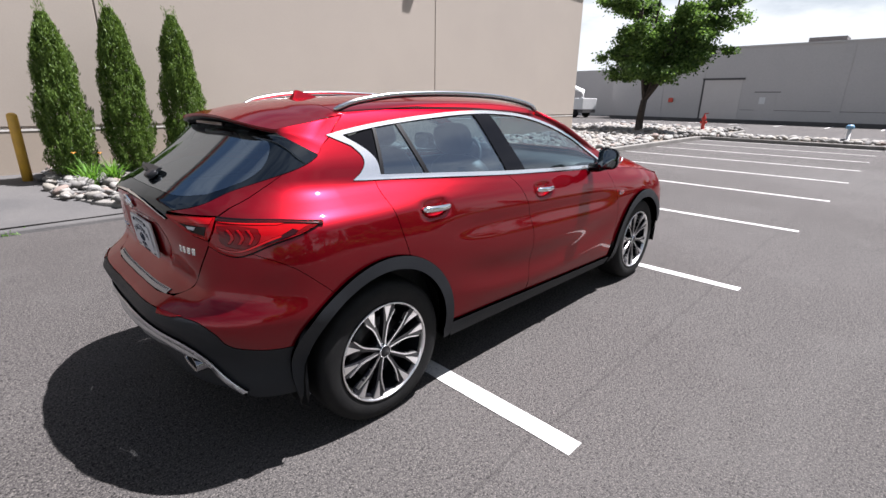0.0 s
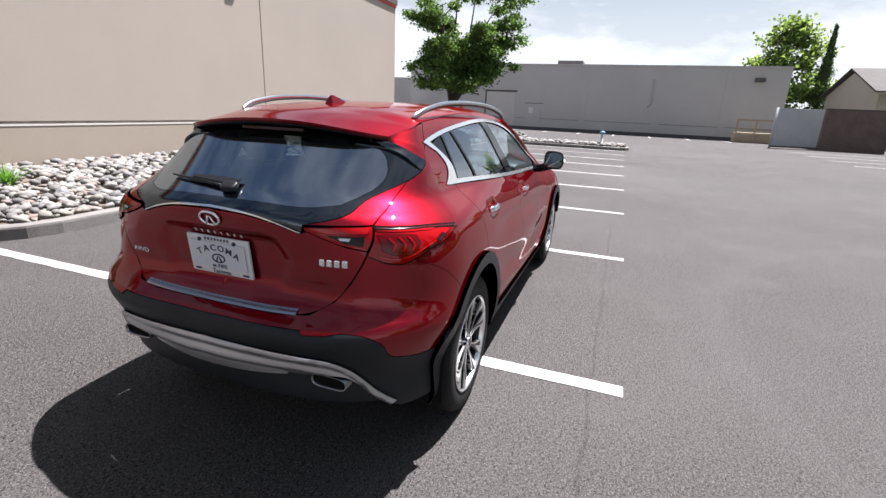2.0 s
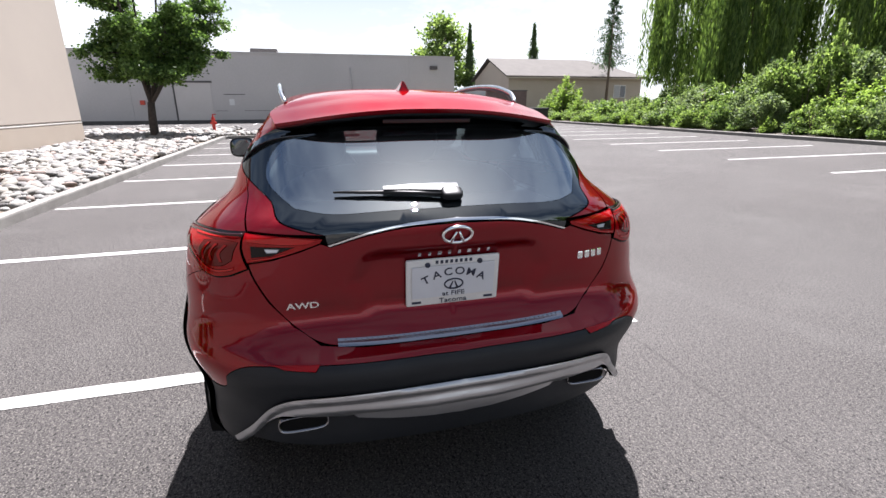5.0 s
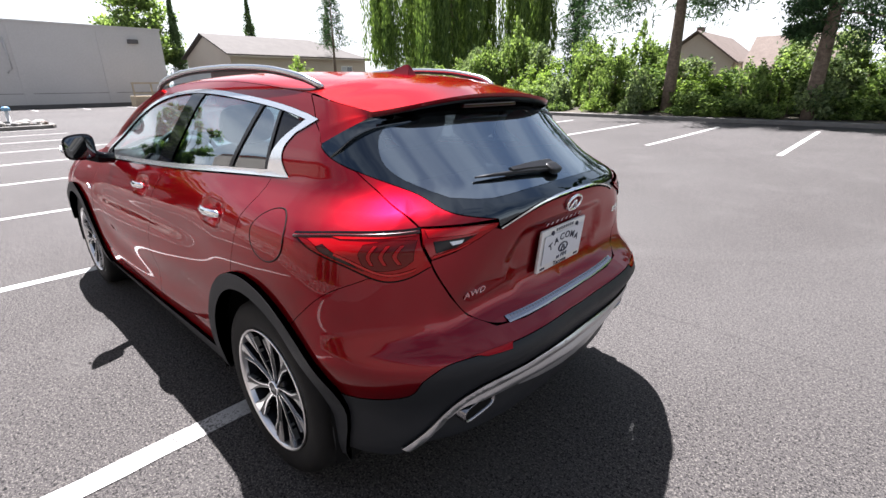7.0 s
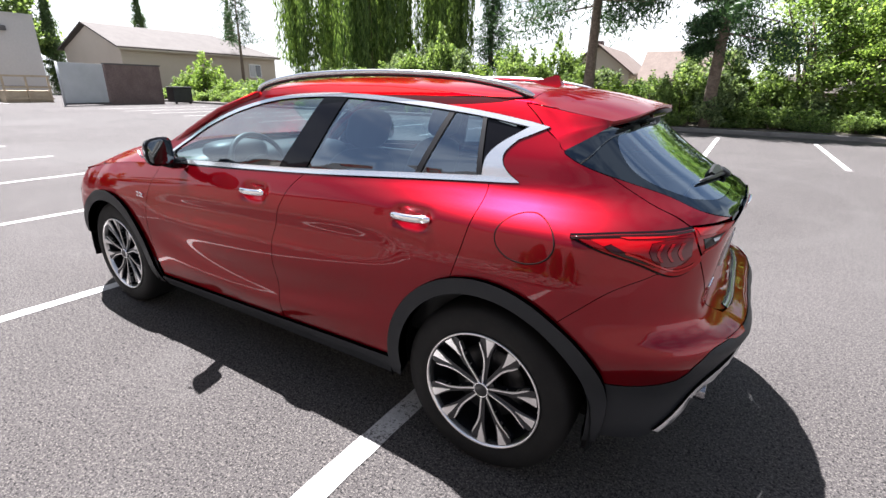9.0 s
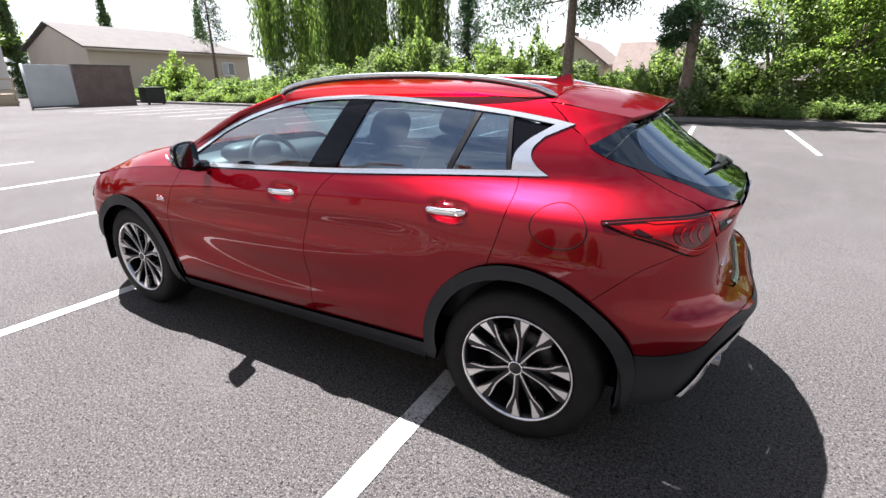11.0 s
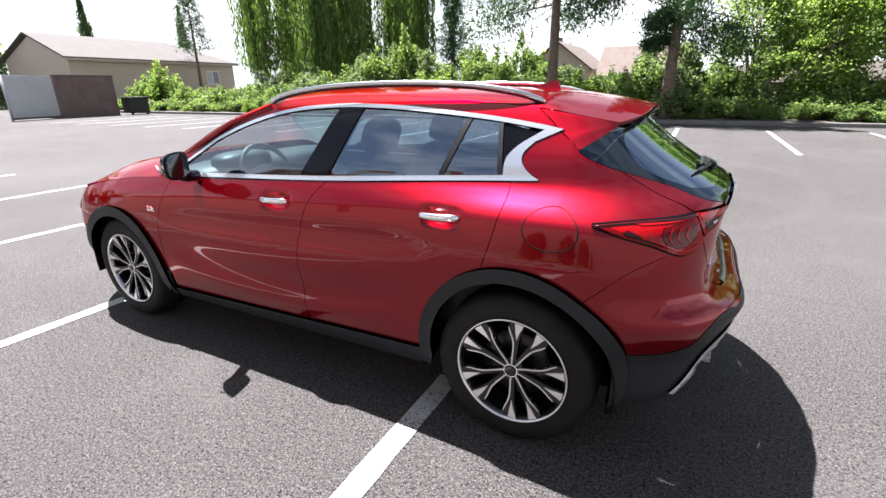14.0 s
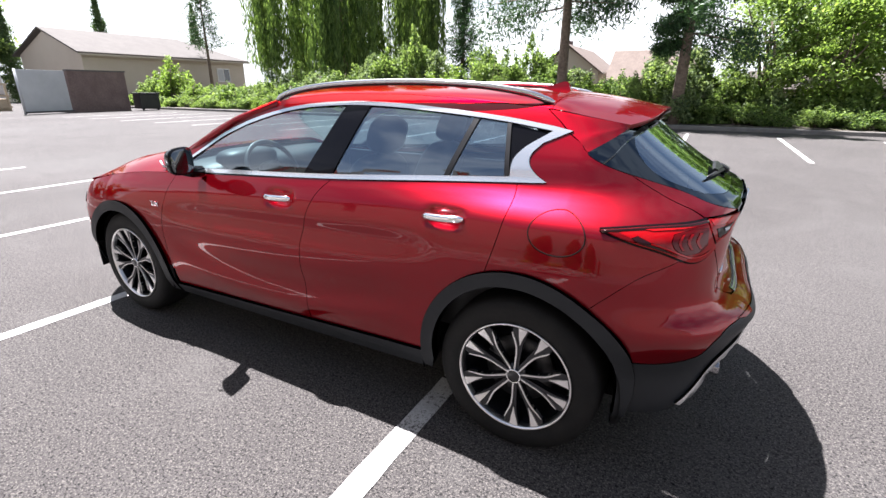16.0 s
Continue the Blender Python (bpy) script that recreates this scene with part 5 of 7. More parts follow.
def panel_mesh(name, outline, mat, lift=0.0, depth=0.014, gap=0.0018, res=0.026, mirror=0, surface=skin, keep_middle=False):
    """A pressed panel: an outline in (s, z) laid on the skin, with a turned-in edge. mirror: 0 left, 1 right, 2 both halves in one mesh."""
    pts = []
    m = len(outline)
    for i in range(m):
        a, b = np.array(outline[i], float), np.array(outline[(i + 1) % m], float)
        d = np.linalg.norm(b - a)
        if d < 1e-5:
            continue
        k = max(1, int(round(d / res)))
        pts += [a + (b - a) * j / k for j in range(k)]
    P = np.array(pts)
    area = 0.5 * np.sum(P[:, 0] * np.roll(P[:, 1], -1) - np.roll(P[:, 0], -1) * P[:, 1])
    if area < 0:
        P = P[::-1]
    tang = np.roll(P, -1, 0) - np.roll(P, 1, 0)
    tang /= np.linalg.norm(tang, axis=1)[:, None] + 1e-12
    inward = np.stack([-tang[:, 1], tang[:, 0]], 1)
    mid = np.zeros(len(P), bool)
    if mirror == 2:
        mid = np.abs(P[:, 0] - S_REAR) < 1e-4
        mid |= np.abs(P[:, 0] - S_FRONT) < 1e-4
    P = P + inward * np.where(mid, 0, gap)[:, None]
    if mirror == 2:
        P[mid, 0] = np.where(P[mid, 0] < 1, S_REAR, S_FRONT)
    nb = len(P)
    lo, hi = P.min(0), P.max(0)
    gx_, gz_ = np.meshgrid(np.arange(lo[0] + res * 0.5, hi[0], res), np.arange(lo[1] + res * 0.5, hi[1], res))
    G = np.stack([gx_.ravel(), gz_.ravel()], 1)
    if len(G):
        inside = np.zeros(len(G), bool)
        Q = np.roll(P, -1, 0)
        near = np.full(len(G), 9.0)
        for a, b in zip(P, Q):
            cond = (a[1] > G[:, 1]) != (b[1] > G[:, 1])
            xin = (b[0] - a[0]) * (G[:, 1] - a[1]) / ((b[1] - a[1]) or 1e-12) + a[0]
            inside ^= cond & (G[:, 0] < xin)
            near = np.minimum(near, np.hypot(G[:, 0] - a[0], G[:, 1] - a[1]))
        G = G[inside & (near > res * 0.55)]
    verts2 = [Vector(p) for p in P] + [Vector(p) for p in G]
    out = geometry.delaunay_2d_cdt(verts2, [], [list(range(nb))], 1, 1e-6)
    V = np.array([tuple(v) for v in out[0]])
    F = [tuple(f) for f in out[2]]

    def place(v, up):
        e = 2e-3
        p0 = surface(v[:, 0], v[:, 1])
        du = surface(v[:, 0] + e, v[:, 1]) - surface(v[:, 0] - e, v[:, 1])
        dv = surface(v[:, 0], v[:, 1] + e) - surface(v[:, 0], v[:, 1] - e)
        nn = np.cross(dv, du)
        nn /= np.linalg.norm(nn, axis=1)[:, None] + 1e-12
        return p0 + nn * up, nn

    top, nrm = place(V, lift)
    rim_top, rim_n = place(P, lift)
    out_p, _ = place(P - inward * 2e-3, lift)
    side = out_p - rim_top
    side /= np.linalg.norm(side, axis=1)[:, None] + 1e-12
    soft_n = (rim_n + side) / math.sqrt(2)
    r1 = rim_top + side * 0.0012 - rim_n * 0.0012
    r2 = rim_top + side * 0.0012 - rim_n * depth
    verts = [*top, *rim_top, *r1, *r2]
    norms = [*nrm, *rim_n, *soft_n, *side]
    nt = len(V)
    faces = []
    for f in F:
        a, b, c = (top[k] for k in f)
        n = np.cross(b - a, c - a)
        faces.append(f if np.dot(n, nrm[f[0]]) > 0 else f[::-1])
    for i in range(nb):
        j = (i + 1) % nb
        if mid[i] and mid[j]:
            continue
        for k in (0, 1):
            o0, o1 = nt + k * nb, nt + (k + 1) * nb
            faces.append((o0 + i, o1 + i, o1 + j, o0 + j))
    verts, norms = np.array(verts), np.array(norms)
    if mirror:
        mv, mn = verts * (1, -1, 1), norms * (1, -1, 1)
        mf = [f[::-1] for f in faces]
        if mirror == 1:
            verts, norms, faces = mv, mn, mf
        else:
            mf = [tuple(k + len(verts) for k in f) for f in mf]
            cn = norms.copy()
            at_mid = np.abs(verts[:, 1]) < 1e-4
            cn[at_mid, 1] = 0
            cn /= np.linalg.norm(cn, axis=1)[:, None] + 1e-9
            verts, norms, faces = np.concatenate([verts, mv]), np.concatenate([cn, cn * (1, -1, 1)]), faces + mf
    me = bpy.data.meshes.new(name)
    me.from_pydata(verts.tolist(), [], [tuple(int(k) for k in f) for f in faces])
    me.update()
    me.polygons.foreach_set("use_smooth", [True] * len(me.polygons))
    me.normals_split_custom_set_from_vertices(norms.tolist())
    me.materials.append(mat)
    return me


car = thing("car", "dark red metallic crossover car parked across a stall line", "car")


def panel(name, outline, mat, label="", parent=None, both=True, **kw):
    """The same panel on the left and on the right side."""
    obs = []
    for side in ((0, 1) if both else (2,)):
        obs.append(part(name, panel_mesh(name, outline, mat, mirror=side, **kw), parent or car, label))
    return obs


def grid_mesh(name, fn, nu, nv, mat, flip=False, thick=0.0, lean=None):
    """A patch fn(u, v), u and v from 0 to 1, with analytic normals."""
    u, v = np.meshgrid(np.linspace(0, 1, nu), np.linspace(0, 1, nv))
    p = fn(u.ravel(), v.ravel())
    e = 1e-3
    du = fn(np.clip(u.ravel() + e, 0, 1), v.ravel()) - fn(np.clip(u.ravel() - e, 0, 1), v.ravel())
    dv = fn(u.ravel(), np.clip(v.ravel() + e, 0, 1)) - fn(u.ravel(), np.clip(v.ravel() - e, 0, 1))
    n = np.cross(du, dv)
    n /= np.linalg.norm(n, axis=1)[:, None] + 1e-12
    if flip:
        n = -n
    if lean is not None:
        n = n * 0.35 + np.array(lean) * 0.65
        n /= np.linalg.norm(n, axis=1)[:, None]
    f = [(j * nu + i, j * nu + i + 1, (j + 1) * nu + i + 1, (j + 1) * nu + i) for j in range(nv - 1) for i in range(nu - 1)]
    if flip:
        f = [q[::-1] for q in f]
    me = bpy.data.meshes.new(name)
    verts, norms = p.tolist(), n.tolist()
    if thick:
        ring = [j * nu for j in range(nv)] + [(nv - 1) * nu + i for i in range(1, nu)] + [j * nu + nu - 1 for j in range(nv - 2, -1, -1)] + [i for i in range(nu - 2, 0, -1)]
        o = len(verts)
        c = p.mean(0)
        for k in ring:
            d = p[k] - c
            d -= n[k] * np.dot(d, n[k])
            d /= np.linalg.norm(d) + 1e-9
            verts += [p[k].tolist(), (p[k] - n[k] * thick).tolist()]
            norms += [d.tolist(), d.tolist()]
        m_ = len(ring)
        for i in range(m_):
            j = (i + 1) % m_
            q = (o + 2 * i, o + 2 * i + 1, o + 2 * j + 1, o + 2 * j)
            f.append(q)
    me.from_pydata(verts, [], f)
    me.update()
    me.polygons.foreach_set("use_smooth", [True] * len(me.polygons))
    me.normals_split_custom_set_from_vertices(norms)
    me.materials.append(mat)
    return me


# lines shared by the panels
WIN_TOP = bow([(2.17, 1.035), (2.02, 1.135), (1.87, 1.222), (1.62, 1.312), (1.32, 1.378), (1.02, 1.402), (0.75, 1.400), (0.455, 1.381), (0.18, 1.355), (-0.03, 1.326)])
Q_TIP, Q_LOW = (-0.105, 1.312), (-0.045, 1.125)
Q_OUT = [Q_TIP] + bow([(0.0, 1.264), (0.036, 1.222), (0.034, 1.185), (0.0, 1.150), Q_LOW])
Q_IN = bow([(0.106, 1.136), (0.108, 1.180), (0.098, 1.212), (0.06, 1.252), (-0.015, 1.300)])
ROOF_EDGE = pchip([(2.36, 1.00), (2.15, 1.14), (1.95, 1.255), (1.7, 1.350), (1.4, 1.415), (1.02, 1.440), (0.75, 1.440), (0.45, 1.427), (0.2, 1.408), (0.0, 1.392), (-0.2, 1.362), (-0.44, 1.325)])
ROOF_MID = pchip([(1.5, 1.458), (1.2, 1.478), (0.9, 1.484), (0.6, 1.482), (0.3, 1.472), (0.0, 1.452), (-0.2, 1.430), (-0.44, 1.388), (-0.5, 1.378)])
B_SEAM = bow([(0.985, 1.055), (1.055, 0.975), (1.105, 0.83), (1.12, 0.65), (1.10, 0.40)])
C_SEAM = bow([(0.070, 1.115), (0.062, 1.05), (0.085, 0.92), (0.126, 0.780)])
F_SEAM = bow([(2.19, 0.99), (2.225, 0.85), (2.25, 0.70), (2.235, 0.50), (2.22, 0.40)])
SILL = bow([(2.22, 0.300), (1.4, 0.325), (0.80, 0.345), (0.42, 0.355)])
ARCH_R, ARCH_FR = 0.420, 0.430
RC, FC = (-0.012, 0.385), (2.70, 0.34)
LAMP_TIP = X(-0.280, 1.008)
LAMP_TOP = bow([LAMP_TIP, X(-0.42, 1.024), X(-0.545, 1.031), Y(0.6145, 1.036)])
LAMP_LOW = bow([LAMP_TIP, X(-0.37, 0.979), X(-0.475, 0.950), X(-0.563, 0.911), Y(0.675, 0.914), Y(0.612, 0.940)])
BUMPER_SEAM = bow([X(-0.272, 0.718), X(-0.33, 0.775), X(-0.43, 0.862), X(-0.535, 0.917)])
GLASS_LOW = bow([Y(0.388, 1.040), X(-0.62, 1.072), X(-0.50, 1.118), X(-0.36, 1.165), X(-0.24, 1.205), X(-0.172, 1.240)])
FIN_TOP = bow([X(-0.172, 1.240), X(-0.215, 1.256), X(-0.27, 1.284), X(-0.335, 1.312), Y(0.44, 1.345)])
HATCH_SEAM_UP = bow([(0.012, 1.388), (-0.045, 1.347), (-0.105, 1.297), X(-0.160, 1.255), X(-0.175, 1.245)])
HATCH_SIDE = bow([Y(0.612, 1.042), X(-0.50, 1.085), X(-0.42, 1.122), X(-0.335, 1.172)])
BLACK_TOP = bow([X(-0.41, 0.543), X(-0.455, 0.536), X(-0.545, 0.541), X(-0.632, 0.560), X(-0.66, 0.583), Y(0.692, 0.629), Y(0.64, 0.664), Y(0.565, 0.676), Y(0.42, 0.679), Y(0.30, 0.677), Y(0.0, 0.672)])
SILVER_TOP = bow([Y(0.725, 0.352), Y(0.67, 0.42), Y(0.61, 0.500), Y(0.55, 0.545), Y(0.48, 0.562), Y(0.3, 0.571), Y(0.0, 0.576)])
SILVER_LOW = bow([Y(0.0, 0.500), Y(0.3, 0.497), Y(0.38, 0.482), Y(0.50, 0.492), Y(0.58, 0.475), Y(0.65, 0.410), Y(0.708, 0.345)])

# painted panels
roof_line = [(x, float(ROOF_EDGE(x))) for x in np.linspace(2.36, 0.012, 40)]
side_outline = (roof_line + HATCH_SEAM_UP + GLASS_LOW[::-1][1:9] + HATCH_SIDE[::-1] + LAMP_TOP[::-1][1:] + LAMP_LOW[1:22] + BUMPER_SEAM[::-1]
                + rim_arc(*RC, ARCH_R, 126, 72) + C_SEAM[::-1] + Q_OUT[::-1] + WIN_TOP[::-1][1:] + [(2.22, 0.995)])
panel("side_panel", side_outline, M["paint"])
panel("rear_door_panel", C_SEAM + rim_arc(*RC, ARCH_R, 69, -4, 18) + SILL[::-1][:15] + [(1.095, 0.335)] + B_SEAM[::-1] + [(0.6, 1.078)], M["paint"], res=0.0125)
panel("front_door_panel", B_SEAM + [(1.10, 0.335)] + SILL[::-1][16:] + [(2.22, 0.315)] + F_SEAM[::-1] + [(2.0, 0.997), (1.5, 1.022)], M["paint"], res=0.0125)
hood_top = pchip([(2.2, 0.985), (2.6, 0.955), (3.0, 0.895), (3.3, 0.83), (3.6, 0.755), (4.4, 0.70)])
panel("front_fender", F_SEAM + rim_arc(*FC, ARCH_FR, 176, 28, 30) + [(3.14, 0.62), (3.20, 0.72), (3.22, float(hood_top(3.22)))] + [(x, float(hood_top(x))) for x in np.linspace(3.1, 2.2, 12)], M["paint"])
panel("front_bumper", [(3.145, 0.55), (3.14, 0.62), (3.20, 0.72), (3.22, float(hood_top(3.22)))] + [(s, float(hood_top(s))) for s in np.linspace(3.3, S_FRONT, 16)] + [(S_FRONT, 0.42), (3.35, 0.40), (3.17, 0.44)], M["paint"], both=False)
panel("front_lower_trim", [(3.12, 0.42), (3.17, 0.44), (3.35, 0.40), (S_FRONT, 0.42), (S_FRONT, 0.24), (3.3, 0.24), (3.10, 0.30)], M["cladding"], both=False, lift=0.004)
panel("grille", [(S_FRONT, 0.45), (3.85, 0.45), (3.75, 0.60), (3.85, 0.69), (S_FRONT, 0.69)], M["satin_black"], both=False, lift=0.006)
panel("headlamp", [(3.24, 0.70), (3.3, 0.76), (3.6, 0.72), (3.66, 0.66), (3.4, 0.65)], M["lamp_clear"], lift=0.005)
panel("rear_bumper", BUMPER_SEAM + LAMP_LOW[22:] + [Y(0.611, 0.930), Y(0.565, 0.835), Y(0.50, 0.755), Y(0.42, 0.709), Y(0.30, 0.700), Y(0.0, 0.697)] + BLACK_TOP[::-1] + rim_arc(*RC, ARCH_R, 162, 128), M["paint"], both=False, res=0.015, gap=0.0004)
panel("rear_lower_trim", BLACK_TOP + [(p[0], p[1] - 0.030) for p in SILVER_TOP[::-1]] + [Y(0.735, 0.315), X(-0.55, 0.315), X(-0.43, 0.318), X(-0.415, 0.42)], M["cladding"], "black textured plastic lower bumper", both=False, lift=0.002)
panel("valance", SILVER_LOW + [Y(0.71, 0.340), Y(0.62, 0.335), Y(0.5, 0.328), Y(0.0, 0.322)], M["cladding"], "black plastic valance", both=False, lift=-0.02)
hatch_outline = bow([Y(0.0, 1.062), Y(0.15, 1.056), Y(0.27, 1.036), Y(0.372, 1.006)]) + [Y(0.40, 1.016), Y(0.46, 0.993), Y(0.54, 0.967), Y(0.611, 0.953)] + bow([Y(0.610, 0.940), Y(0.562, 0.838), Y(0.498, 0.758), Y(0.418, 0.714), Y(0.30, 0.705), Y(0.0, 0.702)])
hatch = panel("tailgate", hatch_outline, M["paint"], "red tailgate", both=False)[0]
panel("tailgate_corner", GLASS_LOW[:22] + HATCH_SIDE[::-1] + [Y(0.61, 1.042), Y(0.5, 1.040)], M["paint"])

# bright strips, lower trims
top_line = sorted(SILVER_TOP)


def silver_skin(s, z):
    """The skid trim's surface: a proud upper ridge, a hollow and a fuller lower edge."""
    p = skin(s, z)
    below = np.interp(s, [q[0] for q in top_line], [q[1] for q in top_line]) - z
    p[..., 0] -= 0.011 * np.exp(-((below - 0.012) / 0.011) ** 2) + 0.010 * np.exp(-((below - 0.060) / 0.016) ** 2)
    return p


panel("silver_trim", SILVER_TOP + SILVER_LOW, M["satin_silver"], "satin silver skid trim", both=False, lift=0.011, depth=0.02, res=0.009, surface=silver_skin)
panel("lower_lip", bow([Y(0.0, 0.496), Y(0.30, 0.492), Y(0.36, 0.474)]) + bow([Y(0.34, 0.458), Y(0.2, 0.446), Y(0.0, 0.440)]), M["satin_silver"], "satin silver lip", both=False, lift=0.0, depth=0.03)
panel("tailgate_strip", bow([Y(0.0, 1.0735), Y(0.15, 1.0675), Y(0.27, 1.0465), Y(0.382, 1.0115)]) + bow([Y(0.376, 1.008), Y(0.27, 1.0405), Y(0.15, 1.061), Y(0.0, 1.067)]), M["chrome"], "thin chrome strip", both=False, lift=0.004, gap=0.0005)


def step_top(u, v):
    """The step plate: it lies back on the bumper's shelf and turns down over its edge."""
    y = 0.375 * (2 * u - 1)
    rows = np.array([(0.714, 0.7140), (0.711, 0.7100), (0.707, 0.7070), (0.703, 0.7040), (0.700, 0.6970)])
    at = v * 4
    z_skin = np.interp(at, np.arange(5), rows[:, 0])
    bend = 0.006 * (np.abs(y) / 0.375) ** 2
    x = np.array([skin(np.array(s_of_y(abs(float(a)), float(c + e))), np.array(float(c + e)))[0] for a, c, e in zip(y, z_skin, bend)])
    return np.stack([x - 0.004, y, np.interp(at, np.arange(5), rows[:, 1]) + bend + 0.003], -1)


step = part("step_plate", grid_mesh("step_plate", step_top, 41, 9, M["step_steel"], thick=0.004), car, "ribbed steel bumper step plate")
for q in range(44):
    u_ = np.full(3, 0.03 + 0.94 * q / 43)
    part("rib", tube("rib", [tuple(p + np.array((0, 0, 0.001))) for p in step_top(u_, np.array((0.16, 0.32, 0.46)))], 0.0014, M["pipe_metal"], 5), step)
panel("sill_trim", [(0.40, 0.36)] + SILL[::-1] + [(2.24, 0.29), (2.22, 0.235), (1.4, 0.245), (0.42, 0.26), (0.375, 0.30)], M["cladding"], "black plastic sill", lift=0.014, depth=0.03)
panel("wheel_arch", rim_arc(*RC, 0.430, 170, 3, 44) + [(0.420, 0.32), (0.412, 0.285), (0.372, 0.275)] + rim_arc(*RC, 0.369, -8, 180, 40) + [(-0.386, 0.32), (-0.382, 0.30), (-0.428, 0.30), (-0.438, 0.40)], M["cladding"], "black plastic wheel arch trim", lift=0.020, depth=0.05)
panel("wheel_arch", rim_arc(*FC, 0.438, 178, 20, 44) + [(3.10, 0.44), (3.06, 0.44)] + rim_arc(*FC, 0.372, 20, 182, 40) + [(2.315, 0.25), (2.235, 0.25)], M["cladding"], "black plastic wheel arch trim", lift=0.020, depth=0.05)
panel("mud_flap", [(-0.384, 0.31), (-0.427, 0.31), (-0.424, 0.243), (-0.392, 0.240)], M["satin_black"], "black rubber mud flap", lift=0.016, depth=0.02)
panel("mud_flap", [(2.325, 0.42), (2.235, 0.42), (2.24, 0.25), (2.30, 0.25)], M["satin_black"], "black rubber mud flap", lift=0.004, depth=0.02)

# window surrounds and panes
inner_top = [(x - 0.006 * (x > 1.5), z - 0.017) for x, z in WIN_TOP]
chrome_outline = WIN_TOP + Q_OUT + [(x, float(belt(x)) + 0.001) for x in np.linspace(0.0, 2.20, 24)] + [(2.12, float(belt(2.12)) + 0.026)] + \
    [(x, float(belt(x)) + 0.022) for x in np.linspace(2.05, 0.13, 22)] + Q_IN + inner_top[::-1]
panel("window_strip", chrome_outline, M["satin_chrome"], "bright window surround strip", lift=0.004, gap=0.0, res=0.02, depth=0.01)


def top_at(x):
    xs_ = [p[0] for p in inner_top][::-1]
    return float(np.interp(x, xs_, [p[1] for p in inner_top][::-1]))


def low_at(x):
    return float(belt(x)) + 0.022


panel("front_window", [(x, low_at(x)) for x in np.linspace(2.06, 1.17, 10)] + [(1.005, top_at(1.005))] + [(x, top_at(x)) for x in np.linspace(1.05, 2.10, 22)], M["pane"], "clear front door window", lift=-0.004, depth=0.004, gap=0.0)
panel("rear_window", [(x, low_at(x)) for x in np.linspace(0.985, 0.395, 8)] + [(0.315, top_at(0.315))] + [(x, top_at(x)) for x in np.linspace(0.36, 0.86, 12)], M["pane_dark"], "tinted rear door window", lift=-0.004, depth=0.004, gap=0.0)
panel("quarter_light", [(x, low_at(x)) for x in np.linspace(0.37, 0.125, 5)] + [(0.165, top_at(0.165)), (0.29, top_at(0.29))], M["pane_dark"], "tinted quarter light", lift=-0.004, depth=0.004, gap=0.0)
panel("rear_quarter_glass", Q_IN + [(0.148, top_at(0.148)), (0.112, 1.136)], M["gloss_black"], "black rear quarter glass", lift=-0.003, depth=0.004, gap=0.0)
panel("pillar_trim", [(1.17, low_at(1.17)), (0.985, low_at(0.985)), (0.86, top_at(0.86)), (1.005, top_at(1.005))], M["gloss_black"], "gloss black door pillar", lift=0.001, depth=0.02, gap=0.0)
panel("pillar_trim", [(0.395, low_at(0.395)), (0.37, low_at(0.37)), (0.29, top_at(0.29)), (0.315, top_at(0.315))], M["satin_black"], lift=0.001, gap=0.0)
panel("pillar_trim", [(0.128, low_at(0.128)), (0.108, low_at(0.108)), (0.148, top_at(0.148)), (0.165, top_at(0.165))], M["satin_black"], lift=0.002, gap=0.0)
panel("window_corner", [(2.20, 0.998), (2.06, low_at(2.06)), (2.10, top_at(2.10)), (2.165, 1.03)], M["gloss_black"], lift=0.001, gap=0.0)

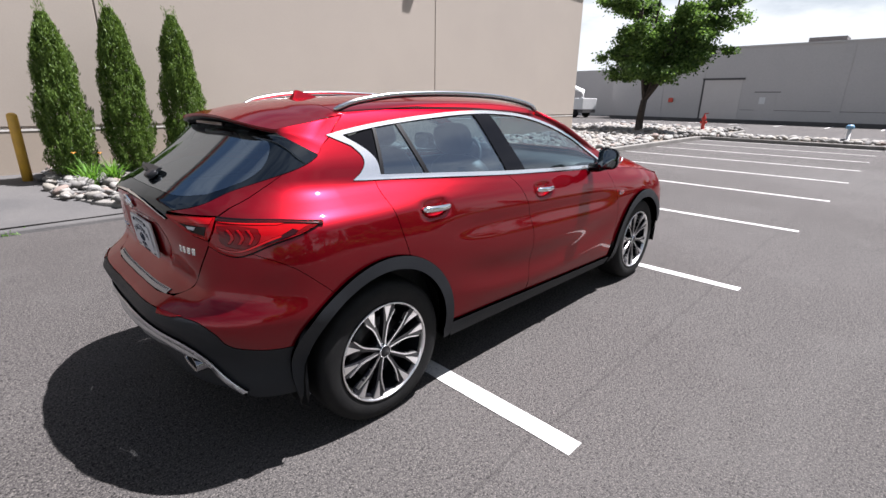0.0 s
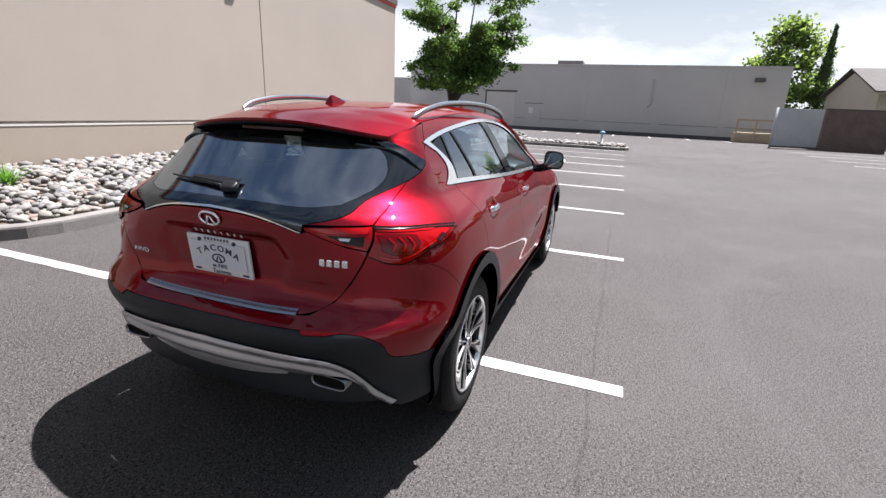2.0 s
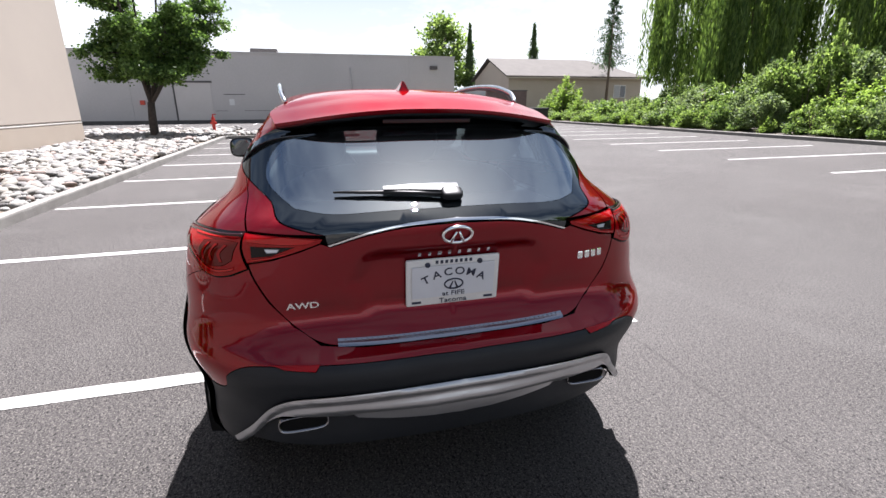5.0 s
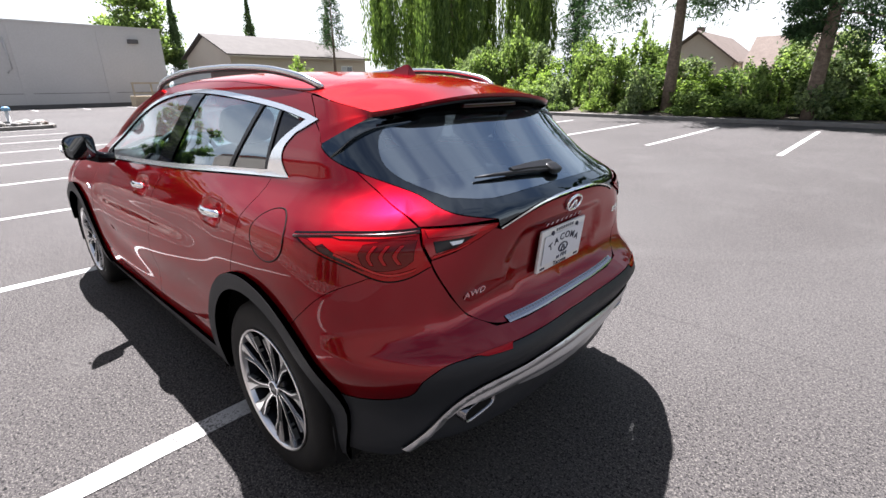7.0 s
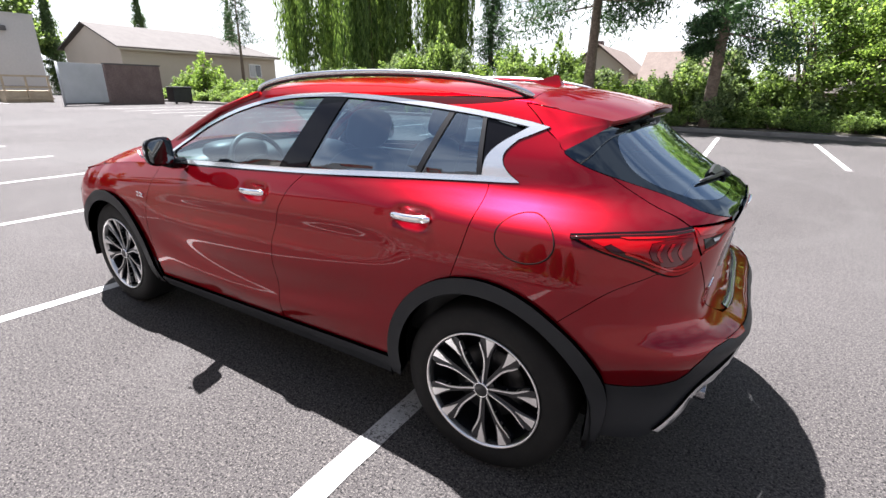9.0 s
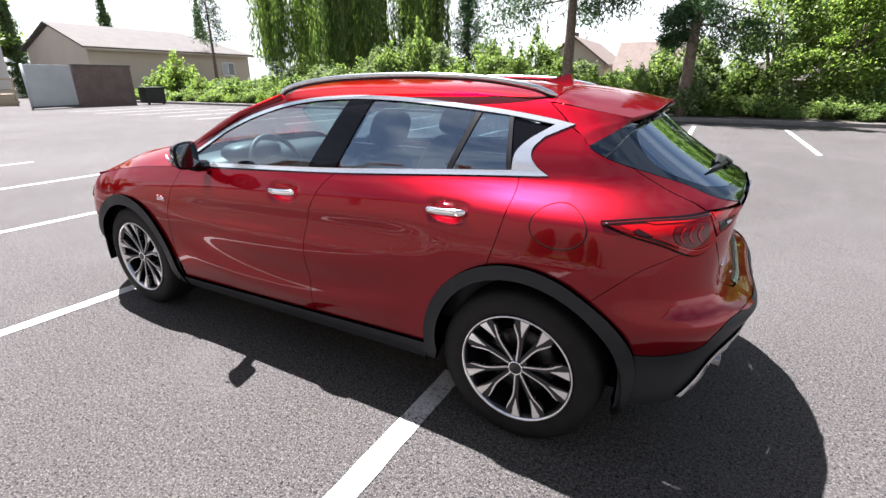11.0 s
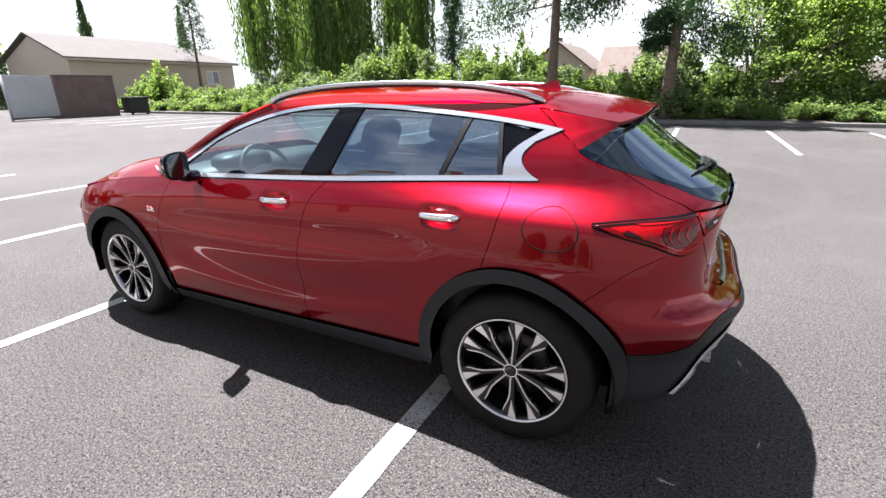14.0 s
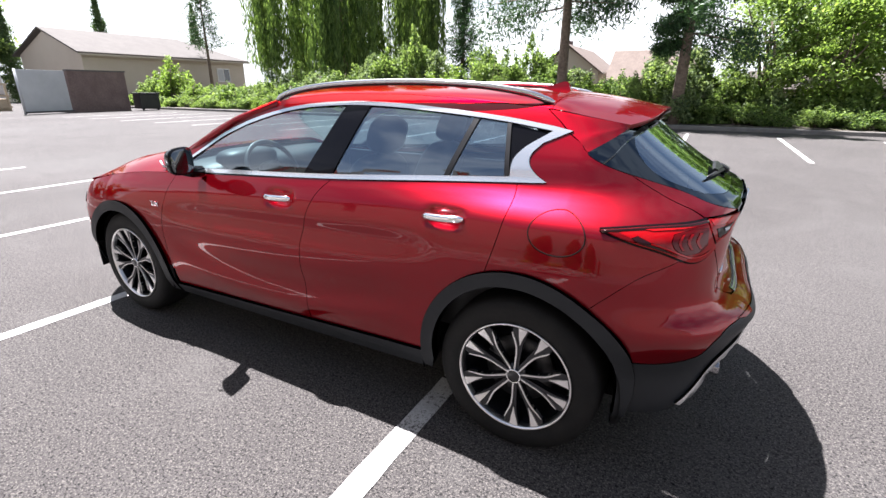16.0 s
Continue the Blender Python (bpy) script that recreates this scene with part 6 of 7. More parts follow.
# tail lamps
lamp = panel("tail_lamp", LAMP_TOP + LAMP_LOW[::-1][:-1], M["lamp_red"], "glossy red tail lamp", lift=0.007, depth=0.03)
for k, lm in enumerate(lamp):
    part("lamp_wedge", panel_mesh("lamp_wedge", bow([X(-0.400, 0.998), X(-0.445, 0.979), X(-0.49, 0.957), X(-0.525, 0.937)]) + bow([X(-0.485, 0.951), X(-0.44, 0.965), X(-0.405, 0.976), X(-0.38, 0.990)]), M["lamp_deep"], lift=0.0088, depth=0.002, mirror=k), lm, "dark inner edge of the lens")
    part("lamp_base", panel_mesh("lamp_base", [X(-0.310, 1.001), X(-0.345, 1.001), X(-0.378, 0.990), X(-0.400, 0.978), X(-0.372, 0.983), X(-0.34, 0.991)], M["lamp_shade"], lift=0.0082, depth=0.002, mirror=k, gap=0.0), lm, "darker red lower lens")
    part("lamp_core", panel_mesh("lamp_core", bow([X(-0.505, 1.002), X(-0.555, 1.011), X(-0.602, 1.011)]) + bow([X(-0.607, 0.960), X(-0.59, 0.942), X(-0.55, 0.938), X(-0.518, 0.955), X(-0.502, 0.980)]), M["lamp_shade"], lift=0.0086, depth=0.002, mirror=k, gap=0.0), lm, "darker inner lamp chamber")
    for q in range(3):
        u = 0.025 * q
        part("lamp_arc", panel_mesh("lamp_arc", bow([X(-0.528 - u, 1.000), X(-0.521 - u, 0.975), X(-0.534 - u, 0.952)]) + bow([X(-0.541 - u, 0.952), X(-0.529 - u, 0.975), X(-0.536 - u, 1.000)]), M["lamp_red"], lift=0.0096, depth=0.001, mirror=k, gap=0.0), lm)
    part("lamp_strip", panel_mesh("lamp_strip", [(p[0], p[1] - 0.005) for p in LAMP_TOP[6:]] + [(p[0], p[1] - 0.014) for p in LAMP_TOP[::-1][:-8]], M["lamp_bright"], lift=0.0086, depth=0.002, mirror=k, gap=0.0), lm, "brighter red upper strip")
    sy = (1, -1)[k]
    bevel = [skin(np.array(float(p[0])), np.array(float(p[1]) - 0.003)) for p in LAMP_TOP]
    out = [p - np.array((0.2, 0.35 * np.sign(p[1]), p[2])) for p in bevel]
    part("lamp_bevel", tube("lamp_bevel", [(p[0] + 0.0065 * o[0] / np.hypot(o[0], o[1]), sy * abs(p[1] + 0.0065 * o[1] / np.hypot(o[0], o[1])), p[2]) for p, o in zip(bevel, out)], 0.0065, M["lamp_deep"], 10), lm, "rolled upper edge of the lens")
    low = LAMP_LOW[12:31]
    part("lamp_line", panel_mesh("lamp_line", [(p[0], p[1] + 0.020) for p in low] + [(p[0], p[1] + 0.014) for p in low[::-1]], M["lamp_bright"], lift=0.0092, depth=0.001, mirror=k, gap=0.0), lm)
    part("lamp_trim", panel_mesh("lamp_trim", LAMP_TOP + [(p[0], p[1] + 0.005) for p in LAMP_TOP[::-1]], M["gloss_black"], lift=0.004, depth=0.01, mirror=k, gap=0.0), lm)
    part("lamp_trim", panel_mesh("lamp_trim", LAMP_LOW + [(p[0], p[1] - 0.003) for p in LAMP_LOW[::-1]], M["gloss_black"], lift=0.003, depth=0.01, mirror=k, gap=0.0), lm)
inner = panel("tailgate_lamp", [Y(0.392, 1.032), Y(0.50, 1.036), Y(0.612, 1.037)] + bow([Y(0.612, 0.955), Y(0.54, 0.970), Y(0.46, 0.996), Y(0.40, 1.020)]), M["lamp_red"], "red inner tail lamp", lift=0.007, depth=0.02)
for k, lm in enumerate(inner):
    part("reversing_lens", panel_mesh("reversing_lens", [Y(0.47, 1.008), Y(0.598, 1.004), Y(0.598, 0.972), Y(0.54, 0.980)], M["lamp_clear"], lift=0.009, depth=0.002, mirror=k), lm, "smoked clear reversing lens")
    # small pale dash laid over the dark lens
    part("lamp_dash", panel_mesh("lamp_dash", [Y(0.515, 1.000), Y(0.556, 0.999), Y(0.550, 0.989), Y(0.522, 0.992)], M["plate"], lift=0.0112, depth=0.001, mirror=k, gap=0.0), lm, "small pale dash on the lens")
    part("lamp_strip", panel_mesh("lamp_strip", [Y(0.412, 1.028), Y(0.50, 1.032), Y(0.606, 1.033), Y(0.606, 1.014), Y(0.50, 1.013), Y(0.44, 1.016)], M["lamp_bright"], lift=0.0086, depth=0.002, mirror=k, gap=0.0), lm, "brighter red upper strip")
    part("lamp_line", panel_mesh("lamp_line", [Y(0.606, 0.966), Y(0.54, 0.977), Y(0.50, 0.989), Y(0.50, 0.984), Y(0.54, 0.973), Y(0.606, 0.961)], M["lamp_bright"], lift=0.0092, depth=0.001, mirror=k, gap=0.0), lm)
panel("reflector", [Y(0.420, 0.681), Y(0.50, 0.682), Y(0.565, 0.680), Y(0.52, 0.668), Y(0.435, 0.664)], M["lamp_red"], "red bumper reflector", lift=0.004, depth=0.01)
fuel = panel_mesh("fuel_door", [(-0.142 + 0.106 * math.cos(a), 0.976 + 0.073 * math.sin(a)) for a in np.linspace(0, 2 * math.pi, 60, endpoint=False)], M["paint"], lift=0.0014, gap=0.0, depth=0.0008, res=0.012)
part("fuel_door", fuel, car)
part("fuel_door_gap", tube("fuel_door_gap", [tuple(skin(np.array(-0.142 + 0.1085 * math.cos(a)), np.array(0.976 + 0.0755 * math.sin(a))) + np.array((0, 0.0003, 0))) for a in np.linspace(0, 2 * math.pi, 61)], 0.0026, M["liner"], 6, False), car)

# black surround of the rear window, and the window itself
PANE_LOW = bow([Y(0.0, 1.100), Y(0.18, 1.098), Y(0.36, 1.092), Y(0.47, 1.102)])
PANE_SIDE = bow([Y(0.505, 1.122), Y(0.548, 1.158), Y(0.556, 1.205), Y(0.518, 1.268), Y(0.45, 1.312)])
pane_line = PANE_LOW + PANE_SIDE + [Y(0.3, 1.328), Y(0.0, 1.333)]
surround = [Y(0.0, 1.074)] + bow([Y(0.15, 1.068), Y(0.27, 1.047), Y(0.382, 1.012)]) + GLASS_LOW + FIN_TOP[1:] + [Y(0.3, 1.365), Y(0.0, 1.37)] + pane_line[::-1]
M["frit"] = glass_material("black_glass_border", (0.0, 0.0, 0.0), 0.10, 0.004, (0.80, 0.91, 1.0))
rg = panel("rear_window_surround", surround, M["frit"], "gloss black tailgate surround", both=False, lift=-0.001, depth=0.02, gap=0.001)[0]
M["rear_pane"] = glass_material("dark_rear_glass", (0.36, 0.39, 0.40), 0.34, 0.004, (0.80, 0.91, 1.0))
part("rear_glass", panel_mesh("rear_glass", pane_line, M["rear_pane"], lift=-0.0015, depth=0.003, gap=0.0, mirror=2), rg, "dark tinted rear window")

# underlying dark shell that closes the gaps
shell = [(x, float(belt(x)) - 0.02) for x in np.linspace(2.2, 0.1, 16)] + [(-0.1, 1.12), X(-0.3, 1.14)] + [Y(0.5, 1.03), Y(0.0, 1.02), Y(0.0, 0.60), Y(0.55, 0.60), X(-0.52, 0.62)] + rim_arc(*RC, 0.49, 140, -2, 30) + [(2.19, 0.33)]
panel("inner_shell", shell, M["liner"], both=False, lift=-0.022, depth=0.004, gap=0.0, res=0.05)

# roof, spoiler, windscreen, bonnet


def roof_skin(x0, x1, inset=0.0):
    def fn(u, v):
        x = x0 + (x1 - x0) * u
        e = half_width(np.clip(x, XC, None), ROOF_EDGE(x)) - inset - 0.03 * smooth(-x, 0.1, 0.45)
        w = 2 * v - 1
        z = ROOF_EDGE(x) + (ROOF_MID(x) - ROOF_EDGE(x)) * (1 - np.abs(w) ** 2.6) ** 0.8
        return np.stack([x + 0.05 * (1 - w * w) * (1 if x1 > 1 else 0) * u, e * w, z], -1)
    return fn


part("roof", grid_mesh("roof", roof_skin(0.0015, 1.44), 44, 41, M["paint"], thick=0.02), car)
part("headliner", grid_mesh("headliner", lambda u, v: roof_skin(-0.2, 1.40)(u, v) * (1, 0.97, 1) - np.array([0, 0, 0.03]), 20, 15, M["lining"], flip=True), car)


def spoiler_top(u, v):
    w = 2 * v - 1
    x = -0.0015 - (0.295 + 0.085 * (1 - w ** 4)) * u
    xs_ = x * 1.17
    e = half_width(np.clip(x, XC, None), ROOF_EDGE(xs_)) - 0.060 * smooth(-xs_, 0.08, 0.42)
    k = smooth(u, 0.0, 0.35)
    z = ROOF_EDGE(xs_) + (ROOF_MID(xs_) - ROOF_EDGE(xs_)) * (1 - np.abs(w) ** (2.6 - 0.3 * k)) ** (0.8 + 0.25 * k)
    return np.stack([x, e * w, z], -1)


part("spoiler", grid_mesh("spoiler", spoiler_top, 26, 41, M["paint"], flip=True), car, "red roof spoiler")


def bezier(a, b, c, t):
    t = t[:, None]
    return a * (1 - t) ** 2 + 2 * b * t * (1 - t) + c * t ** 2


def on_skin(p, sign, lift=0.0):
    """A point of the skin at (s, z), on either side of the car."""
    q = np.array(skin(np.array(p[0]), np.array(p[1])), float)
    q[1] += lift
    return q * (1, sign, 1)


SEAM_LINE = np.array([skin(np.array(p[0] - 0.0045), np.array(p[1] - 0.001)) for p in HATCH_SEAM_UP])


def seam_at(v, sign):
    k = v * (len(SEAM_LINE) - 1)
    return np.stack([np.interp(k, np.arange(len(SEAM_LINE)), SEAM_LINE[:, c]) for c in range(3)], -1) * (1, sign, 1)


def cheek_low(u, sign):
    """Lower edge of the painted spoiler side, from the roof seam out to the trailing corner."""
    tip = spoiler_top(np.ones(1), np.full(1, 1.0 if sign > 0 else 0.0))[0] + (0.006, 0, -0.016)
    return bezier(seam_at(np.ones(1), sign)[0], on_skin(X(-0.255, 1.292), sign, 0.020), tip, u)


def spoiler_side(sign):
    """The spoiler's painted side, its front edge along the roof seam."""
    def fn(u, v):
        at = np.full_like(u, 1.0 if sign > 0 else 0.0)
        flat = spoiler_top(u, at) * (1 - v)[:, None] + cheek_low(u, sign) * v[:, None]
        first = spoiler_top(0 * u, at) * (1 - v)[:, None] + cheek_low(0 * u, sign) * v[:, None]
        return flat + (seam_at(v, sign) - first) * ((1 - u) ** 1.6)[:, None]
    return fn


FIN_LINE = np.array([skin(np.array(p[0]), np.array(p[1])) for p in bow([X(-0.240, 1.205), X(-0.262, 1.228), X(-0.280, 1.258), X(-0.305, 1.286), X(-0.335, 1.306)])])


def spoiler_fin(sign):
    """The black fin between the painted side and the rear window, its inner edge standing proud of the glass."""
    tip = cheek_low(np.ones(1), sign)[0] + (0.012, -0.03 * sign, -0.004)
    line = np.concatenate([FIN_LINE * (1, sign, 1), tip[None]])

    def fn(u, v):
        k = u * (len(line) - 1)
        base = np.stack([np.interp(k, np.arange(len(line)), line[:, c]) for c in range(3)], -1)
        proud = base + np.array((-0.008, 0.004 * sign, 0.008)) * np.sin(math.pi * np.clip(u * 1.05, 0, 1))[:, None]
        up = np.clip(v / 0.8, 0, 1)[:, None]
        down = np.clip((v - 0.8) / 0.2, 0, 1)[:, None]
        p = cheek_low(u, sign) * (1 - up) + proud * up
        return p + (base + np.array((0.006, -0.006 * sign, -0.004)) - proud) * down
    return fn


for s_ in (1, -1):
    part("spoiler_cheek", grid_mesh("spoiler_cheek", spoiler_side(s_), 28, 10, M["paint"], flip=s_ > 0), car)
    part("spoiler_fin", grid_mesh("spoiler_fin", spoiler_fin(s_), 40, 11, M["frit"], flip=s_ > 0), car, "gloss black spoiler fin")


def spoiler_edge(u, v):
    top = spoiler_top(np.ones_like(u), u)
    out = top.copy()
    out[:, 2] -= 0.016 * v
    out[:, 0] += 0.006 * v
    return out


part("spoiler_edge", grid_mesh("spoiler_edge", spoiler_edge, 41, 3, M["paint"]), car)


def spoiler_under(u, v):
    top = spoiler_top(u, v)
    drop = 0.016 + 0.11 * (1 - u) ** 0.7
    out = top.copy()
    out[:, 2] -= drop * (1 - 0.25 * np.abs(2 * v - 1))
    out[:, 1] *= 0.995
    return out


part("spoiler_underside", grid_mesh("spoiler_underside", spoiler_under, 20, 31, M["satin_black"]), car, "black spoiler underside")
part("brake_light", box("brake_light", -0.366, -0.350, -0.16, 0.16, 1.338, 1.352, M["lamp_deep"], 0.004), car, "high red brake light")


def windscreen(u, v):
    w = 2 * v - 1
    b = np.stack([2.60 - 0.36 * np.abs(w) ** 2.2, 0.70 * w, 1.06 - 0.07 * np.abs(w) ** 2.2], -1)
    t = np.stack([1.50 - 0.05 * np.abs(w) ** 2.2, 0.555 * w, 1.462 - 0.045 * np.abs(w) ** 2.6], -1)
    p = t * (1 - u)[:, None] + b * u[:, None]
    p[:, 2] += 0.045 * np.sin(math.pi * u)
    return p


part("windscreen", grid_mesh("windscreen", windscreen, 16, 25, M["pane"], flip=True), car, "clear windscreen")
for s_ in (1, -1):
    part("windscreen_pillar", tube("windscreen_pillar", [(2.32, 0.69 * s_, 0.985), (2.05, 0.625 * s_, 1.17), (1.8, 0.585 * s_, 1.29), (1.5, 0.54 * s_, 1.385)], 0.022, M["paint"], 8), car)


def bonnet(u, v):
    w = 2 * v - 1
    end = XF + 0.57 * (1 - np.abs(w) ** 2.6 * 0.999) ** (1 / 2.6)
    x = 2.26 + (end - 2.26) * u
    edge = hood_top(np.minimum(x, 3.5))
    z = edge + 0.118 * (1 - np.abs(w) ** 3.4) * (1 - 0.72 * smooth(u, 0.62, 1.0)) + 0.012 * np.exp(-((np.abs(w) - 0.62) / 0.14) ** 2) * (1 - u)
    return np.stack([x, half_width(np.minimum(x, XF), edge) * w, z], -1)


part("bonnet", grid_mesh("bonnet", bonnet, 30, 41, M["paint"], thick=0.02), car)

# roof rails, aerial fin, mirrors, handles
for s_ in (1, -1):
    pts = [(0.005, 0.492, 1.412), (0.045, 0.503, 1.430), (0.12, 0.514, 1.453), (0.30, 0.524, 1.480), (0.50, 0.534, 1.492), (0.7, 0.543, 1.496), (0.95, 0.551, 1.492), (1.15, 0.558, 1.480), (1.32, 0.563, 1.458), (1.43, 0.567, 1.432), (1.48, 0.566, 1.404)]
    fine = bow(pts, 5)
    part("roof_rail", tube("roof_rail", [(x, y * s_, z) for x, y, z in fine], [0.007, 0.008, 0.009] + [0.0092] * (len(fine) - 6) + [0.009, 0.008, 0.007], M["satin_rail"], 12, flat=1.15), car, "satin silver roof rail")
    part("rail_foot", tube("rail_foot", [(x, (y - 0.006) * s_, z - 0.014) for x, y, z in fine[2:-2]], 0.0055, M["satin_black"], 8), car, "black rail foot strip")
fin = bmesh.new()
prof = [(0.06, 0.0, 0.026), (0.235, 0.0, 0.018), (0.20, 0.016, 0.013), (0.14, 0.037, 0.008), (0.105, 0.047, 0.005), (0.085, 0.047, 0.005), (0.075, 0.024, 0.011)]
ring = [[fin.verts.new((x, s_ * w, 1.452 + z + 0.006 * x)) for x, z, w in prof] for s_ in (1, -1)]
fin.faces.new(ring[0])
fin.faces.new(ring[1][::-1])
for i in range(len(prof)):
    j = (i + 1) % len(prof)
    fin.faces.new((ring[0][i], ring[1][i], ring[1][j], ring[0][j]))
bmesh.ops.bevel(fin, geom=fin.edges[:], offset=0.003, segments=2, affect="EDGES")
part("aerial_fin", from_bm("aerial_fin", fin, M["paint"]), car, "red shark-fin aerial")


def rounded(name, centre, size, mat, power=3.0, nu=28, nv=16, twist=None):
    """A smooth rounded lump (superellipsoid)."""
    def f(t, p):
        return np.sign(t) * np.abs(t) ** (2 / p)
    u, v = np.meshgrid(np.linspace(0, 2 * math.pi, nu), np.linspace(-math.pi / 2, math.pi / 2, nv))
    x, y, z = f(np.cos(v), power) * f(np.cos(u), power), f(np.cos(v), power) * f(np.sin(u), power), f(np.sin(v), power)
    pts = np.stack([x, y, z], -1).reshape(-1, 3) * np.array(size) * 0.5
    if twist is not None:
        pts = twist(pts)
    pts = pts + np.array(centre)
    bm = bmesh.new()
    vs = [bm.verts.new(p) for p in pts]
    for j in range(nv - 1):
        for i in range(nu - 1):
            try:
                bm.faces.new((vs[j * nu + i], vs[j * nu + i + 1], vs[(j + 1) * nu + i + 1], vs[(j + 1) * nu + i]))
            except ValueError:
                pass
    bmesh.ops.remove_doubles(bm, verts=bm.verts, dist=1e-4)
    return from_bm(name, bm, mat, True)


def mirror_shell(sign, grow, x0, x1, mat, name):
    """A housing of rounded-rectangle rings, widest at the glass and drawn in to the front."""
    rings, n = 9, 36
    v, f = [], []
    for i in range(rings):
        t = i / (rings - 1)
        k = math.sqrt(max(0.0, 1 - (0.97 * t) ** 2.6))
        for j in range(n):
            a = 2 * math.pi * j / n
            c, q = math.cos(a), math.sin(a)
            yy = (0.080 + grow) * math.copysign(abs(c) ** 0.52, c)
            zz = (0.073 + grow) * math.copysign(abs(q) ** 0.55, q) * (1 - 0.10 * (yy > 0) * yy / 0.08)
            v.append((x0 + (x1 - x0) * t + 0.022 * (1 - t) * (-yy / 0.08), sign * (0.922 + yy * k - 0.02 * t), 1.098 + zz * k - 0.008 * t))
    for i in range(rings - 1):
        for j in range(n):
            m_ = (j + 1) % n
            q = (i * n + j, i * n + m_, (i + 1) * n + m_, (i + 1) * n + j)
            f.append(q if sign < 0 else q[::-1])
    f += [tuple(range(n)), tuple((rings - 1) * n + j for j in range(n))]
    bm = bmesh.new()
    vs = [bm.verts.new(p) for p in v]
    for q in f:
        bm.faces.new([vs[k] for k in q])
    return from_bm(name, bm, mat, True)


for s_ in (1, -1):
    mir = part("door_mirror", mirror_shell(s_, 0.0, 1.845, 1.955, M["gloss_black"], "door_mirror"), car, "gloss black door mirror")
    part("mirror_glass", mirror_shell(s_, -0.011, 1.842, 1.852, M["mirror"], "mirror_glass"), mir)
    part("mirror_arm", tube("mirror_arm", [(1.91, 0.875 * s_, 1.045), (1.93, 0.82 * s_, 1.022), (1.95, 0.755 * s_, 1.012)], [0.036, 0.034, 0.034], M["gloss_black"], 10), mir)
    part("indicator_strip", tube("indicator_strip", [(1.868, 1.000 * s_, 1.075), (1.885, 1.003 * s_, 1.09), (1.905, 0.996 * s_, 1.105)], 0.005, M["plate"], 6), mir, "pale indicator strip")
    for hx0, hx1, hz in ((0.235, 0.425, 0.972), (1.195, 1.385, 0.944)):
        yy = float(half_width((hx0 + hx1) / 2, hz)) * s_
        pts = []
        for t in np.linspace(0, 1, 11):
            x_ = hx0 + (hx1 - hx0) * t
            pts.append((x_, float(half_width(x_, hz + 0.07)) * s_ * 0.5 + float(half_width(x_, hz - 0.07)) * s_ * 0.5 + s_ * (0.010 + 0.026 * math.sin(math.pi * min(max(t, 0.04), 0.96)) ** 0.45), hz - 0.008 * (t - 0.5)))
        h = part("door_handle", tube("door_handle", pts, [0.008] + [0.0125] * 9 + [0.008], M["chrome"], 10, flat=1.25), car, "chrome door handle")

# wheels


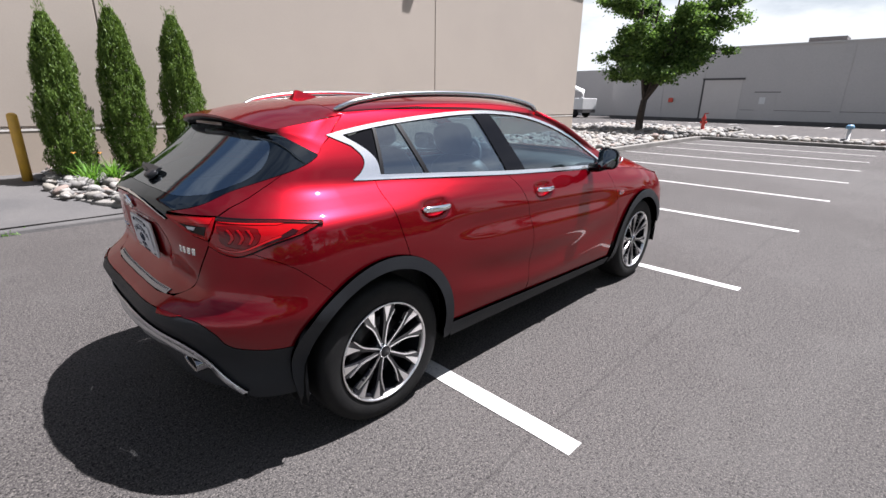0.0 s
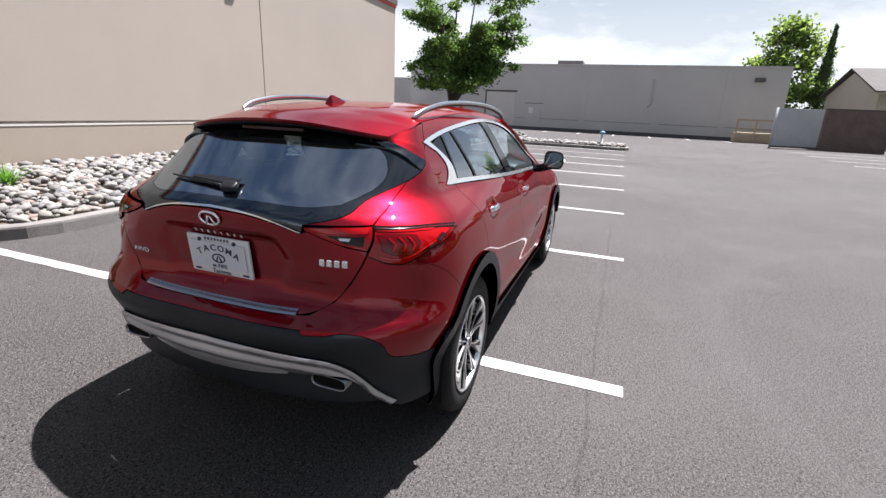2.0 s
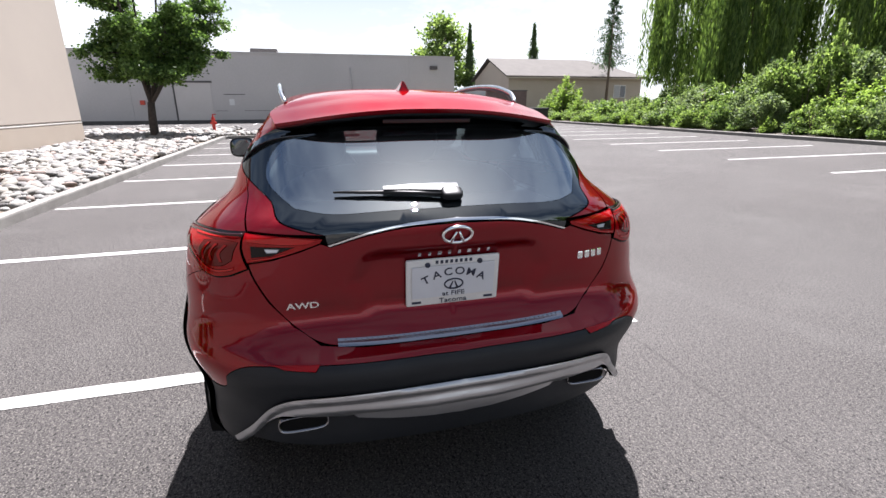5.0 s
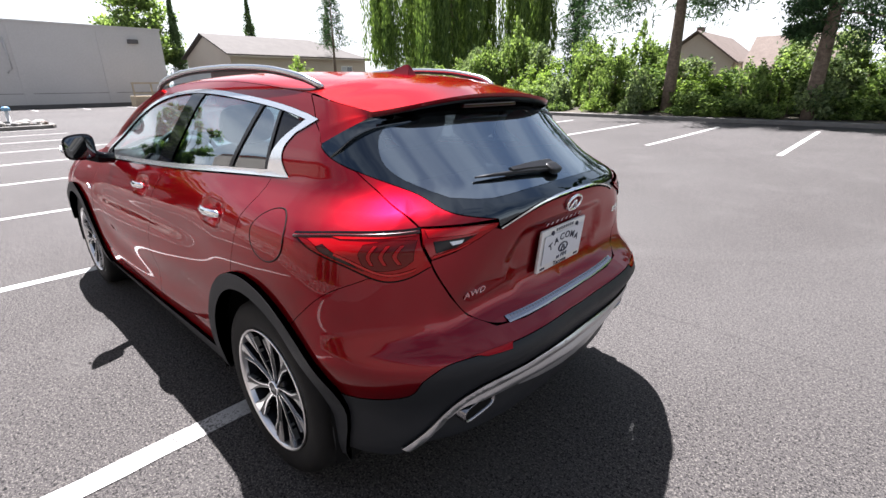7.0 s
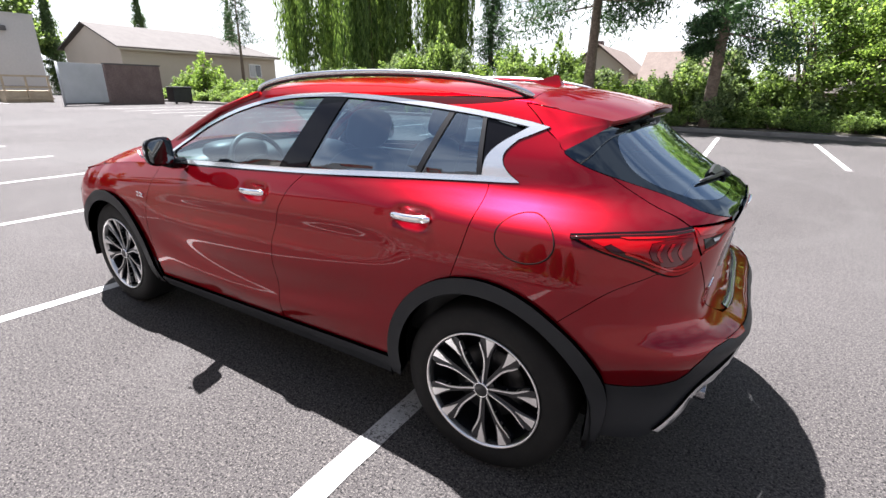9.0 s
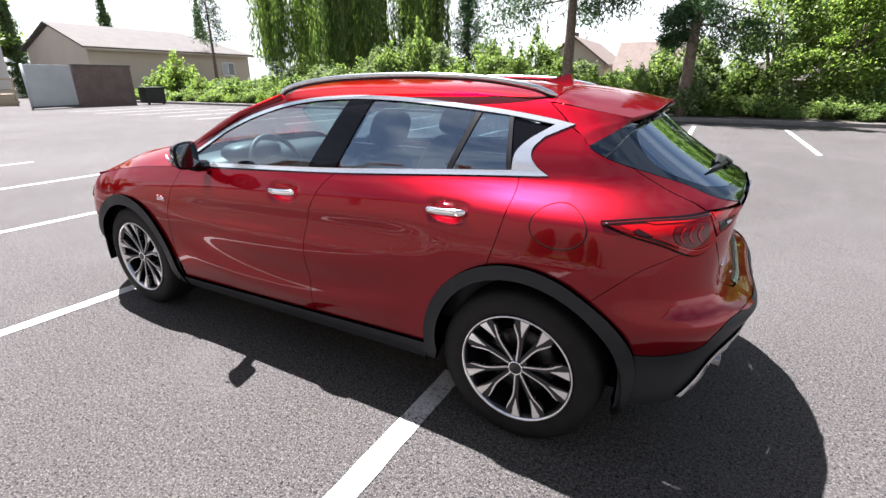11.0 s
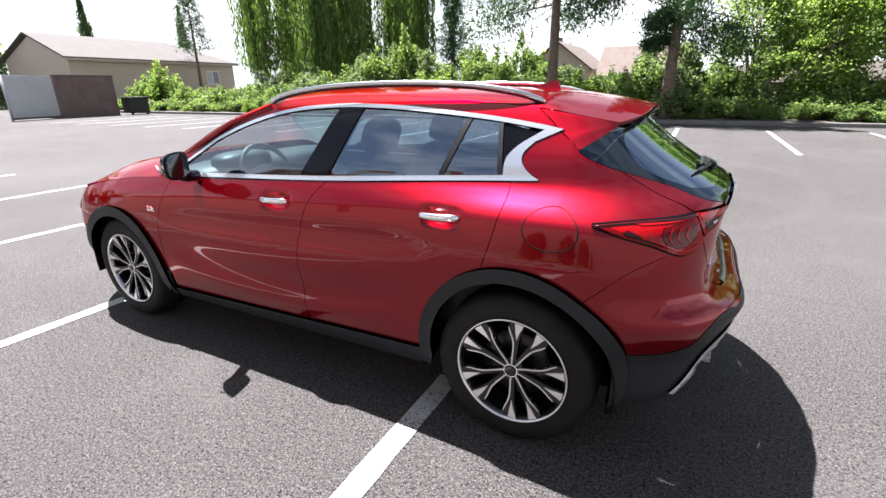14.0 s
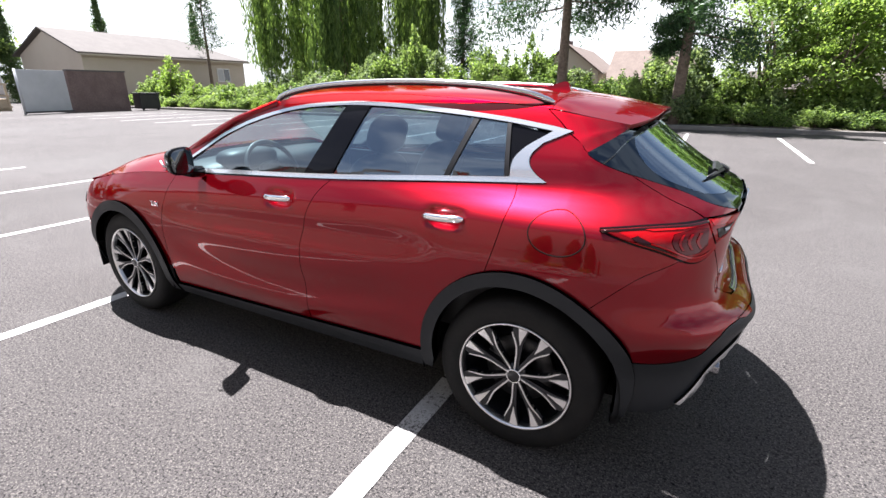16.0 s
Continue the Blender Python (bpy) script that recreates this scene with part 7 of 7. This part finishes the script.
def wheel(m, side):
    w = part("wheel", lathe("tyre_body", [(0.236, -0.105), (0.26, -0.116), (0.300, -0.118), (0.325, -0.110), (0.340, -0.095), (0.3455, -0.07), (0.347, -0.03), (0.347, 0.03), (0.3455, 0.07), (0.340, 0.095), (0.325, 0.110), (0.300, 0.118), (0.26, 0.116), (0.236, 0.105)],
                            M["rubber"], 72), car, "black tyre on a two-tone alloy wheel", m)
    rim = part("rim", lathe("rim", [(0.240, 0.108), (0.2425, 0.114), (0.240, 0.118), (0.2355, 0.117), (0.232, 0.108), (0.224, 0.06), (0.215, -0.06), (0.238, -0.105)], M["rim_face"], 72), w)
    part("rim_barrel", lathe("rim_barrel", [(0.2215, 0.095), (0.214, 0.05), (0.207, -0.06), (0.0, -0.065)], M["rim_dark"], 60), w)
    part("brake_disc", lathe("brake_disc", [(0.06, 0.02), (0.06, 0.03), (0.150, 0.03), (0.150, 0.012), (0.06, 0.012)], M["brake"], 48), w)
    part("hub", lathe("hub", [(0.0, 0.104), (0.024, 0.104), (0.027, 0.102), (0.027, 0.090), (0.046, 0.086), (0.050, 0.080), (0.050, 0.02), (0.0, 0.02)], M["rim_dark"], 36), w)
    part("hub_ring", lathe("hub_ring", [(0.0265, 0.1045), (0.029, 0.106), (0.032, 0.1045), (0.032, 0.090), (0.0265, 0.090)], M["chrome"], 36), w)
    def blade(name, rows, mat, low, thick):
        """A flat arm: rows of (radius, angle from, angle to), its face a little dished."""
        v, f = [], []
        for r, a0, a1 in rows:
            h = 0.094 + 0.018 * (r / 0.224) ** 2 - low
            for t, hh in ((a0, h), (a1, h), (a1, h - thick), (a0, h - thick)):
                v.append((r * math.cos(radians(t)), hh, r * math.sin(radians(t))))
        n = len(rows)
        for i in range(n - 1):
            for j in range(4):
                f.append((4 * i + j, 4 * i + (j + 1) % 4, 4 * i + 4 + (j + 1) % 4, 4 * i + 4 + j))
        f += [(0, 1, 2, 3), tuple(4 * (n - 1) + j for j in (3, 2, 1, 0))]
        return mesh_of(name, v, f, mat)

    line = ((0.030, 20, 6.0), (0.05, 18.8, 3.6), (0.075, 17.6, 2.3), (0.105, 17.0, 1.65), (0.135, 17.6, 1.35), (0.160, 19.8, 1.15), (0.185, 22.4, 0.95), (0.207, 23.6, 0.4))
    tab = ((0.150, 12.8, 0.3), (0.165, 12.8, 1.2), (0.182, 12.8, 2.3), (0.196, 12.6, 3.2), (0.208, 12.2, 3.7), (0.230, 12.0, 4.6))
    body = ((0.030, 0, 36), (0.055, 3, 23), (0.105, 7.5, 18.6), (0.15, 9, 20), (0.19, 8, 23.5), (0.207, 7, 24), (0.229, 6.5, 22))
    for k in range(5):
        for sg in (1, -1):
            ca = 72 * k + 90
            arm = part("spoke", blade("spoke", [(r, ca + sg * p, ca + sg * q) for r, p, q in body], M["rim_dark"], 0.006, 0.030), w)
            part("spoke_edge", blade("spoke_edge", [(r, ca + sg * m0 - h, ca + sg * m0 + h) for r, m0, h in line], M["rim_face"], 0.0, 0.020), w)
            part("spoke_tab", blade("spoke_tab", [(r, ca + sg * m0 - h, ca + sg * m0 + h) for r, m0, h in tab], M["rim_face"], 0.001, 0.018), w)
    return w


for x_ in (0.0, 2.70):
    wheel(pose(x_ - (0 if x_ else 0.010), 0.734, 0.343, 0, 17 if x_ else 52, 0), 1)
    wheel(pose(x_ - (0 if x_ else 0.010), -0.734, 0.343, 0, 0, 180) @ pose(0, 0, 0, 0, 25 if x_ else 8, 0), -1)
    for s_ in (1, -1):
        v, f = [], []
        n = 24
        for i in range(n + 1):
            a = radians(-12 + 204 * i / n)
            for yy, rr in ((0.845, 0.425), (0.80, 0.435), (0.50, 0.425)):
                v.append((x_ + rr * math.cos(a), yy * s_, 0.34 + rr * math.sin(a)))
        for i in range(n):
            for j in range(2):
                f.append((3 * i + j, 3 * i + j + 1, 3 * i + 4 + j, 3 * i + 3 + j))
        cap = [3 * i + 2 for i in range(n + 1)]
        f.append(tuple(cap))
        part("wheel_well", mesh_of("wheel_well", v, f, M["liner"], False), car)
    part("axle", tube("axle", [(x_, -0.66, 0.34), (x_, 0.66, 0.34)], 0.045, M["liner"]), car)

# floor pan, cabin
part("floor_pan", box("floor_pan", -0.52, 3.35, -0.66, 0.66, 0.26, 0.32, M["liner"], 0.02), car)
# unseen plate added to keep sun from passing between floor and sills
part("under_tray", box("under_tray", 0.44, 2.26, -0.79, 0.79, 0.245, 0.275, M["liner"]), car)
part("load_cover", box("load_cover", -0.50, 0.22, -0.60, 0.60, 0.98, 1.00, M["trim_cloth"]), car)
part("dashboard", rounded("dashboard", (2.25, 0, 0.90), (0.62, 1.38, 0.30), M["trim_cloth"], 4.5), car)
part("instrument_hood", rounded("instrument_hood", (2.03, 0.36, 1.035), (0.22, 0.40, 0.14), M["trim_cloth"], 3.0), car)
for s_ in (1, -1):
    part("door_card", box("door_card", 0.15, 2.15, min(0.64 * s_, 0.69 * s_), max(0.64 * s_, 0.69 * s_), 0.42, 0.99, M["trim_cloth"]), car)


def seat(x, y, wide, tilt, head=(0,), zb=0.42):
    st = part("seat", rounded("seat_cushion", (x + 0.20, y, zb + 0.10), (0.54, wide, 0.22), M["trim_cloth"], 4.0), car, "black leatherette seat")
    part("backrest", rounded("backrest", (0, 0, 0.31), (0.17, wide * 0.96, 0.64), M["trim_cloth"], 3.6), st, "", pose(x - 0.06, y, zb + 0.12, 0, -tilt, 0))
    for hy_ in head:
        part("headrest", rounded("headrest", (0.01, hy_, 0.735), (0.12, 0.27, 0.19), M["trim_cloth"], 3.2), st, "", pose(x - 0.06, y, zb + 0.12, 0, -tilt, 0))
        for q in (-0.05, 0.05):
            part("headrest_post", tube("headrest_post", [(0.0, hy_ + q, 0.58), (0.01, hy_ + q, 0.68)], 0.006, M["chrome"], 6), st, "", pose(x - 0.06, y, zb + 0.12, 0, -tilt, 0))


seat(1.22, 0.36, 0.50, 20)
seat(1.22, -0.36, 0.50, 20)
seat(0.36, 0.0, 1.22, 22, (-0.40, 0.0, 0.40), 0.44)
sw = part("steering_wheel", tube("steering_wheel", [(1.80 + 0.08 * math.sin(a), 0.36 + 0.185 * math.cos(a), 0.98 + 0.165 * math.sin(a)) for a in np.linspace(0, 2 * math.pi, 33)], 0.015, M["trim_cloth"], 8, False), car)
part("steering_hub", rounded("steering_hub", (1.83, 0.36, 0.97), (0.06, 0.16, 0.12), M["trim_cloth"], 3.0), sw)

# rear badges, plate, wiper, tail pipes


def on_tail(y, z, lift=0.0):
    """A frame on the tail at y (either side) and z: its x runs to the right as seen from behind, its z outwards."""
    p0 = skin(s_of_y(abs(y), z), z)
    e = 0.01
    pa, pb = skin(s_of_y(abs(y) + e, z), z), skin(s_of_y(max(abs(y) - e, 0), z), z)
    du = Vector(pa) - Vector(pb)
    if y < 0:
        du.y = -du.y
        p0 = p0 * (1, -1, 1)
        du = -du
    right = -du.normalized()
    dv = Vector(skin(s_of_y(abs(y), z + e), z + e)) - Vector(skin(s_of_y(abs(y), z - e), z - e))
    if y < 0:
        dv.y = -dv.y
    out = right.cross(dv).normalized()
    up = out.cross(right).normalized()
    m = Matrix((right, up, out)).transposed().to_4x4()
    m.translation = Vector(p0) + out * lift
    return m


def flat_box(name, w, h, d, mat, bevel=0.0, x=0, y=0, z=0):
    return box(name, x - w / 2, x + w / 2, y - h / 2, y + h / 2, z - d, z, mat, bevel)


def word(name, text, size, mat, parent, m, depth=0.0015, bold=0.0, stretch=1.0):
    c = bpy.data.curves.new(name, "FONT")
    c.body, c.size, c.extrude, c.align_x, c.align_y, c.offset = text, size, depth, "CENTER", "CENTER", bold
    tmp = bpy.data.objects.new(name, c)
    me = bpy.data.meshes.new_from_object(tmp)
    bpy.data.objects.remove(tmp)
    me.materials.clear()
    me.materials.append(mat)
    return part(name, me, parent, "", m @ Matrix.Diagonal((stretch, 1, 1, 1)))


pm = on_tail(0.004, 0.868, 0.022)
plate = part("licence_plate", flat_box("licence_plate", 0.305, 0.160, 0.012, M["white_paint"], 0.006), car, "dealer plate in a white frame", pm)
part("plate_insert", flat_box("plate_insert", 0.270, 0.108, 0.002, M["plate"], 0.0, 0, 0.004, 0.0045), plate, "silver dealer plate insert")
for k, ch in enumerate("TACOMA"):
    a = (k - 2.5) * 0.205
    word("plate_letter", ch, 0.036, M["ink"], plate, Matrix.Translation((0.185 * math.sin(a), -0.150 + 0.185 * math.cos(a), 0.0055)) @ Matrix.Rotation(-a * 0.8, 4, "Z"), 0.0006, 0.0004, 1.15)
word("plate_word", "at FIFE", 0.022, M["ink"], plate, Matrix.Translation((0, -0.041, 0.0055)), 0.0006, stretch=1.25)
word("plate_word", "Tacoma", 0.024, M["ink"], plate, Matrix.Translation((0, -0.067, 0.0015)), 0.0006, stretch=1.2)
for k in range(8):
    part("plate_bar", flat_box("plate_bar", 0.009, 0.011, 0.001, M["ink"], 0, -0.055 + k * 0.0157, 0.069, 0.001), plate)
for q in (-0.085, 0.085):
    part("plate_bolt", lathe("plate_bolt", [(0.0, 0.004), (0.008, 0.004), (0.009, 0.0), (0.0, 0.0)], M["ink"], 12, "z"), plate, "", Matrix.Translation((q, 0.062, 0.001)))
for q in (-0.12, 0.12):
    part("plate_bar", flat_box("plate_bar", 0.03, 0.008, 0.001, M["ink"], 0, q, -0.067, 0.001), plate)


def oval_ring(name, w, h, r, mat, n=40):
    return tube(name, [(w * math.cos(a), h * math.sin(a), 0) for a in np.linspace(0, 2 * math.pi, n)], r, mat, 8, False)


part("plate_mark", oval_ring("plate_mark", 0.030, 0.017, 0.0026, M["ink"]), plate, "", Matrix.Translation((0, -0.008, 0.0055)))
for q in (-1, 1):
    part("plate_mark", tube("plate_mark", [(q * 0.013, -0.0235, 0.0055), (q * 0.003, 0.001, 0.0055)], [0.0035, 0.0018], M["ink"], 6), plate)
em = on_tail(0.0, 1.027, 0.006)
emblem = part("emblem", oval_ring("emblem", 0.046, 0.027, 0.0055, M["chrome"]), car, "plain chrome oval emblem", em)
for s_ in (-1, 1):
    part("emblem_bar", tube("emblem_bar", [(s_ * 0.020, -0.024, 0.0), (s_ * 0.004, 0.012, 0.002)], [0.006, 0.003], M["chrome"], 8), emblem)
for k in range(8):
    m = on_tail(0.112 - 0.032 * k, 0.962, 0.003)
    part("badge_bar", flat_box("badge_bar", 0.009 if k not in (2, 5) else 0.013, 0.016, 0.004, M["chrome"], 0.001), car, "", m)
for k in range(4):
    m = on_tail(-0.456 - 0.028 * k, 0.905, 0.003)
    part("badge_bar", flat_box("badge_bar", 0.021, 0.026, 0.004, M["chrome"], 0.004), car, "", m)
word("badge_word", "AWD", 0.030, M["chrome"], car, on_tail(0.468, 0.822, 0.002), 0.002, 0.0006, 1.3)

def tail_at(y, z, lift):
    return Vector(on_tail(y, z, lift).translation)


wiper = part("wiper", rounded("wiper", (0, 0, 0.012), (0.070, 0.050, 0.026), M["satin_black"], 3.6), car, "black rear wiper", on_tail(-0.010, 1.122, 0.002))
arm_v = []
for y, z, h in ((-0.035, 1.132, 0.016), (0.04, 1.136, 0.013), (0.12, 1.138, 0.010), (0.20, 1.137, 0.006)):
    for dz, lift in ((h, 0.012), (h * 0.6, 0.022), (-h * 0.6, 0.022), (-h, 0.012)):
        arm_v.append(tail_at(y, z + dz, lift))
arm_f = [(4 * i + j, 4 * i + (j + 1) % 4, 4 * i + 4 + (j + 1) % 4, 4 * i + 4 + j) for i in range(3) for j in range(4)] + [(0, 1, 2, 3), (15, 14, 13, 12)]
part("wiper_arm", mesh_of("wiper_arm", arm_v, arm_f, M["satin_black"]), wiper, "", on_tail(-0.010, 1.122, 0.002).inverted())
blade_line = [tail_at(y, z, 0.011) for y, z in ((0.02, 1.122), (0.10, 1.128), (0.19, 1.132), (0.28, 1.134), (0.350, 1.134))]
part("wiper_blade", tube("wiper_blade", blade_line, [0.008, 0.009, 0.009, 0.007, 0.004], M["satin_black"], 6, flat=0.8), wiper, "", on_tail(-0.010, 1.122, 0.002).inverted())
for s_ in (1, -1):
    p = on_tail(0.512 * s_, 0.446, 0.0).translation + Vector((0.005, 0, 0))
    pipe = []
    prof = [(0.074, 0.026), (0.077, 0.028), (0.074, 0.025), (0.071, 0.022)]
    v, f = [], []
    n = 28
    for k, ((rw, rh), dx) in enumerate(zip(prof, (0.10, -0.020, -0.022, -0.012))):
        for i in range(n):
            a = 2 * math.pi * i / n
            cs_, sn_ = math.cos(a), math.sin(a)
            v.append((p.x + 0.01 + dx, p.y + rw * math.copysign(abs(cs_) ** 0.5, cs_), p.z + rh * math.copysign(abs(sn_) ** 0.6, sn_)))
    for k in range(3):
        for i in range(n):
            j = (i + 1) % n
            f.append((k * n + i, k * n + j, (k + 1) * n + j, (k + 1) * n + i))
    tp = part("tail_pipe", mesh_of("tail_pipe", v, f, M["pipe_metal"], True), car, "dark chrome oval tail pipe")
    # flat black disc just inside the mouth: the bore's shade put into colour
    part("pipe_core", mesh_of("pipe_core", [v[3 * n + i] for i in range(n)], [tuple(range(n))], M["liner"]), tp)
for s_ in (1, -1):
    fx = 2.31
    p = skin(np.array(fx), np.array(0.80))
    m = Matrix(((-s_, 0, 0), (0, 0, 1), (0, s_, 0))).transposed().to_4x4()
    m.translation = Vector((fx, float(p[1]) * s_ + 0.003 * s_, 0.80))
    word("badge_word", "2.0t", 0.042, M["chrome"], car, m, 0.002, 0.0006, 1.1)
